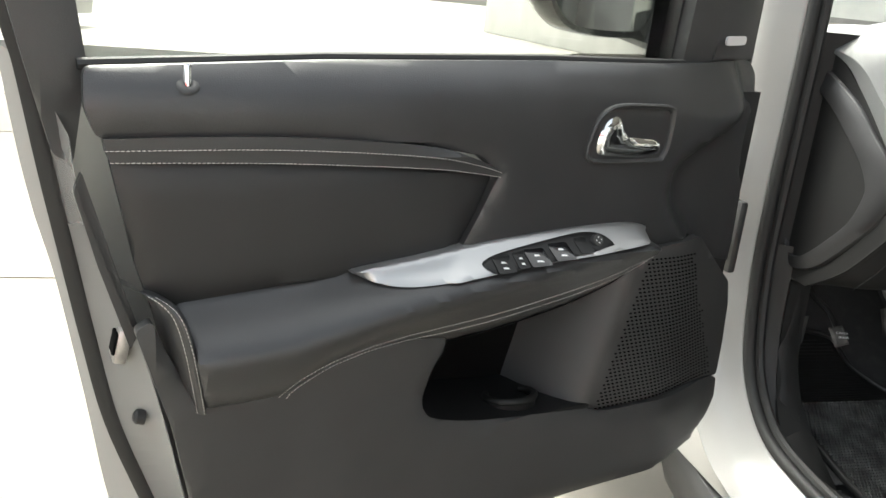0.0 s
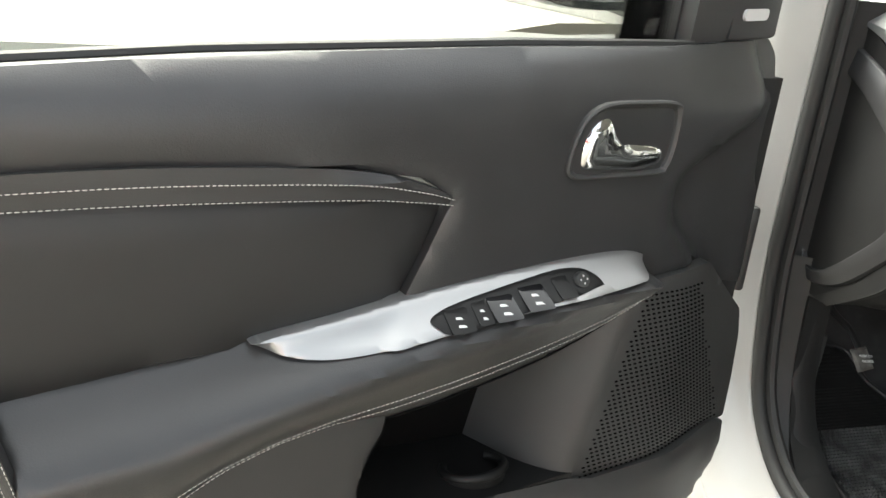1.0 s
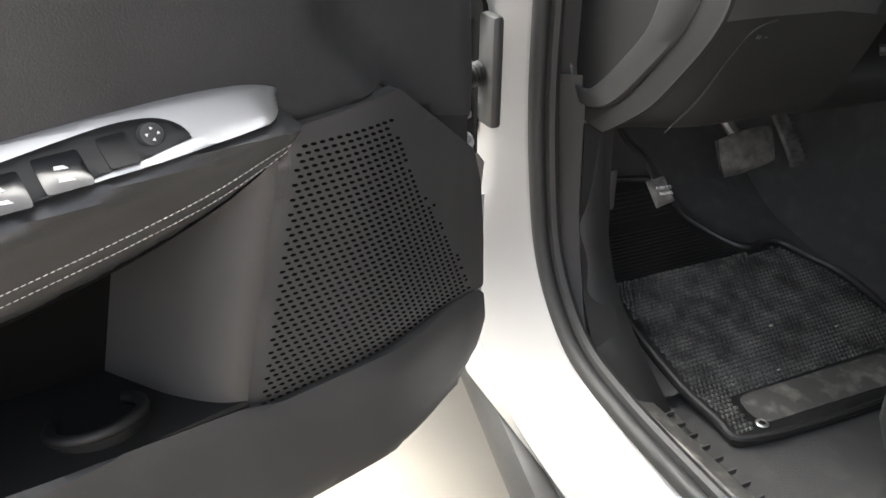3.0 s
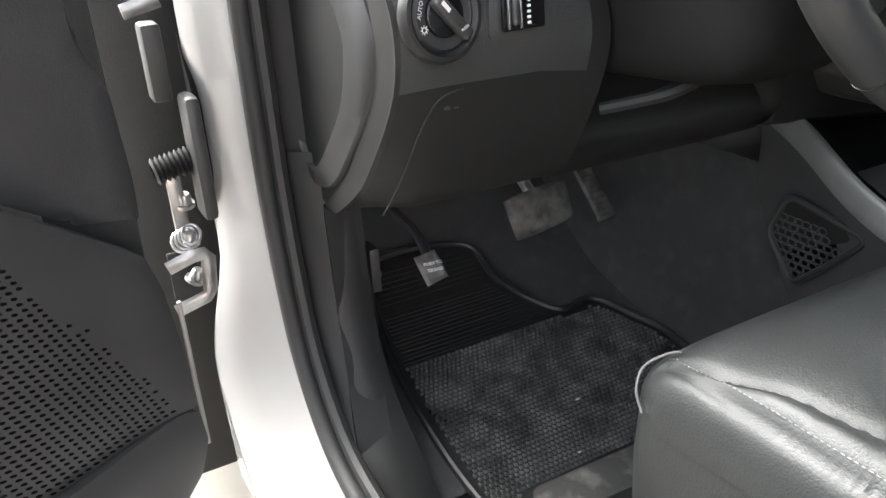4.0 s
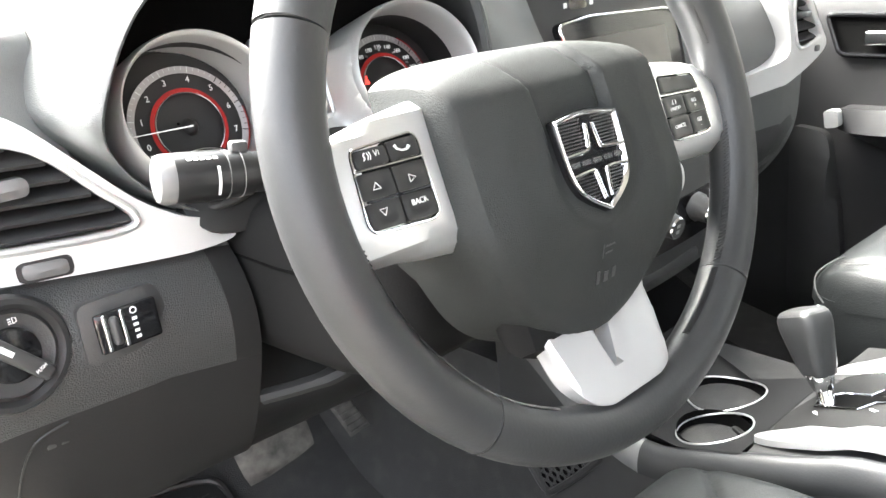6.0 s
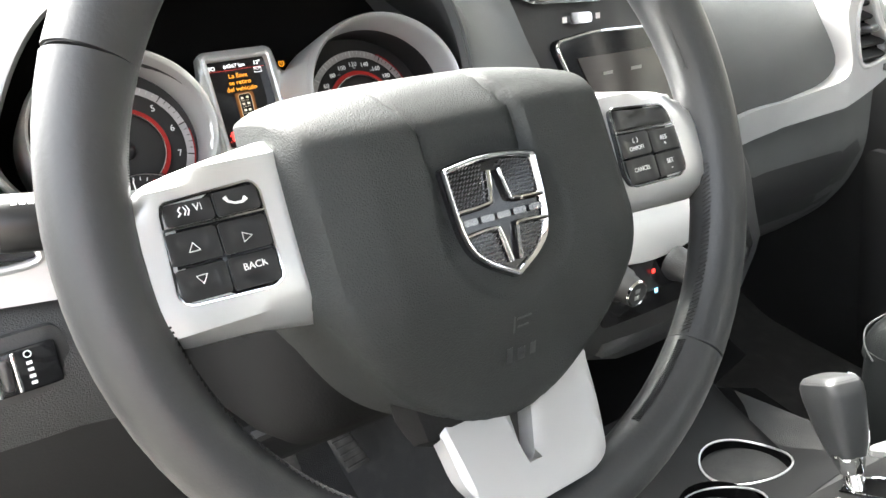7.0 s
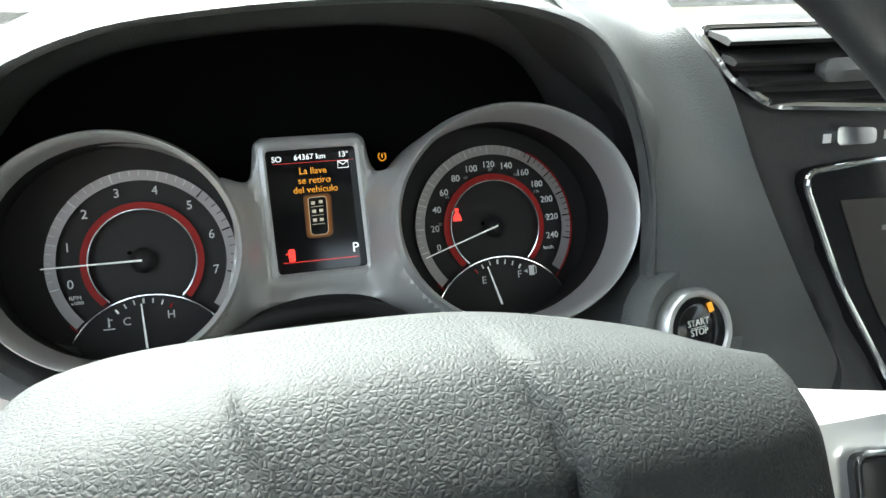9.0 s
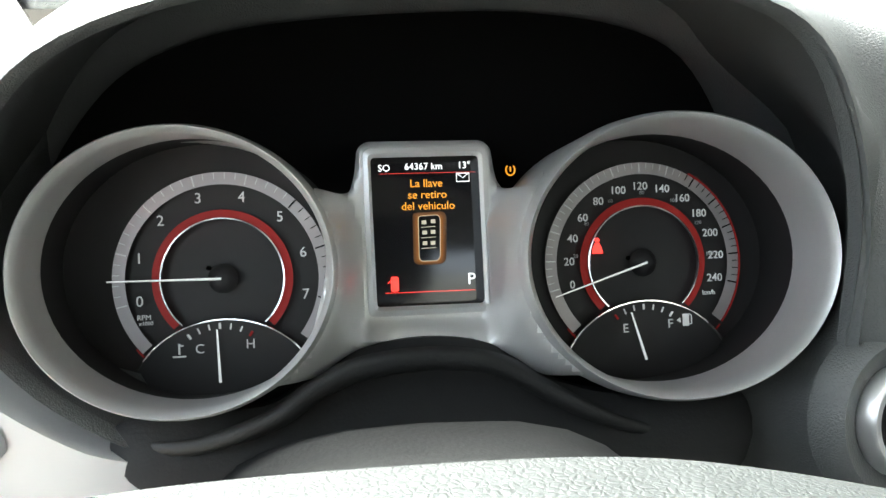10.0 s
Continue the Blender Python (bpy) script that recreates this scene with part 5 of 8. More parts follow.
WHITE_LIT = mat("white_lit", (0.6, 0.6, 0.6), 0.4, emit=(1.0, 1.0, 1.0), power=0.10)
part("symbol", rbox(0.300, 0.309, -0.0935, -0.093, 0.943, 0.948, 0), RED_LIT, screen, "small red lit symbol")
# start button
SB = pose(0.188, -0.0825, 0.952, 90 - 16, 0, 10)
start = part("start_button", moved(lathe([(0.0, 0.003), (0.0128, 0.003), (0.0138, 0.0022), (0.0150, 0.0022), (0.0185, 0.003), (0.0188, -0.003)], 36), SB), GLOSS, dash, "round black engine start button")
part("button_rim", moved(lathe([(0.0186, 0.002), (0.0196, 0.0044), (0.0222, 0.0048), (0.0238, 0.0030), (0.0244, -0.012)], 40), SB), SILVER, start, "satin silver ring")
part("button_dish", moved(lathe([(0.0245, -0.004), (0.030, -0.001), (0.034, 0.0005), (0.038, -0.004), (0.040, -0.014)], 40), SB), DASHPAD, start, "grained dark moulding")
for k, (w, s) in enumerate((("START", 0.0052), ("STOP", 0.0052), ("ENGINE", 0.0036))):
    lettering("lettering", w, s, WHITE_INK, start, SB @ Matrix.Translation((0, 0.0045 - 0.0052 * k - (0.0055 if k == 2 else 0), 0.0032)), "grey lettering")
part("button_line", moved(rbox(-0.0055, 0.0055, 0.0017, 0.0021, 0.0030, 0.0033, 0), SB), WHITE_INK, start)
part("button_lamp", moved(rbox(0.0105, 0.0138, 0.0065, 0.0118, 0.0026, 0.0034, 0), SB @ pose(0, 0, 0, 0, 0, 12)), ORANGE_LIT, start, "orange lit lamp")

# climate panel
CLM = [(0.222, 0.872), (0.262, 0.876), (0.36, 0.876), (0.40, 0.868), (0.40, 0.845), (0.37, 0.832), (0.30, 0.828), (0.235, 0.845)]
part("silver_bridge", patch([(p[0], p[1]) for p in curve_pts(CLM, 4)], lambda a, b: h_stk(a, b) - 0.008, 0.015, 0.02, 0.004, side=-1), SILVER_MATT, dash, "matt silver panel above the climate controls")
part("climate_panel", patch(round_poly([(0.25, 0.828), (0.47, 0.83), (0.475, 0.775), (0.25, 0.772)], 0.012, 4), lambda a, b: h_stk(a, b) - 0.005, 0.02, 0.012, 0.003, side=-1), GLOSS, dash, "gloss black climate panel")
for x, z in ((0.266, 0.818), (0.339, 0.818), (0.410, 0.816)):
    m = pose(x, h_stk(x, z) - 0.004, z, 90 + 12, 0, 0)
    kn = part("climate_knob", moved(lathe([(0.0, 0.024), (0.011, 0.024), (0.0125, 0.0225), (0.0145, 0.010), (0.017, 0.006), (0.0175, 0.0)], 32), m), PLASTIC, dash, "round black climate knob")
    part("knob_ring", moved(lathe([(0.0108, 0.0243), (0.0122, 0.0246), (0.0128, 0.0225)], 32), m), CHROME, kn, "thin chrome ring")
    for k in (0, 1):
        part("symbol", moved(rbox(-0.003, 0.003, -0.006 + 0.007 * k, -0.002 + 0.007 * k, 0.024, 0.0243, 0), m), mat("dim_print", (0.3, 0.3, 0.3), 0.6), kn)
part("symbol", rbox(0.307, 0.311, h_stk(0.31, 0.819) - 0.0065, h_stk(0.31, 0.819) - 0.006, 0.8165, 0.8205, 0), RED_LIT, dash, "small red lamp")
part("symbol", rbox(0.305, 0.309, h_stk(0.31, 0.80) - 0.0065, h_stk(0.31, 0.80) - 0.006, 0.7985, 0.803, 0), mat("blue_lit", (0.1, 0.3, 0.5), 0.4, emit=(0.3, 0.7, 1.0), power=0.15), dash, "small blue lamp")
part("switch_bar", rbox(0.26, 0.45, h_stk(0.3, 0.74) - 0.004, h_stk(0.3, 0.74) + 0.02, 0.735, 0.752, 0.004), PLASTIC, dash, "low black switch bar")

# passenger side of the dashboard
PP = {0.474: [(0.53, 1.10), (0.30, 1.115), (0.10, 1.105), (0.0, 1.06), (-0.03, 0.97), (-0.02, 0.90), (-0.005, 0.86), (0.0, 0.80), (0.05, 0.72), (0.14, 0.66)],
      0.62: [(0.53, 1.10), (0.30, 1.11), (0.08, 1.10), (-0.02, 1.05), (-0.06, 0.97), (-0.055, 0.91), (-0.03, 0.87), (-0.02, 0.80), (0.03, 0.72), (0.12, 0.66)],
      0.80: [(0.53, 1.09), (0.30, 1.10), (0.07, 1.095), (-0.02, 1.05), (-0.06, 0.98), (-0.055, 0.93), (-0.04, 0.89), (-0.03, 0.80), (0.03, 0.72), (0.12, 0.66)],
      0.90: [(0.53, 1.08), (0.30, 1.09), (0.09, 1.085), (0.0, 1.04), (-0.04, 0.98), (-0.035, 0.94), (-0.02, 0.90), (-0.01, 0.80), (0.04, 0.72), (0.12, 0.66)],
      0.945: [(0.53, 1.07), (0.32, 1.08), (0.15, 1.075), (0.08, 1.03), (0.05, 0.98), (0.05, 0.94), (0.05, 0.90), (0.06, 0.80), (0.08, 0.72), (0.14, 0.66)],
      1.10: [(0.53, 1.06), (0.40, 1.07), (0.30, 1.06), (0.22, 1.03), (0.18, 0.98), (0.17, 0.94), (0.17, 0.90), (0.17, 0.80), (0.18, 0.72), (0.22, 0.62)]}
secs = [[(x, q[0], q[1]) for q in curve_pts([Vector(p) for p in PP[x]], 5, False)] for x in sorted(PP)]
part("passenger_pad", loft(secs), DASHPAD, dash, "grained dark grey passenger dashboard")
SW = [(0.500, 0.80, 0.045), (0.515, 0.845, 0.04), (0.56, 0.885, 0.032), (0.63, 0.900, 0.025)]


def h_pass(x, z):
    xs = sorted(PP)
    ys = [float(np.interp(z, [q[1] for q in reversed(PP[k])], [q[0] for q in reversed(PP[k])])) for k in xs]
    return float(np.interp(x, xs, ys))


topl = [(p[0], p[1] + p[2]) for p in curve_pts([Vector(q) for q in SW], 5, False)]
botl = [(p[0], p[1] - p[2] * 0.4) for p in curve_pts([Vector(q) for q in SW], 5, False)]
far_end = [(p[0], p[1]) for p in curve_pts([(0.686, 0.930), (0.714, 0.938), (0.726, 0.953), (0.719, 0.983), (0.712, 1.015), (0.722, 1.043), (0.745, 1.050), (0.768, 1.035), (0.790, 0.999), (0.821, 0.964), (0.834, 0.946), (0.822, 0.933), (0.775, 0.916), (0.717, 0.902)], 3, False)]
pv = [(p[0], p[1]) for p in curve_pts([(0.731, 1.009), (0.740, 1.030), (0.757, 1.028), (0.776, 0.998), (0.809, 0.966), (0.802, 0.953), (0.751, 0.947), (0.734, 0.980)], 4)]


def h_sweep(x, z):
    h = h_pass(x, z) - 0.012
    return h + (-0.084 - h) * smooth((x - 0.66) / 0.06)


part("silver_sweep", ring_patch(topl + far_end + botl[::-1], pv, h_sweep, 0.05), SILVER_MATT, dash, "matt silver passenger trim sweep")
part("vent_rim", tube([(a, -0.084, b) for a, b in pv], 0.003, 8, True, up=(0, 1, 0)), SILVER_MATT, dash, "matt silver vent surround")
vent(pv, -0.080, 0.012, 5, dash, 0.0)
part("vent_knob", rbox(0.748, 0.765, -0.094, -0.078, 0.988, 0.996, 0.003, 2), STALK_GREY, dash, "grey vent knob")
part("thumb_slot", rbox(0.797, 0.809, -0.0875, -0.08, 0.936, 0.945, 0.002, 2), STALK_GREY, dash, "small grey vent slider")
part("glovebox_lid", patch(round_poly([(0.56, 0.83), (0.89, 0.845), (0.89, 0.72), (0.55, 0.71)], 0.02, 3), lambda a, b: h_pass(a, b) - 0.006, 0.03, 0.02, 0.005, side=-1), PLASTIC, dash, "black glovebox lid")

# ---- steering wheel: local x right, y up the wheel, z to the driver ----
WHEEL_M = pose(-0.015, -0.335, 0.985, 70, 0, 0)
wheel = thing("steering_wheel", "black leather steering wheel with silver spokes", "steering wheel", m=WHEEL_M)
RC, RR = Vector((0.0045, 0.0266, -0.0233)), 0.1785


def flat(bm):
    """A patch built with side=-1 over (x, y), turned to face +z."""
    bm.transform(Matrix(((1, 0, 0, 0), (0, 0, 1, 0), (0, -1, 0, 0), (0, 0, 0, 1))))
    return bm


def rim_at(deg, dr=0.0, dz=0.0):
    a = radians(deg)
    return RC + Vector(((RR + dr) * math.cos(a), (RR + dr) * math.sin(a), dz + 0.07 * RR * math.sin(a)))


def rim_piece(a0, a1, r, material, label):
    n = max(8, int(abs(a1 - a0) / 4))
    ang = [a0 + (a1 - a0) * k / n for k in range(n + 1)]
    rs = [r * (1 + 0.10 * math.exp(-((((a - 35) + 180) % 360 - 180) / 18) ** 2) + 0.10 * math.exp(-((((a - 145) + 180) % 360 - 180) / 18) ** 2)) for a in ang]
    return part("rim", tube([rim_at(a) for a in ang], rs, 20, up=(0, 0, 1)), material, wheel, label)


for a0, a1 in ((-46.8, 25.8), (26.2, 153.8), (154.2, 228.8), (229.2, 312.8)):
    rim_piece(a0, a1, 0.0166, LEATHER, "smooth black leather rim section")
for a in (-47, 26, 154, 229):
    ring = [rim_at(a) + 0.0167 * (math.cos(k * math.tau / 20) * (rim_at(a) - RC).normalized() + math.sin(k * math.tau / 20) * Vector((0, 0, 1))) for k in range(20)]
    part("rim_joint", tube(ring, 0.0004, 6, True, up=(rim_at(a + 5) - rim_at(a - 5))), LEATHER, wheel)
for a0, a1 in ((-46, -10), (10, 25), (27, 70), (110, 153), (155, 170), (190, 228), (230, 246), (292, 312)):
    line = [rim_at(a0 + (a1 - a0) * k / 40, -0.0152, 0.0075) for k in range(41)]
    line2 = [rim_at(a0 + (a1 - a0) * k / 40, -0.0162, 0.003) for k in range(41)]
    zig = []
    for p, q in zip(line, line2):
        zig += [p, q]
    part("rim_stitch", tube(zig, 0.0006, 5), RUBBER, wheel, "black cross stitching")

# airbag cover
AIR = [(-0.094, 0.060), (-0.088, 0.068), (-0.045, 0.0745), (-0.0, 0.0765), (0.035, 0.0745), (0.080, 0.066), (0.088, 0.057), (0.094, 0.0), (0.093, -0.018), (0.071, -0.057), (0.040, -0.084), (0.012, -0.0945), (-0.010, -0.0955), (-0.036, -0.087), (-0.060, -0.070), (-0.077, -0.050), (-0.094, -0.02), (-0.097, 0.0)]


def h_air(x, y):
    d = abs(x + 0.004 + 0.008 * smooth((y - 0.045) / 0.035))
    n = 0.0 - 0.10 * max(0, d - 0.06) ** 1.2 * 4 - 0.022 * smooth((y - 0.050) / 0.034) - 0.032 * smooth((-0.015 - y) / 0.08)
    e = 0.0285 + 0.05 * max(0.0, y - 0.03)
    n -= 0.0050 * smooth((e - d) / 0.0034 + 0.5) * smooth((y + 0.012) / 0.05)
    n -= 0.0022 * math.exp(-((e - d - 0.001) / 0.0026) ** 2) * smooth((y + 0.012) / 0.05)
    n -= 1.0 * max(0.0, -x - 0.0885) + 0.45 * max(0.0, x - 0.079)
    # pressed border round the emblem
    s = math.hypot(x / 0.035, (y - 0.003) / 0.036)
    return -(n - 0.0015 * smooth((1.12 - s) / 0.1))


crown = curve_pts([Vector(q) for q in ((-0.105, 0.062), (-0.098, 0.073), (-0.09, 0.0815), (-0.075, 0.0862), (-0.055, 0.0882), (-0.02, 0.0888), (0.015, 0.0878), (0.045, 0.083), (0.078, 0.0745), (0.092, 0.066), (0.10, 0.058))], 5, False)
CROWN = ([p[0] for p in crown], [p[1] for p in crown])
ring = [(p[0], p[1]) for p in curve_pts(AIR, 4)]
cover = flat(patch(ring, h_air, 0.0021, 0.075, 0.009, side=-1))
for v in cover.verts:
    v.co.y += 0.20 * max(0.0, -v.co.z - 0.008) * smooth(v.co.y / 0.05)
    if v.co.y > 0.04:
        v.co.z = max(v.co.z, -0.062)
        v.co.y = min(v.co.y, float(np.interp(v.co.x, CROWN[0], CROWN[1])))
hub = part("airbag_cover", cover, AIRBAG, wheel, "pebble-grained black airbag cover")
SHIELD = [(-0.0272, 0.0288), (-0.014, 0.0312), (0.0, 0.0322), (0.014, 0.0312), (0.0272, 0.0288), (0.0266, 0.010), (0.0252, -0.004), (0.0215, -0.0135), (0.0130, -0.0205), (0.0, -0.0275), (-0.0130, -0.0205), (-0.0215, -0.0135), (-0.0252, -0.004), (-0.0266, 0.010)]
sh = [(p[0], p[1]) for p in round_poly([Vector(q) for q in SHIELD], [0.002, 0.006, 0.006, 0.006, 0.002, 0.008, 0.006, 0.006, 0.006, 0.001, 0.006, 0.006, 0.006, 0.008], 4)]


def shield(k, z):
    return [(a * k, 0.002 + (b - 0.002) * k, z) for a, b in sh]


emblem = part("emblem", flat(patch(sh, -0.0026, 0, 0.004, 0.0006, side=-1)), GLOSS, wheel, "chrome shield emblem with dark mesh fields")
part("emblem_rim", loft([shield(0.985, 0.0026), shield(0.975, 0.0044), shield(0.955, 0.0052), shield(0.925, 0.0048), shield(0.885, 0.0034), shield(0.87, 0.0026)], closed=True), CHROME, emblem, "chrome emblem rim", angle=60)
for pts in (((-0.0245, 0.0075), (-0.0075, 0.0085), (-0.0048, 0.012), (-0.0028, 0.0235)), ((0.0245, 0.0075), (0.0075, 0.0085), (0.0048, 0.012), (0.0028, 0.0235)),
            ((-0.0235, -0.004), (-0.0075, -0.003), (-0.0048, -0.006), (-0.0028, -0.0195)), ((0.0235, -0.004), (0.0075, -0.003), (0.0048, -0.006), (0.0028, -0.0195))):
    part("emblem_bar", tube(curve_pts([Vector((a, b, 0.004)) for a, b in pts], 4, False), 0.0013, 8), CHROME, emblem, "chrome emblem bar")
for k in range(5):
    x = -0.0188 + 0.0094 * k
    part("emblem_bar", flat(patch(round_poly([(x - 0.0038, 0.0008), (x + 0.0038, 0.0008), (x + 0.0038, 0.0038), (x - 0.0038, 0.0038)], 0.0010, 2), -0.0044, 0, 0.002, 0.0006, side=-1)), DARK_CHROME, emblem, "small metal bar")
mesh = bmesh.new()
for i in range(-13, 14):
    for j in range(-12, 15):
        x, y = i * 0.0019 + (0.00095 if j % 2 else 0), j * 0.0019
        if abs(x) > 0.0240 - max(0, -y) * 0.55 or abs(x) < 0.0050 or -0.005 < y < 0.0095 or y > 0.0275 or y < -0.019:
            continue
        mesh.faces.new([mesh.verts.new((x + 0.00085 * a, y + 0.0006 * b + 0.0002 * a, z)) for a, b, z in ((1, 0.3, 0.0033), (0.2, 1, 0.0036), (-1, 0, 0.0030), (-0.2, -1, 0.0028))])
tagged(part("emblem_mesh", mesh, mat("dark_mesh_metal", (0.16, 0.16, 0.165), 0.3, metal=0.6), emblem, "fine metallic mesh"), kind="stuff")
emblem.matrix_local = pose(-0.0047, 0.0012, 0, 0, 0, -1.3)
# pressed marks low on the cover
for x, y, w, h in ((0.0005, -0.0465, 0.009, 0.0010), (-0.0055, -0.049, 0.0010, 0.008), (0.0, -0.0505, 0.007, 0.0010), (-0.0075, -0.0635, 0.0035, 0.0075), (0.0, -0.0645, 0.0045, 0.0060), (0.0075, -0.0640, 0.0035, 0.0060)):
    part("pressed_mark", flat(patch([(x - w / 2, y - h / 2), (x + w / 2, y - h / 2), (x + w / 2, y + h / 2), (x - w / 2, y + h / 2)], lambda a, b: h_air(a, b) - 0.0003, 0, 0.001, side=-1)), VINYL, hub, "pressed marking")

# spokes with buttons
LP = [(-0.163, 0.040), (-0.159, 0.0485), (-0.1507, 0.0548), (-0.1272, 0.0596), (-0.0956, 0.0642), (-0.084, 0.062), (-0.084, -0.0205), (-0.0946, -0.0192), (-0.1218, -0.0141), (-0.1504, -0.0123), (-0.1605, -0.0091), (-0.1645, 0.0018)]
RP = [(0.1735, 0.0152), (0.1701, 0.0344), (0.1538, 0.0468), (0.1012, 0.0556), (0.084, 0.057), (0.084, -0.0165), (0.0992, -0.0165), (0.1469, -0.0191), (0.1612, -0.0198), (0.1722, -0.0097)]


def pod(outline, name):
    return part("spoke", flat(patch(round_poly(outline, 0.008, 4), lambda x, y: (0.0205 if x < 0 else 0.0235) - 0.003 * smooth((abs(x) - 0.09) / 0.05) + 0.005 * smooth((-0.004 - y) / 0.014), 0.006, 0.035, 0.008, side=-1)), SILVER, wheel, name)


lp, rp = pod(LP, "satin silver spoke with audio buttons"), pod(RP, "satin silver spoke with speed control buttons")


def bezel(parent, o):
    part("button_panel", flat(patch(round_poly(o, 0.004, 4), 0.0170 if o[0][0] < 0 else 0.0200, 0.01, 0.01, 0.001, side=-1)), GLOSS, parent, "gloss black button panel")
    part("button_rim", tube([(p[0], p[1], -0.0168 if o[0][0] < 0 else -0.0198) for p in round_poly(o, 0.004, 4)], 0.0008, 6, True), CHROME, parent, "thin chrome surround")


bezel(lp, [(-0.1466, 0.0452), (-0.1095, 0.0471), (-0.1065, 0.0430), (-0.1068, 0.0051), (-0.1113, 0.0020), (-0.1467, 0.0038), (-0.1505, 0.0079), (-0.1482, 0.0414)])
bezel(rp, [(0.1011, 0.0425), (0.1425, 0.0388), (0.1472, 0.0275), (0.1477, 0.0003), (0.1422, -0.0040), (0.1030, -0.0028), (0.0995, 0.0044)])


def button(parent, o, label):
    """A dished key: its edges stand proud and its middle is hollowed."""
    z = 0.0150 if o[0][0] < 0 else 0.0180
    c = Vector((sum(a for a, b in o) / len(o), sum(b for a, b in o) / len(o)))
    w, h = max(a for a, b in o) - c.x, max(b for a, b in o) - c.y

    def face(a, b):
        return z + 0.0012 * smooth(1.25 - max(abs(a - c.x) / w, abs(b - c.y) / h) * 1.15)

    return part("button", flat(patch(round_poly(o, 0.0018, 3), face, 0.0022, 0.004, 0.0007, side=-1)), KEY, parent, label)


def quad(x0, x1, y0, y1, lean=0.0):
    """A key's outline; lean: how far its right side sits above its left."""
    return [(x0, y0), (x1, y0 + lean), (x1, y1 + lean), (x0, y1)]


KEY = mat("satin_black_key", (0.012, 0.012, 0.012), 0.32, vary=0.05)


def mark(text, x, y, size, parent):
    lettering("lettering", text, size, WHITE_INK, parent, Matrix.Translation((x, y, -0.0160 if x < 0 else -0.0190)), "white lettering", bold=0.004)


def arrow(x, y, turn, parent):
    c = [Vector((0.0026 * math.cos(a), 0.0023 * math.sin(a), 0)) for a in (radians(90 + turn), radians(210 + turn), radians(330 + turn))]
    part("symbol", tube([(x + v.x, y + v.y, -0.0160) for v in c], 0.0003, 5, True), WHITE_INK, parent, "white arrow outline")


b1 = button(lp, quad(-0.1470, -0.1275, 0.0352, 0.0442, -0.0002), "black voice button")
mark("VR", -0.1325, 0.0410, 0.0044, b1)
part("symbol", tube([(-0.1418, 0.0386, -0.0160), (-0.1405, 0.0398, -0.0160), (-0.1412, 0.0412, -0.0160), (-0.1400, 0.0424, -0.0160)], 0.0004, 5), WHITE_INK, b1, "white speaking head symbol")
for k in range(2):
    part("symbol", tube([(-0.1390 + 0.0013 * k, 0.0388 - 0.0003 * k, -0.0160), (-0.1381 + 0.0013 * k, 0.0406, -0.0160), (-0.1390 + 0.0013 * k, 0.0424 + 0.0003 * k, -0.0160)], 0.0003, 4), WHITE_INK, b1)
b2 = button(lp, quad(-0.1265, -0.1080, 0.0350, 0.0450, 0.0), "black phone button")
part("symbol", tube([(-0.1220, 0.0424, -0.0160), (-0.1208, 0.0404, -0.0160), (-0.1180, 0.0391, -0.0160), (-0.1150, 0.0390, -0.0160), (-0.1133, 0.0404, -0.0160)], [0.0011, 0.0006, 0.0005, 0.0006, 0.0011], 6), WHITE_INK, b2, "white telephone symbol")
part("divider", tube([(-0.1490, 0.0345, -0.0152), (-0.1070, 0.0338, -0.0152)], 0.0006, 6), CHROME, lp)
b3 = button(lp, quad(-0.1492, -0.1288, 0.0200, 0.0330, -0.0004), "black up button")
arrow(-0.1392, 0.0254, 0, b3)
b4 = button(lp, quad(-0.1278, -0.1078, 0.0194, 0.0326, -0.0004), "black right button")
arrow(-0.1177, 0.0248, -90, b4)
b5 = button(lp, quad(-0.1490, -0.1290, 0.0052, 0.0184, -0.0006), "black down button")
arrow(-0.1394, 0.0133, 180, b5)
b6 = button(lp, quad(-0.1280, -0.1078, 0.0044, 0.0178, -0.0004), "black back button")
mark("BACK", -0.1173, 0.0127, 0.0041, b6)
for x0, x1, y, key_pod in ((-0.1478, -0.1300, 0.0192, lp), (-0.1268, -0.1090, 0.0186, lp), (0.1030, 0.1215, 0.0128, rp), (0.1270, 0.1450, 0.0118, rp)):
    part("key_gap", tube([(x0, y, -0.0152 if key_pod is lp else -0.0182), (x1, y - 0.0003, -0.0152 if key_pod is lp else -0.0182)], 0.0007, 6), GLOSS, key_pod, "narrow gloss black ridge")
button(rp, [(0.1010, 0.0295), (0.1452, 0.0272), (0.1418, 0.0372), (0.1018, 0.0408)], "blank gloss black button")
part("divider", tube([(0.1000, 0.0284, -0.0182), (0.1465, 0.0258, -0.0182)], 0.0006, 6), CHROME, rp)
b7 = button(rp, quad(0.1008, 0.1238, 0.0136, 0.0268, -0.0006), "black speed control button")
mark("ON/OFF", 0.1133, 0.0176, 0.0034, b7)
part("symbol", tube([(0.1133 + 0.0019 * math.cos(a), 0.0222 + 0.0019 * math.sin(a), -0.0190) for a in [radians(-50 + 28 * k) for k in range(11)]], 0.0003, 5), WHITE_INK, b7)
b8 = button(rp, quad(0.1250, 0.1466, 0.0126, 0.0252, -0.0006), "black resume button")
mark("RES", 0.1358, 0.0198, 0.0036, b8)
mark("+", 0.1360, 0.0162, 0.0040, b8)
b9 = button(rp, quad(0.1012, 0.1240, -0.0018, 0.0122, -0.0004), "black cancel button")
mark("CANCEL", 0.1128, 0.0056, 0.0034, b9)
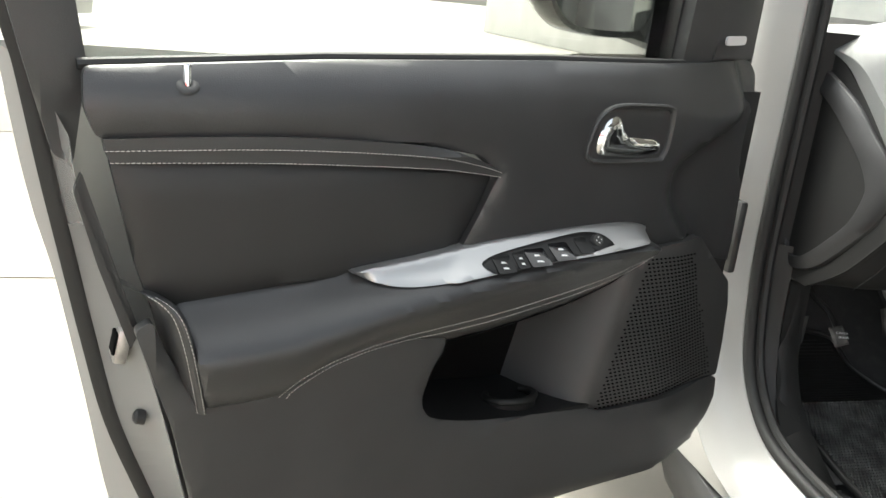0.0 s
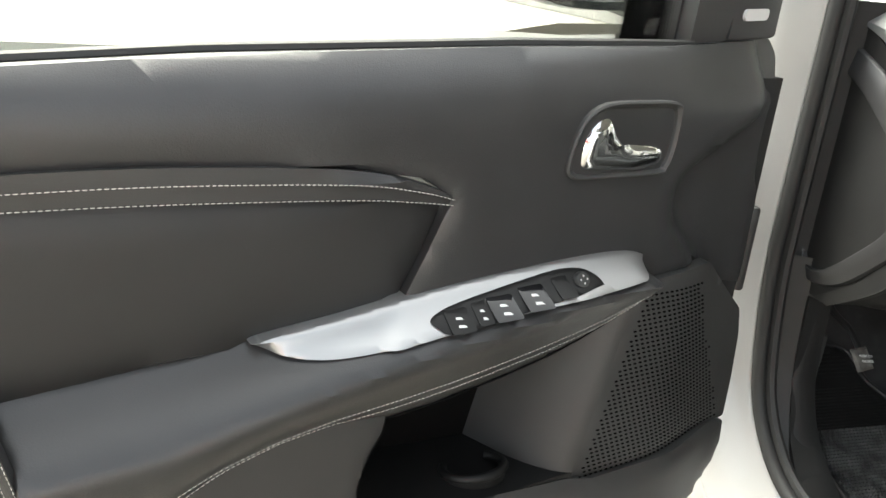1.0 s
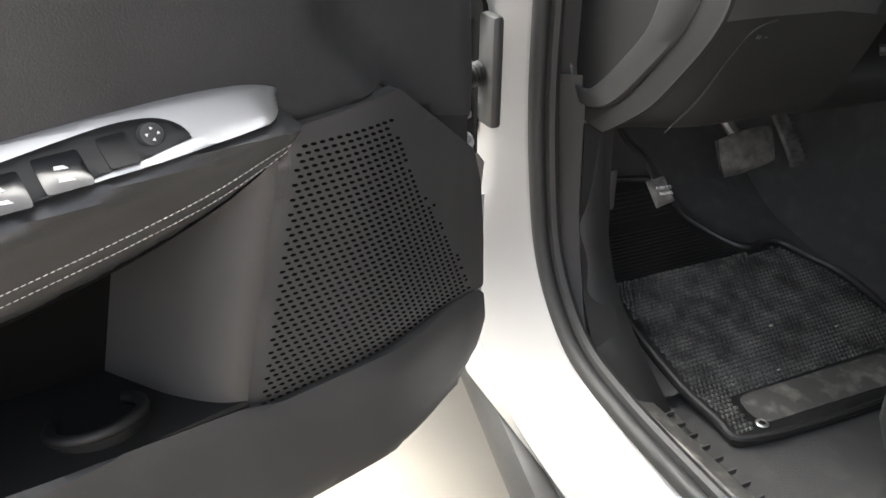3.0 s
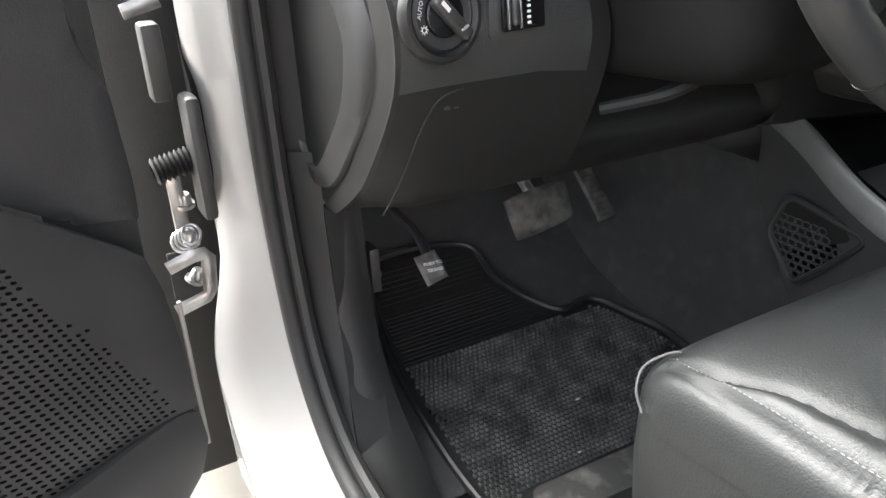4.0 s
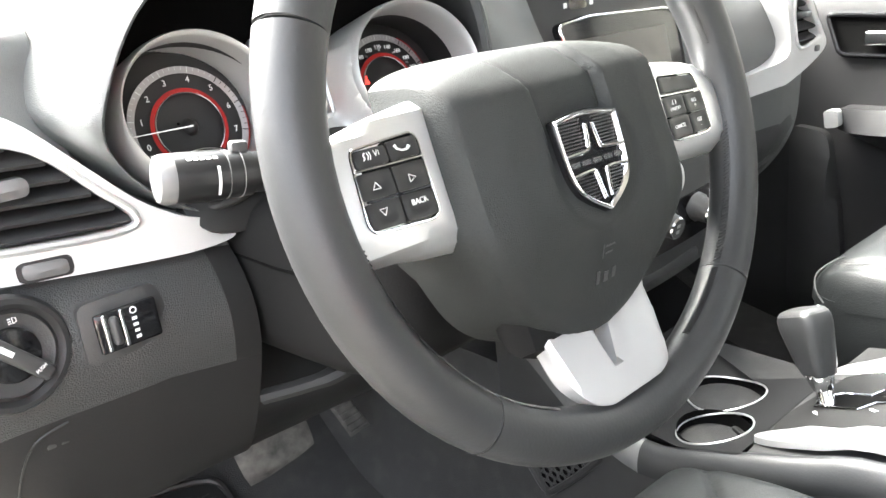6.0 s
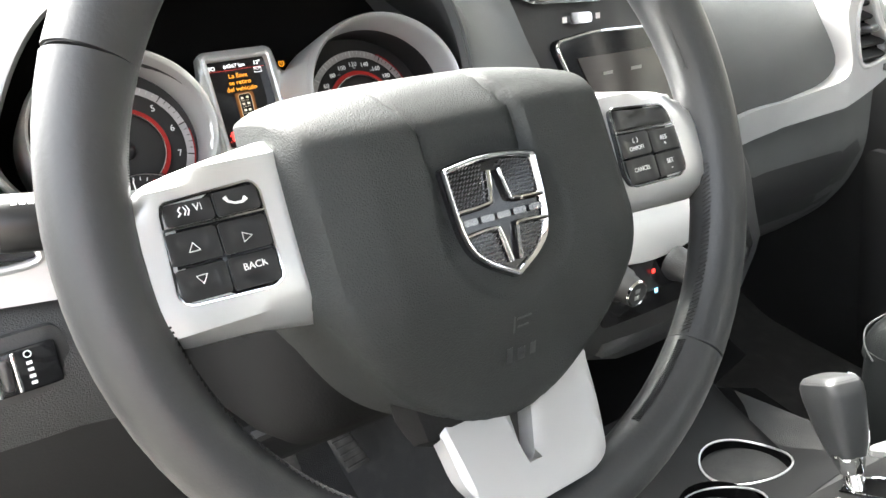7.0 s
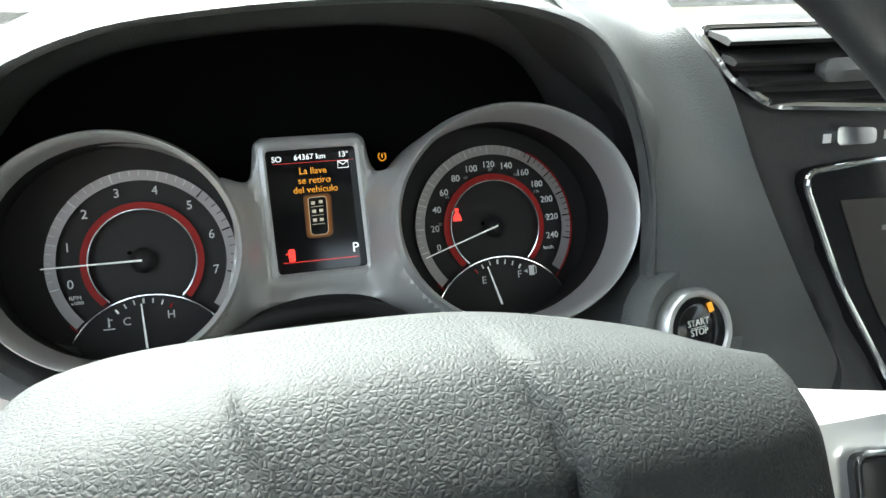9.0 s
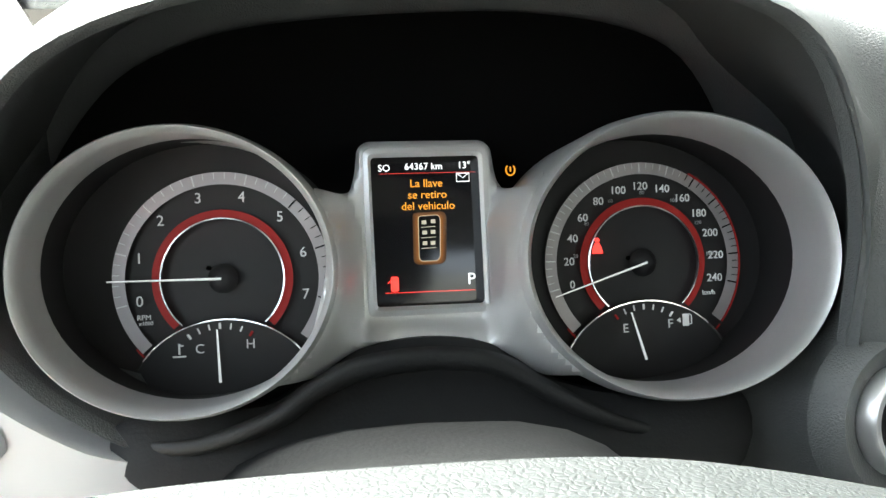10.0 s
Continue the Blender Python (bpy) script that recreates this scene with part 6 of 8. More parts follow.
b10 = button(rp, quad(0.1252, 0.1466, -0.0020, 0.0112, 0.0), "black set button")
mark("SET", 0.1360, 0.0058, 0.0036, b10)
mark("-", 0.1362, 0.0020, 0.0040, b10)

# lower silver spoke in two legs
VS = [(-0.052, -0.055), (0.001, -0.060), (-0.005, -0.091), (-0.0103, -0.1150), (-0.0070, -0.1180), (-0.0034, -0.1155), (0.010, -0.0925), (0.027, -0.062), (0.064, -0.058), (0.055, -0.087), (0.047, -0.108), (0.036, -0.130), (0.0233, -0.1345), (-0.0277, -0.1352), (-0.039, -0.130), (-0.047, -0.117), (-0.0455, -0.09)]
part("lower_spoke", flat(patch(round_poly(VS, [0.003, 0.002, 0.01, 0.002, 0.002, 0.002, 0.01, 0.002, 0.003, 0.01, 0.01, 0.008, 0.008, 0.008, 0.008, 0.01, 0.01], 3), lambda x, y: 0.018 + 0.44 * (y + 0.135), 0.008, 0.016, 0.0035, side=-1)), mat("spoke_silver", (0.40, 0.40, 0.40), 0.45, metal=0.4, vary=0.03), wheel, "satin silver lower spoke", angle=30)
part("spoke_back", rbox(-0.06, 0.05, -0.1, 0.05, -0.075, -0.035, 0.02), COLUMN, wheel, "black spoke backing")
part("hub_boss", moved(lathe([(0.05, -0.06), (0.052, -0.09), (0.048, -0.12), (0.0, -0.12)], 32), Matrix.Translation((-0.01, 0.0, 0))), COLUMN, wheel, "black column boss")

# column shroud, stalk and tilt lever
column = thing("steering_column", "black plastic steering column shroud with lever", "steering column")
secs = []
for y, hw, top, bot in ((-0.222, 0.045, 0.990, 0.87), (-0.212, 0.062, 1.004, 0.84), (-0.19, 0.078, 1.010, 0.822), (-0.15, 0.084, 1.002, 0.814), (-0.10, 0.087, 0.975, 0.81), (-0.04, 0.089, 0.94, 0.805), (0.05, 0.09, 0.92, 0.80)):
    ring, mid = [], 0.90
    for k in range(36):
        a = k * math.tau / 36
        c, d = math.cos(a), math.sin(a)
        ring.append((-0.02 + hw * math.copysign(abs(c) ** (0.7 if d > 0 else 0.35), c), y, mid + (d ** 0.8 * (top - mid) if d > 0 else -abs(d) ** 0.4 * (mid - bot))))
    secs.append(ring)
part("shroud", loft(secs, closed=True, caps=True), COLUMN, column, "black moulded column shroud")
part("shroud_seam", tube([(-0.0965, -0.19, 0.905), (-0.1045, -0.15, 0.902), (-0.1075, -0.1, 0.90), (-0.109, -0.04, 0.90)], 0.0012, 6), MATT, column)
part("tilt_lever", tube(curve_pts([Vector(p) for p in ((-0.12, -0.07, 0.785), (-0.08, -0.11, 0.80), (-0.045, -0.128, 0.818), (-0.022, -0.131, 0.828))], 5, False), [0.006] * 5 + [0.007] * 5 + [0.008] * 6, 8, sx=1.4), KNEE, column, "black tilt lever")
A, B = Vector((-0.219, -0.206, 1.0085)), Vector((-0.075, -0.225, 0.990))
d = (B - A).normalized()
side = d.cross(Vector((0, 0, 1))).normalized()
upv = side.cross(d)
ST = Matrix(((side.x, upv.x, -d.x, A.x), (side.y, upv.y, -d.y, A.y), (side.z, upv.z, -d.z, A.z), (0, 0, 0, 1)))
stalk = part("light_stalk", moved(lathe([(0.0, 0.001), (0.012, 0.0), (0.0135, -0.003), (0.0135, -0.008)], 28), ST), STALK_GREY, column, "indicator stalk with grey end cap")
part("stalk_grip", moved(lathe([(0.0135, -0.008), (0.0138, -0.012), (0.0138, -0.034), (0.013, -0.036)], 28), ST), STALK_BLACK, stalk, "satin black twist grip")
part("stalk_ring", moved(lathe([(0.013, -0.036), (0.0128, -0.05), (0.0115, -0.052), (0.0115, -0.07), (0.010, -0.072), (0.008, -0.17)], 28), ST), STALK_BLACK, stalk, "satin black stalk")
for z in (-0.036, -0.044):
    part("stalk_groove", moved(lathe([(0.0125, z), (0.0135, z - 0.0001), (0.0135, z - 0.0004), (0.0125, z - 0.0005)], 28), ST), STALK_GREY, stalk, "fine grey stalk ring")
part("stalk_mark", moved(lathe([(0.01400, -0.0290), (0.01400, -0.0306)], 20, a0=radians(-40), a1=radians(30)), ST), WHITE_INK, stalk, "white stalk marking")
for k in range(5):
    part("stalk_mark", moved(rbox(-0.0009, 0.0009, 0.0138, 0.0141, -0.0165 - 0.0035 * k, -0.0142 - 0.0035 * k, 0), ST @ pose(0, 0, 0, 0, 0, -38)), WHITE_INK, stalk)
part("stalk_tab", moved(rbox(-0.004, 0.004, 0.010, 0.018, -0.05, -0.040, 0.002), ST), PLASTIC, stalk)

# ---- instrument cluster: u right, v up its face, off towards the driver ----
FLIP = Matrix(((1, 0, 0, 0), (0, 0, 1, 0), (0, -1, 0, 0), (0, 0, 0, 1)))
CLUSTER_M = Matrix.Translation((0, 0, 1.0)) @ pose(0, 0, 0, 90 - 17, 0, 0)
cluster = thing("instrument_cluster", "lit instrument cluster with two silver-ringed dials", "instrument cluster", m=CLUSTER_M)


def deep(x, v, off):
    """A point of the front plane carried back along the line of sight from the driver's side."""
    k = 1 - off / 0.36
    return (-0.044 + (x + 0.044) * k, 0.005 + (v - 0.005) * k, off)


F = -0.012
RED_BAND = mat("red_dial_band", (0.16, 0.010, 0.010), 0.5, spec=0.2, emit=(0.9, 0.05, 0.04), power=0.007)
BAND = mat("silver_dial_band", (0.34, 0.32, 0.32), 0.4, metal=0.5, vary=0.08)
# black lifted a little to paint the haze of an unmodelled clear cover
DIAL = mat("dial_black_hazed", (0.022, 0.021, 0.021), 0.5, spec=0.25, vary=0.2)
NUM = mat("dial_white", (0.5, 0.5, 0.5), 0.5, emit=(1, 1, 1), power=0.014)
NEEDLE = mat("needle_white", (0.8, 0.8, 0.8), 0.4, emit=(1, 1, 1), power=0.03)

part("back_plate", moved(patch([(p[0], p[1] - 1.0) for p in ac] + [(0.2, -0.10), (-0.2, -0.10)], 0.022, 0, 0.004, side=-1), pose(0, 0, 0, -90, 0, 0)), MATT, cluster, "matt black backing")


def disc(c, r0, r1, off, a0=0.0, a1=360.0, seg=64):
    bm = bmesh.new()
    rows = []
    for k in range(seg + 1):
        a = radians(a0 + (a1 - a0) * k / seg)
        rows.append([bm.verts.new((c[0] + r * math.cos(a), c[1] + r * math.sin(a), off)) for r in (r0, r1)])
    for p, q in zip(rows, rows[1:]):
        if r0 > 0:
            bm.faces.new((p[0], p[1], q[1], q[0]))
        else:
            bm.faces.new((p[0], p[1], q[1]))
    return bm


def dial(lip, floor, pivot, name):
    """A dial at the bottom of its own deep silver ring; lip and floor: the ring's mouth and the edge of its black mask."""
    rows = []
    for k, off in ((1.03, -0.02), (1.03, 0.036), (1.015, 0.046), (1.0, 0.0505), (0.985, 0.0520), (0.968, 0.0508), (0.955, 0.0480), (0.948, 0.0470)):
        rows.append([(lip[0] + lip[2] * k * math.cos(a), lip[1] + lip[3] * k * math.sin(a), off) for a in [j * math.tau / 96 for j in range(96)]])
    for k, off in ((0.4, 0.040), (0.75, 0.030), (1.0, 0.020)):
        rows.append([tuple(Vector(p).lerp(Vector((floor[0] + floor[2] * math.cos(a), floor[1] + floor[3] * math.sin(a), 0.0)), k).to_2d()) + (off,) for p, a in zip(rows[7], [j * math.tau / 96 for j in range(96)])])
    ring = part("dial_ring", loft(rows, closed=True), RING, cluster, name)
    c = deep(*pivot, F)
    mask = [[(floor[0] + floor[2] * k * math.cos(a), floor[1] + floor[3] * k * math.sin(a), off) for a in [j * math.tau / 64 for j in range(64)]] for k, off in ((1.0, 0.0198), (1.06, -0.008), (1.05, -0.0165), (0.02, -0.0165))]
    part("dial_face", loft(mask, closed=True), DIAL, ring, "black dial face, cover haze put into its colour")
    return ring, c


TACH_LIP, SPEED_LIP = (-0.1110, 0.0040, 0.0631, 0.0583), SPEED_MOUTH
tach, tc = dial(TACH_LIP, (-0.1085, 0.0050, 0.0630, 0.0560), (-0.0995, 0.0), "deep silver ring round the rev counter")
speed, sc2 = dial(SPEED_LIP, (0.0982, 0.0023, 0.0673, 0.0570), (0.0994, 0.0), "deep silver ring round the speedometer")
for ring, c, lim in ((tach, tc, (-38, 222)), (speed, sc2, (-38, 222))):
    r = 0.0513
    part("dial_band", disc(c, 0.0445, r - 0.001, F, *lim), BAND, ring, "silver scale band")
    part("dial_edge", disc(c, r - 0.001, r, F + 0.0002, -38, 60 if ring is speed else 10), RED_BAND, ring, "thin red edge line")
    part("dial_edge", disc(c, r - 0.0008, r, F + 0.0002, -142, -40), RED_BAND, ring, "thin red edge line")
    part("red_ring", disc(c, 0.0288, 0.0325, F, -45, 225), RED_BAND, ring, "dark red inner ring")
    part("chrome_ring", tube([(c[0] + 0.0284 * math.cos(radians(a)), c[1] + 0.0284 * math.sin(radians(a)), F + 0.001) for a in range(-48, 229, 6)], 0.0007, 6), CHROME, ring, "thin chrome inner ring")
    sub = [(c[0] + 0.0455 * math.cos(radians(a)), c[1] - 0.062 + 0.043 * math.sin(radians(a))) for a in range(150, 29, -6)]
    part("sub_dial", moved(patch(sub + [(c[0] + 0.03, c[1] - 0.058), (c[0] - 0.03, c[1] - 0.058)], -F - 0.0015, 0, 0.002, side=-1), FLIP), DIAL, ring, "black sub dial")
    part("sub_rim", tube([(a, b, F + 0.002) for a, b in sub], 0.0006, 6), CHROME, ring, "thin chrome arc")


def polar(c, r, deg, off):
    return Vector((c[0] + r * math.cos(radians(deg)), c[1] + r * math.sin(radians(deg)), off))


for k in range(8):
    lettering("numeral", str(k), 0.0070, NUM, tach, Matrix.Translation(polar(tc, 0.0392, 194 - 29.6 * k, F + 0.0006)), "white numeral")
for k in range(36):
    a = 194 - 29.6 * k / 5
    w = 0.0007 if k % 5 == 0 else 0.0004
    part("tick", tube([polar(tc, 0.0452 if k % 5 == 0 else 0.047, a, F + 0.0006), polar(tc, 0.0500, a, F + 0.0006)], w / 2, 4), MATT if k > 24 else NUM, tach)
lettering("lettering", "RPM", 0.0034, NUM, tach, Matrix.Translation(polar(tc, 0.040, 205, F + 0.0006)))
lettering("lettering", "x1000", 0.0026, NUM, tach, Matrix.Translation(polar(tc, 0.0405, 209, F + 0.0006)))
for k in range(13):
    lettering("numeral", str(20 * k), 0.0055, NUM, speed, Matrix.Translation(polar(sc2, 0.0382, 195 - 17.4 * k, F + 0.0006)), "white numeral", bold=0.002)
for k in range(7):
    lettering("numeral", str(20 * (k + 1)), 0.0026, mat("dim_numeral", (0.3, 0.3, 0.3), 0.5), speed, Matrix.Translation(polar(sc2, 0.0350, 173 - 28 * k, F + 0.0006)), "small grey numeral")
for k in range(49):
    a = 195 - 17.4 * k / 4
    part("tick", tube([polar(sc2, 0.0452 if k % 4 == 0 else 0.047, a, F + 0.0006), polar(sc2, 0.0500, a, F + 0.0006)], 0.00035 if k % 4 == 0 else 0.0002, 4), MATT if k > 30 else NUM, speed)
lettering("lettering", "km/h", 0.0034, NUM, speed, Matrix.Translation(polar(sc2, 0.0375, -26, F + 0.0006)))
for c, ring, a, L in ((tc, tach, 179.5, 0.051), (sc2, speed, 198, 0.0495)):
    part("needle", loft([[polar(c, 0.0, a, F + 0.006) + Vector((0, d, h)) for d, h in ((-0.0006, 0), (0.0006, 0), (0, 0.0008))], [polar(c, L, a, F + 0.006) + Vector((0, d, h)) for d, h in ((-0.0003, 0), (0.0003, 0), (0, 0.0004))]], closed=True, caps=True), NEEDLE, ring, "thin white needle")
    part("needle_hub", moved(lathe([(0.0, 0.005), (0.003, 0.0045), (0.006, 0.002), (0.007, 0.0)], 24), Matrix.Translation((c[0], c[1], F))), DIAL, ring, "black needle hub")
for ring, c, a1, a2, deg in ((tach, tc, "C", "H", 92), (speed, sc2, "E", "F", 106)):
    piv = (c[0] - 0.002, c[1] - 0.048)
    lettering("lettering", a1, 0.0062, NUM, ring, Matrix.Translation((c[0] - 0.0112, c[1] - 0.0325, F + 0.0026)), "white letter")
    lettering("lettering", a2, 0.0062, NUM, ring, Matrix.Translation((c[0] + 0.0120, c[1] - 0.0312, F + 0.0026)), "white letter")
    part("needle", tube([(piv[0], piv[1], F + 0.005), (piv[0] + 0.0245 * math.cos(radians(deg)), piv[1] + 0.0245 * math.sin(radians(deg)), F + 0.005)], [0.0007, 0.0004], 5), NEEDLE, ring, "thin white needle")
    for k in range(7):
        d = radians(125 - 11.5 * k)
        part("tick", tube([(piv[0] + 0.0005 + 0.0235 * math.cos(d), piv[1] + 0.0235 * math.sin(d) + 0.0012, F + 0.003), (piv[0] + 0.0005 + 0.0262 * math.cos(d), piv[1] + 0.0262 * math.sin(d) + 0.0012, F + 0.003)], 0.0006 if k in (0, 3, 6) else 0.0004, 4), (RED_BAND if (k == 6 and ring is tach) or (k == 0 and ring is speed) else NUM), ring)
# fuel pump and thermometer symbols
q = (sc2[0] + 0.0205, sc2[1] - 0.0295)
part("symbol", moved(patch([(-0.0052, 0.0), (-0.0032, -0.0012), (-0.0032, 0.0012)], 0, 0, 0.0003, side=-1), Matrix.Translation((q[0], q[1], F + 0.0027)) @ FLIP), NUM, speed)
part("symbol", join(rbox(q[0] - 0.002, q[0] + 0.0012, q[1] - 0.003, q[1] + 0.003, F + 0.0024, F + 0.0028, 0), tube([(q[0] + 0.0012, q[1] - 0.002, F + 0.0026), (q[0] + 0.0026, q[1] - 0.002, F + 0.0026), (q[0] + 0.0026, q[1] + 0.002, F + 0.0026), (q[0] + 0.0014, q[1] + 0.003, F + 0.0026)], 0.0003, 4)), NUM, speed, "white fuel pump symbol")
q = (tc[0] - 0.0205, tc[1] - 0.0325)
part("symbol", join(tube([(q[0], q[1] - 0.002, F + 0.0026), (q[0], q[1] + 0.003, F + 0.0026)], 0.0005, 5), tube([(q[0] - 0.003, q[1] - 0.003, F + 0.0026), (q[0] + 0.003, q[1] - 0.003, F + 0.0026)], 0.0004, 5), tube([(q[0], q[1] + 0.002, F + 0.0026), (q[0] + 0.002, q[1] + 0.002, F + 0.0026)], 0.0003, 4)), NUM, tach, "white temperature symbol")
# belt warning and tyre warning
q = deep(0.0765, 0.0085, F)
part("warning_lamp", join(moved(lathe([(0.0, 0.0004), (0.0012, 0.0004), (0.0012, 0.0)], 12), Matrix.Translation((q[0], q[1] + 0.0032, F + 0.001))), moved(patch([(-0.0028, -0.0035), (0.0028, -0.0035), (0.0022, -0.0005), (0.001, 0.0018), (-0.001, 0.0018), (-0.0022, -0.0005)], 0, 0, 0.0004, side=-1), Matrix.Translation((q[0], q[1], F + 0.001)) @ Matrix(((1, 0, 0, 0), (0, 0, 1, 0), (0, -1, 0, 0), (0, 0, 0, 1))))), RED_LIT, speed, "red lit belt warning lamp")
q = (0.0375, 0.0475)
part("warning_lamp", join(tube([(q[0] + 0.0022 * math.cos(radians(a)), q[1] + 0.0026 * math.sin(radians(a)), -0.0085) for a in range(-230, 51, 20)], 0.0004, 5), tube([(q[0], q[1] - 0.0008, -0.0085), (q[0], q[1] + 0.0016, -0.0085)], 0.0004, 5)), ORANGE_LIT, cluster, "orange lit tyre warning lamp")

# display in its silver frame, which runs down into the bridge between the dials
FO = [(-0.0350, 0.0572), (0.0228, 0.0572), (0.0240, -0.0200), (-0.0345, -0.0205)]
FI = [(-0.0312, 0.0524), (0.0186, 0.0526), (0.0193, -0.0156), (-0.0303, -0.0160)]
fo, fi = round_poly(FO, 0.004, 5), round_poly(FI, 0.0025, 5)
fl = round_poly([(-0.0318, 0.0540), (0.0206, 0.0542), (0.0214, -0.0164), (-0.0308, -0.0168)], 0.0025, 5)


def h_bridge(u, v):
    """The bridge rises from the display to the lips of the dials."""
    st = math.hypot((u - TACH_LIP[0]) / TACH_LIP[2], (v - TACH_LIP[1]) / TACH_LIP[3])
    ss = math.hypot((u - SPEED_LIP[0]) / SPEED_LIP[2], (v - SPEED_LIP[1]) / SPEED_LIP[3])
    w = 0.22 + 0.16 * smooth((-0.008 - v) / 0.03)
    rise = max(smooth((1.0 + w - st) / w), smooth((1.0 + 0.8 * w - ss) / (0.8 * w)))
    return 0.010 + 0.036 * rise + 0.012 * smooth((-0.018 - v) / 0.02) * (1 - rise)


BR = [(-0.0560, 0.0365), (-0.0457, 0.0362), (-0.0411, 0.0369), (-0.0388, 0.0440), (-0.0372, 0.0570), (-0.0330, 0.0601), (0.0205, 0.0599), (0.0247, 0.0565), (0.0264, 0.0432), (0.0290, 0.0366), (0.0345, 0.0360), (0.0420, 0.0420), (0.0380, 0.030), (0.0320, 0.004),
      (0.036, -0.025), (0.0560, -0.0460), (0.0402, -0.0476), (0.0279, -0.0382), (0.0106, -0.0318), (-0.0066, -0.0299), (-0.0238, -0.0300), (-0.0432, -0.0336), (-0.0578, -0.0425), (-0.0740, -0.0440), (-0.0600, -0.030), (-0.0510, 0.004), (-0.0530, 0.025)]
bm = patch(round_poly(BR, [0.001, 0.004, 0.004, 0.004, 0.004, 0.004, 0.004, 0.004, 0.004, 0.004, 0.004, 0.001, 0.01, 0.01, 0.01, 0.002, 0.004, 0.008, 0.008, 0.008, 0.008, 0.008, 0.004, 0.002, 0.01, 0.01, 0.01], 4), lambda a, b: -h_bridge(a, b), 0.0028, 0.010, 0.0022, side=-1)
bmesh.ops.delete(bm, geom=[f for f in bm.faces if -0.0325 < f.calc_center_median().x < 0.0205 and -0.0175 < f.calc_center_median().z < 0.0540], context="FACES")
part("bridge", moved(bm, FLIP), RING, cluster, "satin silver bridge round the display")
rows = [[(p[0], p[1], off) for p in o] for o, off in ((fo, 0.0085), ([p * 0.985 + Vector((-0.006, 0.0185)) * 0.015 for p in fo], 0.0112), ([p * 0.35 + q * 0.65 for p, q in zip(fo, fi)], 0.0118), (fi, 0.0105), ([p * 0.5 + q * 0.5 for p, q in zip(fi, fl)], 0.005), (fl, -0.003))]
part("display_frame", loft(rows, closed=True), RING, cluster, "satin silver display frame")
lcd = part("display", moved(patch([(p[0], p[1]) for p in fl], 0.0015, 0, 0.002, side=-1), FLIP), SCREEN, cluster, "dark lit colour display")
Z = -0.0012
for text, size, m, x, v in (("SO", 0.0046, WHITE_LIT, -0.0245, 0.0487), ("64367 km", 0.0045, WHITE_LIT, -0.0058, 0.0492), ("13\u00b0", 0.0045, WHITE_LIT, 0.0135, 0.0494),
                            ("La llave", 0.0053, ORANGE_LIT, -0.0048, 0.0412), ("se retiro", 0.0053, ORANGE_LIT, -0.0044, 0.0358), ("del vehiculo", 0.0053, ORANGE_LIT, -0.0042, 0.0305), ("P", 0.0078, WHITE_LIT, 0.0152, -0.0048)):
    lettering("lettering", text, size, m, lcd, Matrix.Translation((x, v, Z)), "lit lettering", bold=0.001)
part("red_line", moved(rbox(-0.026, 0.0165, -0.0001, 0.0001, -0.00015, 0.0001, 0), Matrix.Translation((0, -0.0099, Z))), RED_LIT, lcd, "thin red lit line")
part("red_line", moved(rbox(-0.027, 0.019, -0.0001, 0.0001, -0.00015, 0.0001, 0), Matrix.Translation((0, 0.0462, Z))), mat("dim_red", (0.2, 0.02, 0.02), 0.4, emit=(1, 0.05, 0.04), power=0.06), lcd, "dim red line")
part("door_lamp", moved(rbox(-0.0018, 0.0018, -0.0035, 0.0035, -0.0002, 0.0002, 0.0008), Matrix.Translation((-0.0213, -0.0058, Z))), RED_LIT, lcd, "red lit open door symbol")
part("door_lamp", moved(rbox(-0.0016, 0.0, -0.0003, 0.0003, -0.0002, 0.0002, 0), Matrix.Translation((-0.0232, -0.0045, Z)) @ pose(0, 0, 0, 0, 0, 30)), RED_LIT, lcd)
part("envelope", tube([(0.0098, 0.0418, Z), (0.0158, 0.0418, Z), (0.0158, 0.0457, Z), (0.0098, 0.0457, Z)], 0.00022, 4, True), WHITE_LIT, lcd, "white lit envelope symbol")
part("envelope", tube([(0.0098, 0.0457, Z), (0.0128, 0.0436, Z), (0.0158, 0.0457, Z)], 0.0002, 4), WHITE_LIT, lcd)
ko = round_poly([(-0.0092, 0.0258), (0.0002, 0.0262), (0.0012, 0.0242), (0.0006, 0.0062), (-0.0008, 0.0045), (-0.0082, 0.0045), (-0.0094, 0.006)], 0.0014, 3)
for k, (sx, sz, power) in enumerate(((1.55, 1.16, 0.004), (1.40, 1.11, 0.009), (1.26, 1.07, 0.016), (1.12, 1.03, 0.024))):
    part("key_glow", moved(patch([(-0.0045 + (p[0] + 0.0045) * sx, 0.0152 + (p[1] - 0.0152) * sz) for p in ko], -Z - 0.0001 * k, 0, 0.0002, side=-1), FLIP), mat("orange_halo", (0.02, 0.01, 0.004), 0.5, emit=(1.0, 0.33, 0.03), power=power), lcd, "orange lit halo")
part("key_symbol", moved(patch([(p[0], p[1]) for p in ko], -Z - 0.0004, 0, 0.0003, side=-1), Matrix(((1, 0, 0, 0), (0, 0, 1, 0), (0, -1, 0, 0), (0, 0, 0, 1)))), SCREEN, lcd, "picture of a dark key fob")
KEY_LINE = mat("key_line_lit", (0.2, 0.2, 0.2), 0.5, emit=(1, 0.85, 0.6), power=0.035)
part("key_line", tube([(p[0], p[1], Z + 0.0005) for p in ko], 0.00018, 4, True), KEY_LINE, lcd)
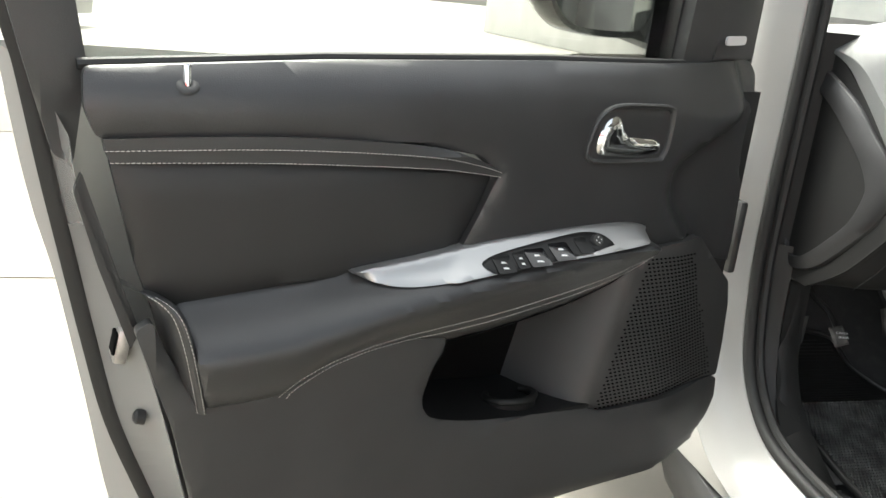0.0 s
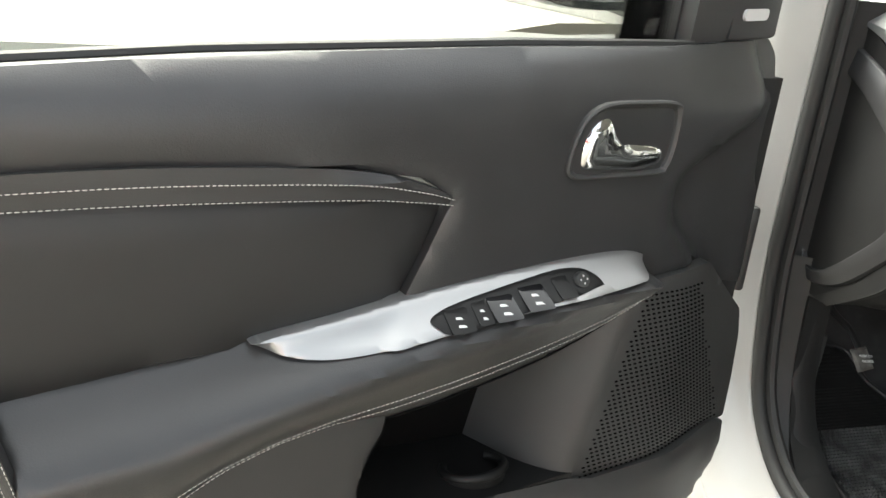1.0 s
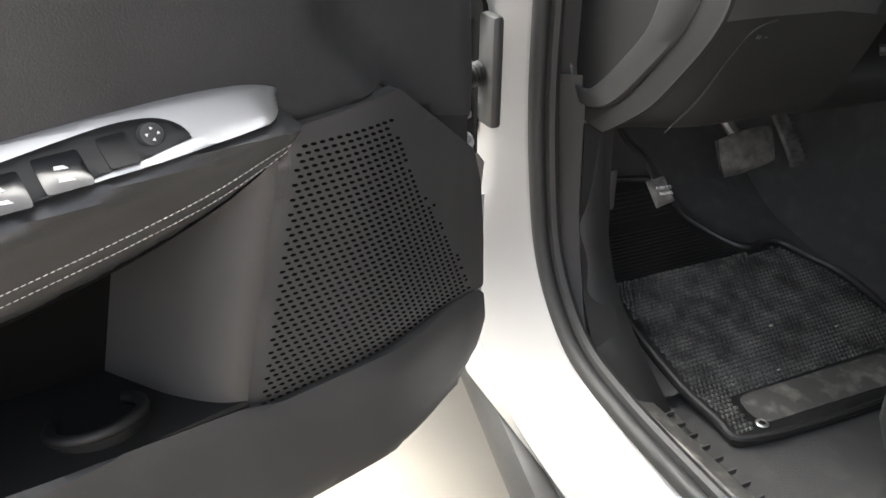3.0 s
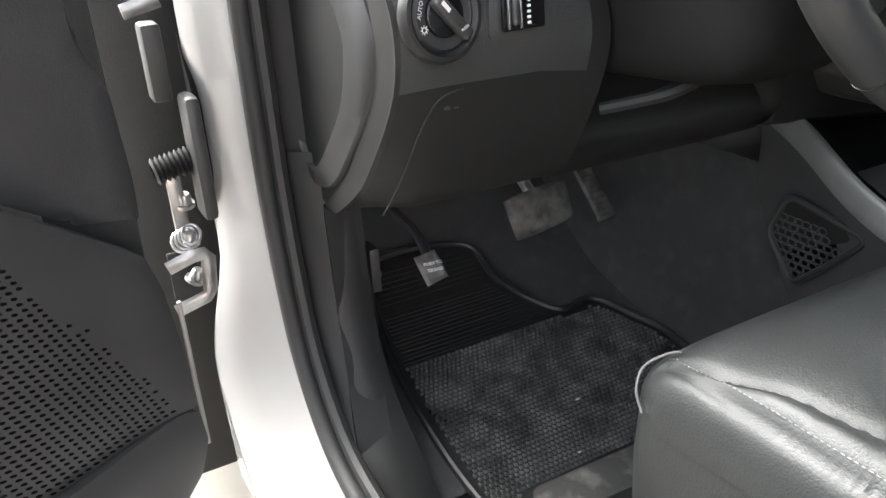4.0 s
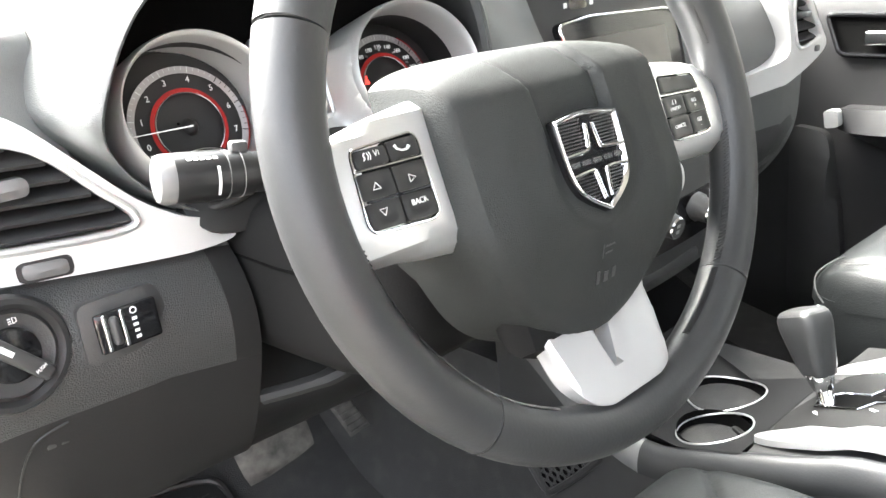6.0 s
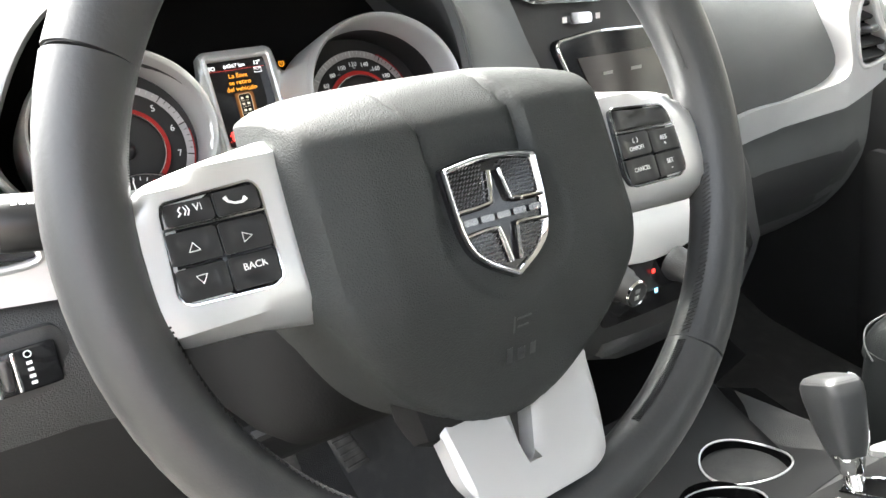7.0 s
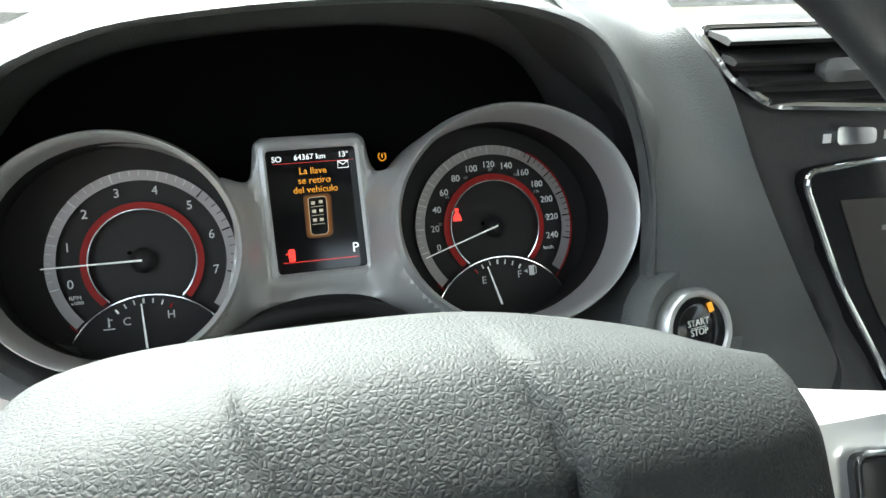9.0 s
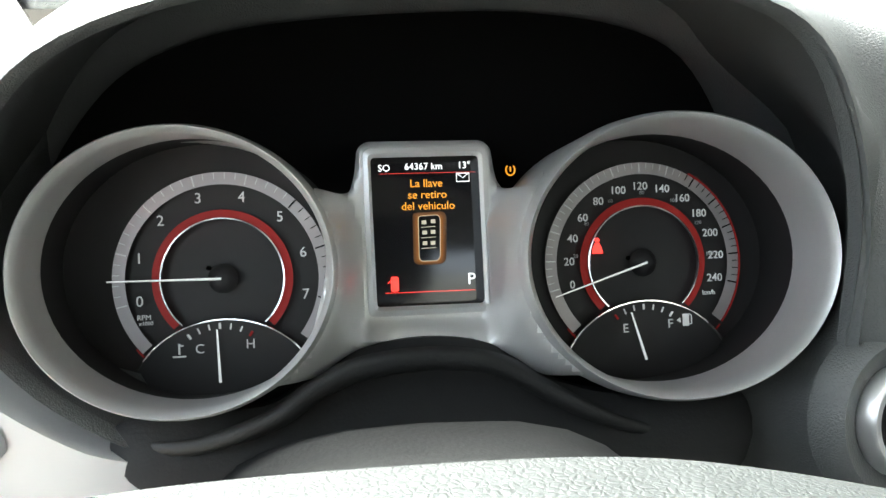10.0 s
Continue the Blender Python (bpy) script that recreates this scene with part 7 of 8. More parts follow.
for x, v in ((-0.0066, 0.0228), (-0.0022, 0.0232), (-0.0064, 0.018), (-0.0024, 0.0182), (-0.0064, 0.013), (-0.0026, 0.013)):
    part("key_mark", moved(rbox(-0.0011, 0.0011, -0.0009, 0.0009, -0.0001, 0.0001, 0), Matrix.Translation((x, v, Z + 0.0005))), KEY_LINE, lcd)
for v in (0.0205, 0.0155, 0.0105):
    part("key_line", tube([(-0.0082, v, Z + 0.0006), (-0.0012, v + 0.0003, Z + 0.0006)], 0.00016, 4), KEY_LINE, lcd)

# black lower lip with its moulded ridge
LIP = [(-0.1376, -0.0570), (-0.1000, -0.0560), (-0.0763, -0.0540), (-0.0576, -0.0420), (-0.0388, -0.0330), (-0.0104, -0.0290), (0.0184, -0.0330), (0.0423, -0.0480), (0.0668, -0.0570), (0.1019, -0.0600), (0.1337, -0.0600), (0.1330, -0.085), (0.1019, -0.0960), (-0.0600, -0.0940), (-0.12, -0.0900), (-0.142, -0.072)]
part("lower_lip", moved(patch([(p[0], p[1]) for p in curve_pts(LIP, 4)], lambda a, b: -0.026 - 0.3 * max(0, -0.05 - b), 0.01, 0.02, 0.004, side=-1), FLIP), KNEE, cluster, "black lower lip")
part("lip_ridge", tube(curve_pts([Vector(p) for p in ((-0.1376, -0.0665, 0.026), (-0.1103, -0.0685, 0.034), (-0.0763, -0.0584, 0.040), (-0.0576, -0.0467, 0.040), (-0.0388, -0.0390, 0.040), (-0.0104, -0.0363, 0.040), (0.0184, -0.0402, 0.040), (0.0423, -0.0540, 0.040), (0.0668, -0.0665, 0.038), (0.1019, -0.0790, 0.026))], 6, False), [0.0006 + 0.0026 * math.sin(math.pi * k / 54) ** 0.5 for k in range(55)], 10, sx=1.6), LINED, cluster, "black moulded ridge")

# ---- pedals and floor mat ----
PADRUB = mat("worn_grey_rubber", (0.065, 0.062, 0.058), 0.55, grain=0.3, scale=200, vary=0.6, stain=60, dust=0.45)


def tread(name, label, pts, thick, ribs, parent):
    """A pedal pad over four corners, with ribs across."""
    a, b, c, d = [Vector(p) for p in pts]
    n = (b - a).cross(d - a).normalized()
    if n.y > 0:
        n = -n
    rows = []
    for j in range(9):
        t = j / 8
        row = []
        for i in range(9):
            s = i / 8
            p = a.lerp(b, s).lerp(d.lerp(c, s), t)
            e = min(s, 1 - s, t, 1 - t) * 8
            row.append(p + n * (0.004 * min(1, e)))
        rows.append(row)
    pad = part(name, thicken(loft(rows), thick), PADRUB, parent, label)
    for k in range(ribs):
        t = (k + 0.7) / (ribs + 0.4)
        p, q = a.lerp(d, t).lerp(b.lerp(c, t), 0.06) + n * 0.0045, a.lerp(d, t).lerp(b.lerp(c, t), 0.94) + n * 0.0045
        part("rib", tube([p, q], 0.0013, 6), PADRUB, pad)
    return pad


brake = thing("brake_pedal", "worn dusty rubber brake pedal", "pedal")
tread("pedal_pad", "wide worn rubber pad", [(-0.042, 0.224, 0.573), (0.050, 0.221, 0.581), (0.054, 0.207, 0.540), (-0.034, 0.210, 0.525)], 0.014, 13, brake)
part("pedal_arm", tube(curve_pts([Vector(p) for p in ((0.02, 0.235, 0.56), (0.02, 0.29, 0.60), (0.02, 0.35, 0.70), (0.02, 0.40, 0.82))], 4, False), 0.009, 8), STEEL, brake, "dark steel pedal arm")
accel = thing("accelerator_pedal", "narrow ribbed accelerator pedal", "pedal")
tread("pedal_pad", "narrow ribbed rubber pad", [(0.100, 0.262, 0.590), (0.132, 0.262, 0.590), (0.160, 0.218, 0.508), (0.126, 0.218, 0.504)], 0.012, 10, accel)
part("pedal_arm", tube([(0.118, 0.268, 0.58), (0.112, 0.33, 0.68), (0.10, 0.40, 0.80)], 0.007, 8), PLASTIC, accel, "black pedal arm")
park = thing("parking_brake_pedal", "small parking brake pedal with grey pad", "pedal")
tread("pedal_pad", "grey rubber pad with raised lettering", [(-0.2175, 0.157, 0.563), (-0.1885, 0.155, 0.568), (-0.182, 0.134, 0.538), (-0.211, 0.135, 0.531)], 0.012, 0, park)
PKM = Matrix.Translation((-0.2, 0.138, 0.552)) @ pose(0, 0, 0, 38, 0, 0) @ pose(0, 0, 0, 0, 0, -4)
lettering("lettering", "PUSH TO", 0.0062, WHITE_INK, park, PKM @ Matrix.Translation((0, 0.005, 0.0045)), "pale worn lettering")
lettering("lettering", "RELEASE", 0.0058, WHITE_INK, park, PKM @ Matrix.Translation((0, -0.004, 0.0045)), "pale worn lettering")
part("pedal_arm", tube(curve_pts([Vector(p) for p in ((-0.198, 0.155, 0.560), (-0.20, 0.185, 0.585), (-0.212, 0.23, 0.612), (-0.225, 0.30, 0.70))], 5, False), 0.0045, 8, sx=1.5), mat("black_painted_steel", (0.03, 0.03, 0.03), 0.3, metal=0.4), park, "bent dark steel pedal arm")

mat_o = [(-0.205, -0.105), (0.06, -0.115), (0.165, -0.09), (0.175, 0.085), (0.145, 0.165), (0.125, 0.205), (0.10, 0.218), (0.075, 0.212), (0.05, 0.215), (0.02, 0.25), (-0.01, 0.31), (-0.03, 0.36), (-0.15, 0.375), (-0.205, 0.35), (-0.235, 0.20), (-0.245, 0.05), (-0.235, -0.06)]
mc = [(p[0], p[1]) for p in curve_pts(mat_o, 5)]
floor_mat = thing("floor_mat", "dusty black rubber floor mat with studded surface", "floor mat")
ZUP = Matrix(((1, 0, 0, 0), (0, 0, 1, 0), (0, 1, 0, 0), (0, 0, 0, 1)))
part("sheet", moved(patch(mc, lambda x, y: floor_z(y) + 0.006, 0.04, 0.005, side=1), ZUP), RUBBER_MAT, floor_mat, "black rubber sheet")
part("raised_edge", tube([(a * 0.985 - 0.0005, b * 0.985 + 0.002, floor_z(b) + 0.009) for a, b in mc], 0.0055, 8, True), RUBBER_MAT, floor_mat, "raised rubber border")


def inside(x, y, o):
    k = False
    for (a, b), (c, d) in zip(o, o[1:] + o[:1]):
        if (b > y) != (d > y) and x < (c - a) * (y - b) / (d - b) + a:
            k = not k
    return k


studs = bmesh.new()
j = 0
y = -0.085
while y < 0.205:
    x = -0.225 + (0.0036 if j % 2 else 0.0)
    while x < 0.165:
        if inside(x, y, mc) and edge_dist((x, y), mc) > 0.016 and not (y < -0.035 and -0.19 < x < 0.1):
            z = floor_z(y) + 0.006
            a, b = 0.0026, 0.0031
            vs = [studs.verts.new(p) for p in ((x - a, y - b, z), (x + a, y - b, z), (x + a, y + b, z), (x - a, y + b, z))]
            ts = [studs.verts.new(p) for p in ((x - a * 0.5, y - b * 0.6, z + 0.0042), (x + a * 0.5, y - b * 0.6, z + 0.0042), (x + a * 0.5, y + b * 0.6, z + 0.0028), (x - a * 0.5, y + b * 0.6, z + 0.0028))]
            studs.faces.new(ts)
            for k in range(4):
                studs.faces.new((vs[k], vs[(k + 1) % 4], ts[(k + 1) % 4], ts[k]))
        x += 0.0072
    y += 0.0068
    j += 1
# dusty rubber, base colour lifted above the sheet's to paint the studs' glints
tagged(part("studs", studs, mat("glint_pale_rubber_studs", (0.070, 0.070, 0.068), 0.24, vary=0.6, stain=25, dust=0.25), floor_mat, "rows of small rubber studs", smooth=False), kind="stuff")
for k in range(22):
    y = 0.21 + 0.0068 * k
    xs = [x for x in np.linspace(-0.23, 0.1, 80) if inside(x, y, mc) and edge_dist((x, y), mc) > 0.014]
    if xs:
        part("rib", tube([(xs[0], y, floor_z(y) + 0.0065), (xs[-1], y, floor_z(y) + 0.0065)], 0.0012, 6), RUBBER_MAT, floor_mat)
part("heel_plate", moved(patch(round_poly([(-0.18, -0.085), (0.09, -0.092), (0.09, -0.04), (-0.18, -0.036)], 0.02, 4), lambda x, y: floor_z(y) + 0.009, 0.03, 0.004, 0.002, side=1), ZUP), mat("dusty_rubber", (0.06, 0.058, 0.054), 0.7, grain=0.4, scale=200, dust=0.7), floor_mat, "smooth dusty heel patch")
part("grommet", moved(lathe([(0.0045, 0.001), (0.007, 0.002), (0.009, 0.0)], 20), Matrix.Translation((-0.178, -0.085, floor_z(-0.085) + 0.008))), STEEL, floor_mat, "small metal eyelet")
for x, y, s in ((-0.038, 0.052, 0.006), (0.06, 0.02, 0.004), (-0.09, -0.02, 0.004)):
    c = bmesh.new()
    bmesh.ops.create_icosphere(c, subdivisions=1, radius=s * 0.5, matrix=Matrix.Translation((x, y, floor_z(y) + 0.011)) @ Matrix.Diagonal((1.4, 0.6, 0.4, 1)))
    tagged(part("dirt_crumb", c, mat("dry_leaf_bit", (0.5, 0.46, 0.38), 0.9)), "small pale crumb of dirt on the mat", "dirt", "crumbs on the mat")

# ---- seats ----
SEAM1 = [(-0.206, -0.262), (-0.212, -0.32), (-0.214, -0.40), (-0.21, -0.6), (-0.2, -0.75)]
SEAM2 = [(-0.204, -0.275), (-0.200, -0.322), (-0.186, -0.358), (-0.178, -0.405), (-0.166, -0.46), (-0.155, -0.56), (-0.15, -0.75)]
SEAM3 = [(0.188, -0.284), (0.150, -0.322), (0.122, -0.355), (0.102, -0.39), (0.098, -0.5), (0.10, -0.75)]
SEAM4 = [(-0.170, -0.445), (-0.150, -0.424), (-0.11, -0.414), (-0.02, -0.414), (0.06, -0.416), (0.098, -0.440)]


def seat_thing(x0, dy, dz, label, group):
    seat = thing("car_seat", label, "seat", group, m=Matrix.Translation((x0, dy, dz)))
    lines = [[(p[0], p[1]) for p in curve_pts([Vector(q) for q in s], 24, False)] for s in (SEAM1, SEAM2, SEAM3, SEAM4)]

    cloud = np.array([q for ln in lines for q in ln])

    def z_at(x, y):
        z = 0.650 + 0.010 * smooth((-0.26 - y) / 0.12) - 0.022 * smooth((-0.44 - y) / 0.2) * (1 - smooth((abs(x) - 0.1) / 0.06))
        near = float(np.hypot(cloud[:, 0] - x, cloud[:, 1] - y).min())
        z += 0.009 * (1 - math.exp(-near / 0.022)) - 0.0030 * math.exp(-(near / 0.0045) ** 2)
        return z

    rows = []
    ys = [-0.238 - 0.004 * k for k in range(6)] + [-0.262 - 0.0030 * k for k in range(110)] + [-0.592 - 0.0095 * k for k in range(18)]
    for y in ys:
        row = []
        for i in range(151):
            x = -0.232 + 0.446 * i / 150
            f = max(0.0, (y + 0.30) / 0.064)
            e = max(0.0, (abs(x + 0.009) - 0.185) / 0.038)
            r = math.hypot(f, e)
            if r > 1:
                x = -0.009 + math.copysign(min(abs(x + 0.009), 0.185 + 0.038 * e / r), x + 0.009)
            yq = min(y, -0.30 + 0.064 * f / r) if r > 1 else y
            r = min(1.0, r)
            row.append((x, yq, z_at(x, yq) - 0.062 * (1 - math.sqrt(max(0.0, 1 - r * r)))))
        rows.append(row)
    bm = loft(rows)
    part("cushion", bm, SEAT_LEATHER, seat, "padded black leather seat cushion")
    base = []
    for zz, k in ((0.604, 1.0), (0.56, 1.02), (0.46, 1.0), (0.42, 0.9)):
        base.append([(-0.009 + (a + 0.009) * k, b, zz) for a, b in round_poly([(-0.230, -0.238), (0.212, -0.238), (0.212, -0.75), (-0.230, -0.75)], 0.05, 5)])
    part("seat_base", loft(base, closed=True, caps=True), SEAT_LEATHER, seat, "black leather seat base")
    part("seat_rail", rbox(-0.2, 0.18, -0.72, -0.30, 0.302 - dz, 0.43, 0.01), PLASTIC, seat, "black seat frame")
    for ln in lines[:1]:
        pts = [(a + 0.006, b, z_at(a + 0.006, b) + 0.001 - 0.062 * (1 - math.sqrt(max(0.0, 1 - min(1.0, math.hypot(max(0.0, (b + 0.30) / 0.064), max(0.0, (abs(a + 0.015) - 0.185) / 0.038)) ** 2))))) for a, b in ln]
        part("seam", stitches(pts, 0.0048, 0.003, 0.0004), mat("grey_seat_thread", (0.2, 0.2, 0.2), 0.8), seat, "grey stitching")
    part("corner_piping", tube(curve_pts([Vector(p) for p in ((-0.226, -0.262, 0.598), (-0.222, -0.25, 0.612), (-0.212, -0.246, 0.628), (-0.20, -0.258, 0.642), (-0.20, -0.272, 0.652))], 4, False), 0.0011, 6), mat("pale_piping", (0.1, 0.1, 0.1), 0.6), seat, "pale stitched corner piping")
    back = []
    for zz, yb, hw, th in ((0.60, -0.80, 0.21, 0.11), (0.75, -0.86, 0.225, 0.12), (0.95, -0.92, 0.22, 0.11), (1.15, -0.97, 0.20, 0.09), (1.20, -0.985, 0.18, 0.06)):
        back.append([(-0.009 + a, yb + b, zz) for a, b in round_poly([(-hw, th / 2), (hw, th / 2), (hw, -th / 2), (-hw, -th / 2)], 0.03, 4)])
    part("backrest", loft(back, closed=True, caps=True), SEAT_LEATHER, seat, "black leather backrest")
    part("headrest", rbox(-0.13, 0.11, -1.05, -0.96, 1.24, 1.40, 0.04, 4), SEAT_LEATHER, seat, "black leather headrest")
    return seat


seat_thing(0.0, 0.0, 0.0, "black leather driver seat with stitched seams", "front seats")
seat_thing(0.76, 0.030, 0.078, "black leather passenger seat", "front seats")

# ---- centre console and shifter ----
console = thing("centre_console", "black centre console with cup holders and silver trim", "console")


def soft_line(table):
    """A smooth function through the points of a table."""
    d = curve_pts([Vector(q) for q in table], 8, False)
    return [p[0] for p in d], [p[1] for p in d]


TOPX, TOPZ = soft_line([(-0.9, 0.690), (-0.45, 0.684), (-0.36, 0.668), (-0.28, 0.645), (-0.20, 0.624), (-0.12, 0.645), (-0.03, 0.692), (0.05, 0.720)])
SIDEX, SIDEZ = soft_line([(-0.9, 0.232), (-0.45, 0.229), (-0.33, 0.216), (-0.22, 0.206), (-0.1, 0.215), (0.05, 0.24)])


def top_z(y):
    return float(np.interp(y, TOPX, TOPZ))


def side_x(y):
    return float(np.interp(y, SIDEX, SIDEZ))


secs = []
for y in np.linspace(-0.9, 0.045, 48):
    t, xl = top_z(y), side_x(y)
    rail = [(xl + 0.014 - 0.014 * math.cos(a), y, t - 0.022 + 0.024 * math.sin(a)) for a in [math.radians(d) for d in range(-20, 121, 14)]]
    secs.append([(xl + 0.02, y, 0.33), (xl + 0.016, y, 0.45), (xl + 0.010, y, t - 0.06), rail[0]] + rail)
part("left_side", loft([s[:4] for s in secs]), mat("grained_console_side", (0.055, 0.055, 0.055), 0.55, grain=0.25, scale=600), console, "black console side")
part("edge_strip", loft([s[4:] for s in secs if s[0][1] > -0.21]), mat("satin_console_rail", (0.22, 0.22, 0.22), 0.38, grain=0.06, metal=0.4), console, "satin grey console edge rail")
part("rear_edge", loft([s[4:] for s in secs if s[0][1] < -0.19]), LEATHER, console, "black leather console edge")
tops = []
for y in (-0.9, -0.6, -0.45, -0.30):
    t = top_z(y)
    xl = side_x(y) + 0.018
    tops.append([(xl, y, t), (xl + 0.05, y, t + 0.004), (0.40, y, t + 0.004), (0.50, y, t)])
part("top_rear", loft(tops), PLASTIC, console, "black console top")
tops = []
for y in (-0.105, -0.03, 0.04):
    t = top_z(y)
    xl = side_x(y) + 0.018
    tops.append([(xl, y, t), (0.30, y, t - 0.03), (0.40, y, t - 0.03), (0.50, y, t)])
# matt black here paints the shade under the stack
part("front_tray", loft(tops), MATT, console, "storage tray, blackened for shade")
flank = []
for y, xa in ((-0.30, 0.395), (-0.2, 0.39), (-0.106, 0.42)):
    t = top_z(y)
    flank.append([(xa, y, t - 0.004), (0.45, y, t - 0.022), (0.52, y, t - 0.05), (0.55, y, t - 0.12), (0.56, y, 0.40)])
# shaded copy of the console side: black instead of its grained grey
part("right_side", loft(flank), MATT, console, "far console side, blackened for shade")
# holder plate with two cups
cups = [((0.268, -0.246), 0.037), ((0.345, -0.214), 0.042)]
pl = [(0.222, -0.298), (0.222, -0.24), (0.23, -0.16), (0.235, -0.105), (0.428, -0.105), (0.402, -0.185), (0.396, -0.225), (0.405, -0.298)]
bm = bmesh.new()
edges = []
for o in [[(p[0], p[1]) for p in round_poly(pl, 0.006, 3)]] + [[(c[0] + r * math.cos(k * math.tau / 32), c[1] + r * math.sin(k * math.tau / 32)) for k in range(32)] for c, r in cups]:
    vs = [bm.verts.new((a, b, top_z(b) + 0.003)) for a, b in o]
    for i in range(len(vs)):
        bm.edges.new((vs[i - 1], vs[i]))
bmesh.ops.triangle_fill(bm, use_beauty=True, use_dissolve=False, edges=bm.edges[:])
part("holder_plate", bm, mat("grey_satin_plastic", (0.012, 0.012, 0.0125), 0.6, grain=0.08, spec=0.2), console, "dark grey cup holder plate")
for c, r in cups:
    # the wells' inner shade is put into their black
    part("cup_wall", moved(lathe([(r, 0.003), (r * 0.97, -0.03), (r * 0.92, -0.075), (0.0, -0.078)], 32), Matrix.Translation((c[0], c[1], top_z(c[1])))), MATT, console, "cup holder well, blackened for shade")
    part("cup_rim", tube([(c[0] + r * math.cos(k * math.tau / 40), c[1] + r * math.sin(k * math.tau / 40), top_z(c[1] + r * math.sin(k * math.tau / 40)) + 0.0035) for k in range(40)], 0.0011, 8, True), SILVER, console, "thin bright cup rim")
    part("cup_grip", moved(rbox(-0.012, 0.012, -0.004, 0.004, -0.05, -0.01, 0.003), Matrix.Translation((c[0] + r * 0.85, c[1] - r * 0.3, top_z(c[1]))) @ pose(0, 0, 0, 0, 0, 60)), RUBBER, console, "black rubber cup grip")
GATE = [(0.262, -0.305), (0.30, -0.30), (0.42, -0.32), (0.44, -0.52), (0.29, -0.52), (0.265, -0.40)]
part("gate_plate", moved(patch(round_poly(GATE, 0.015, 4), lambda x, y: top_z(y) + 0.009, 0.03, 0.008, 0.003, side=1), ZUP), KNEE, console, "black shift gate plate")
SL = [(0.249, -0.298), (0.262, -0.306), (0.276, -0.34), (0.288, -0.40), (0.295, -0.52), (0.262, -0.52), (0.254, -0.40), (0.244, -0.33)]
part("silver_side", moved(patch([(p[0], p[1]) for p in curve_pts(SL, 4)], lambda x, y: top_z(y) + 0.014, 0.02, 0.012, 0.005, side=1), ZUP), SILVER, console, "satin silver console trim")
SL2 = [(0.40, -0.305), (0.435, -0.315), (0.455, -0.40), (0.46, -0.52), (0.432, -0.52), (0.425, -0.40)]
part("silver_side", moved(patch([(p[0], p[1]) for p in curve_pts(SL2, 4)], lambda x, y: top_z(y) + 0.014, 0.02, 0.012, 0.005, side=1), ZUP), SILVER, console, "satin silver console trim")
zig = [(0.318, -0.322), (0.338, -0.318), (0.352, -0.335), (0.352, -0.36), (0.366, -0.366), (0.366, -0.40), (0.376, -0.405), (0.376, -0.47), (0.350, -0.475), (0.348, -0.41), (0.338, -0.405), (0.336, -0.37), (0.320, -0.36)]
part("gate_slot", moved(patch(zig, lambda x, y: top_z(y) + 0.0105, 0, 0.001, side=1), ZUP), MATT, console, "dark shift gate slot")
part("gate_rim", tube([(a, b, top_z(b) + 0.0105) for a, b in zig], 0.0012, 6, True), CHROME, console, "thin chrome gate edge")
for k, (txt, x, y) in enumerate((("P", 0.304, -0.330), ("R", 0.318, -0.375), ("N", 0.326, -0.400), ("D", 0.332, -0.43))):
    lettering("lettering", txt, 0.009, WHITE_INK, console, Matrix.Translation((x, y, top_z(y) + 0.0102)) @ pose(0, 0, 0, 0, 0, -20), "white gate letter")
shifter = thing("gear_shifter", "black leather gear shifter with chrome trim", "gear lever")
K0, K1 = Vector((0.328, -0.332, 0.664)), Vector((0.338, -0.299, 0.743))
part("shaft", tube([K0, K0.lerp(K1, 0.3)], [0.009, 0.007], 10), CHROME, shifter, "chrome lever shaft")
part("collar", tube([K0.lerp(K1, 0.22), K0.lerp(K1, 0.32), K0.lerp(K1, 0.42)], [0.009, 0.012, 0.0135], 14), CHROME, shifter, "chrome collar")
ax = (K1 - K0).normalized()
sx_, sy_ = Vector((0.94, -0.34, 0)), ax.cross(Vector((0.94, -0.34, 0))).normalized()


def grip_ring(t, hw, hd, n=5):
    """A rounded section of the grip at a share of its height."""
    c = K0.lerp(K1, t)
    return [c + sx_ * p[0] + sy_ * p[1] for p in round_poly([(-hw, -hd), (hw, -hd), (hw, hd), (-hw, hd)], min(hw, hd) * 0.75, n)]


GRIP = [(0.38, 0.0115, 0.0125), (0.48, 0.0140, 0.0155), (0.62, 0.0160, 0.0185), (0.80, 0.0175, 0.0215), (0.96, 0.0185, 0.0240), (1.06, 0.0182, 0.0240), (1.12, 0.0165, 0.0215), (1.15, 0.0120, 0.0165)]
part("grip", loft([grip_ring(*g) for g in GRIP], closed=True, caps=True), LEATHER, shifter, "black leather grip")
part("grip_cap", loft([grip_ring(1.10, 0.0176, 0.0228), grip_ring(1.145, 0.0150, 0.0195), grip_ring(1.165, 0.0095, 0.0140), grip_ring(1.168, 0.003, 0.006)], closed=True, caps=True), mat("grip_cap_plastic", (0.05, 0.05, 0.051), 0.4, vary=0.05), shifter, "satin grey grip cap")
part("grip_trim", tube([K0.lerp(K1, t) + sx_ * (hw + 0.0004) - sy_ * (hd * 0.45) for t, hw, hd in GRIP], 0.0018, 8, sx=1.5), CHROME, shifter, "polished grip trim")
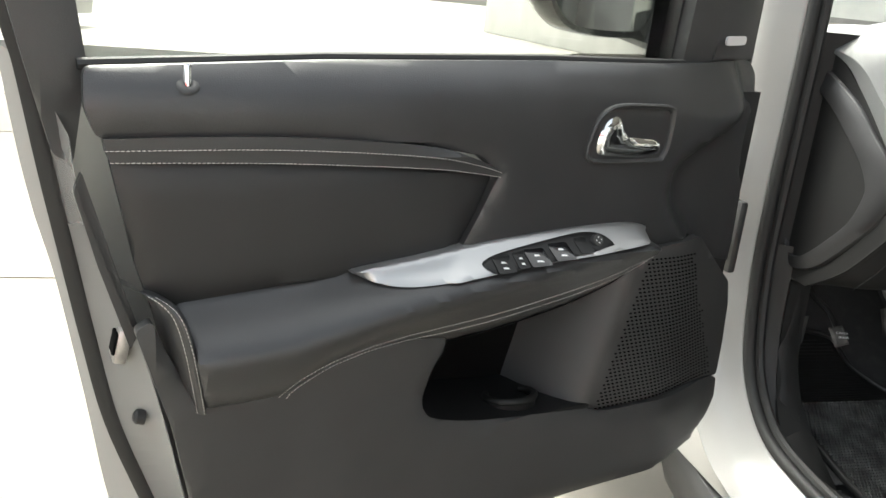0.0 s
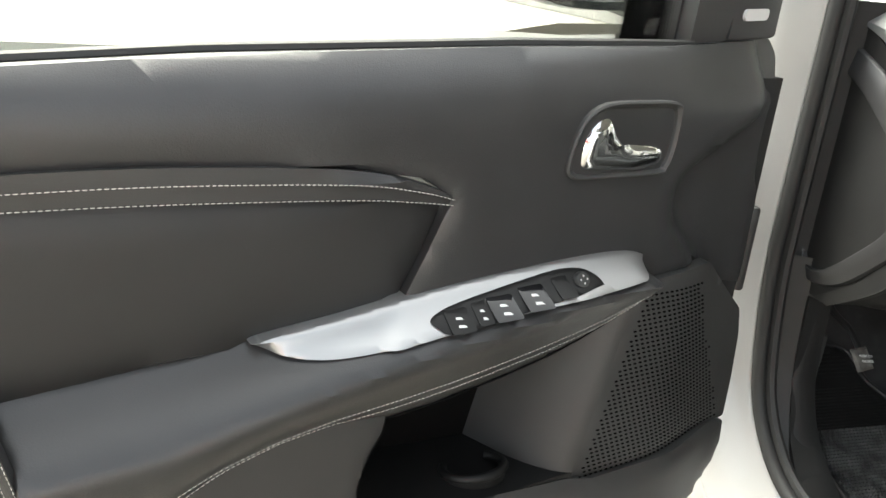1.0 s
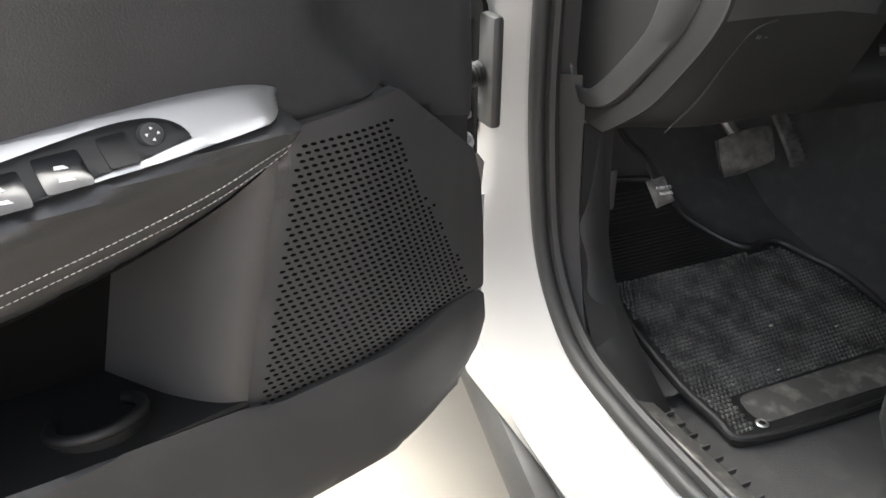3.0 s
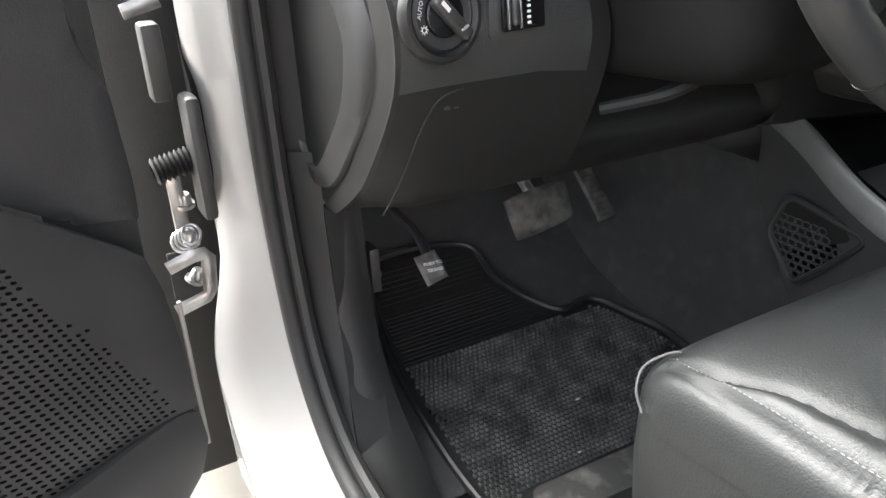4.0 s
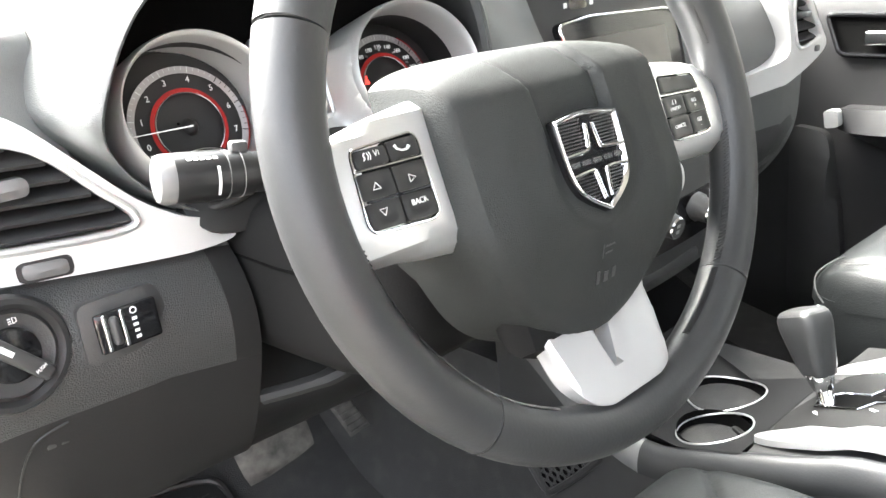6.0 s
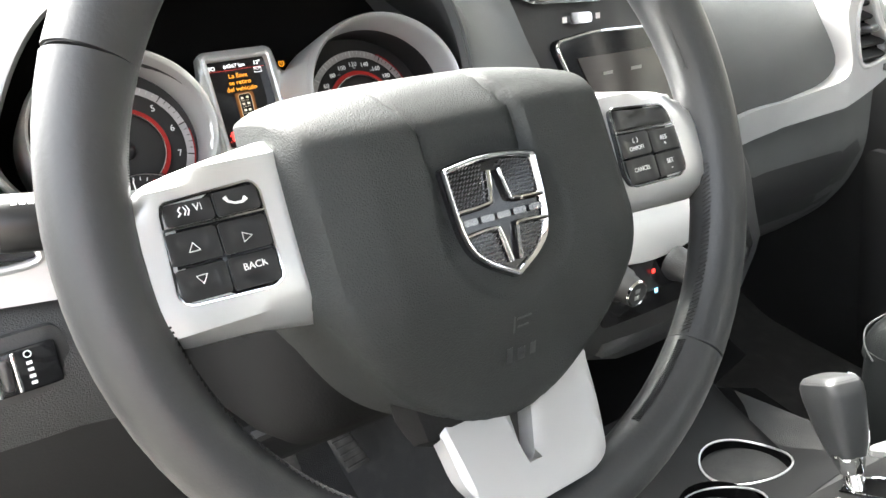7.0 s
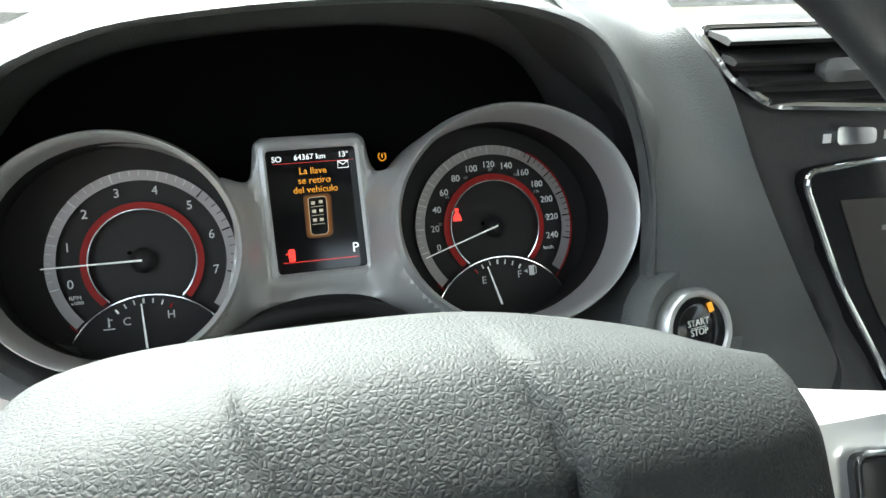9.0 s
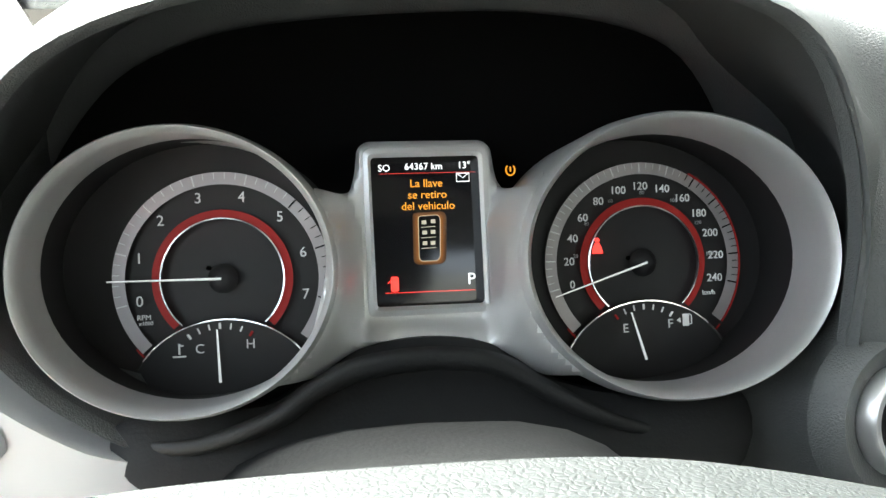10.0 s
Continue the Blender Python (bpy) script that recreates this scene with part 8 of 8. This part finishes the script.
# storage net on the console side
NO = [(-0.03, 0.606), (-0.006, 0.548), (-0.055, 0.490), (-0.10, 0.535), (-0.145, 0.585)]
net = thing("side_pocket", "black side pocket with elastic net on the console", "pocket")
no = [(p[0], p[1]) for p in round_poly(NO, 0.015, 4)]
part("pocket_frame", tube([(0.222, a, b) for a, b in no], 0.0045, 8, True, up=(1, 0, 0)), PLASTIC, net, "black pocket frame")
part("pocket_back", moved(patch(no, 0.226, 0, 0.004, side=-1), TO_X), MATT, net, "dark pocket interior")
web = bmesh.new()
for i in range(14):
    for j2 in range(10):
        a, b = -0.148 + 0.0115 * i + (0.0057 if j2 % 2 else 0), 0.485 + 0.010 * j2
        if not inside(a, b, no) or b - 0.49 > (a + 0.145) * 0.9 - 0.015 + 0.05:
            continue
        pts = [(0.2215, a + 0.0066 * math.cos(q), b + 0.0050 * math.sin(q)) for q in [k * math.tau / 6 for k in range(6)]]
        t = tube(pts, 0.0014, 4, True, up=(1, 0, 0))
        me = bpy.data.meshes.new("w")
        t.to_mesh(me)
        web.from_mesh(me)
        t.free()
        bpy.data.meshes.remove(me)
flap = [(-0.030, 0.600), (-0.010, 0.552), (-0.032, 0.526), (-0.098, 0.562), (-0.138, 0.583)]
part("pocket_flap", moved(patch(round_poly(flap, 0.008, 3), 0.2225, 0.02, 0.003, 0.001, side=-1), TO_X), LINED, net, "smooth black pocket flap")
part("net", web, mat("grey_net_cord", (0.045, 0.045, 0.045), 0.8), net, "grey elastic net")

# ---- passenger door ----
pdoor = thing("passenger_door", "closed passenger door with black trim panel", "car door")
part("trim_panel", moved(patch([(0.42, 1.02), (0.42, 0.30), (-1.0, 0.30), (-1.0, 1.0), (-0.4, 1.03)], lambda y, z: 1.115 + 0.02 * smooth((z - 0.95) / 0.08), 0.05, 0.03, 0.01, side=-1), TO_X), VINYL, pdoor, "soft black door panel")
hb = round_poly([(0.038, 0.958), (0.012, 0.888), (-0.14, 0.884), (-0.15, 0.95)], 0.012, 4)
part("handle_bezel", tube([(1.108, p[0], p[1]) for p in hb], 0.005, 8, True, up=(1, 0, 0)), GLOSS, pdoor, "gloss black handle bezel")
part("handle_recess", moved(patch([(p[0], p[1]) for p in hb], 1.112, 0, 0.003, side=-1), TO_X), MATT, pdoor, "dark handle recess")
part("handle_lever", rbox(1.098, 1.108, -0.13, -0.03, 0.905, 0.93, 0.006, 3), CHROME, pdoor, "chrome door handle")
part("armrest", moved(patch(round_poly([(0.0, 0.80), (-0.10, 0.80), (-0.9, 0.76), (-0.9, 0.68), (-0.12, 0.72), (0.0, 0.765)], 0.015, 4), 1.055, 0.03, 0.07, 0.02, side=-1), TO_X), VINYL, pdoor, "padded black armrest")
part("armrest_tip", moved(patch(round_poly([(0.012, 0.797), (-0.012, 0.799), (-0.016, 0.770), (0.008, 0.766)], 0.006, 4), 1.05, 0.02, 0.03, 0.006, side=-1), TO_X), SILVER_MATT, pdoor, "silver armrest tip")
part("lower_bolster", moved(patch(round_poly([(0.09, 0.76), (0.02, 0.75), (-0.01, 0.6), (-0.03, 0.42), (0.08, 0.38)], 0.02, 4), 1.08, 0.03, 0.04, 0.015, side=-1), TO_X), PLASTIC, pdoor, "grained black lower door panel")
pw = part("window_pane", moved(patch([(0.16, 1.02), (-0.1, 1.5), (-1.0, 1.5), (-1.0, 1.0)], 1.145, 0, 0.004, side=-1), TO_X), GLASS, pdoor, "clear side window glass")
pw.visible_shadow = False
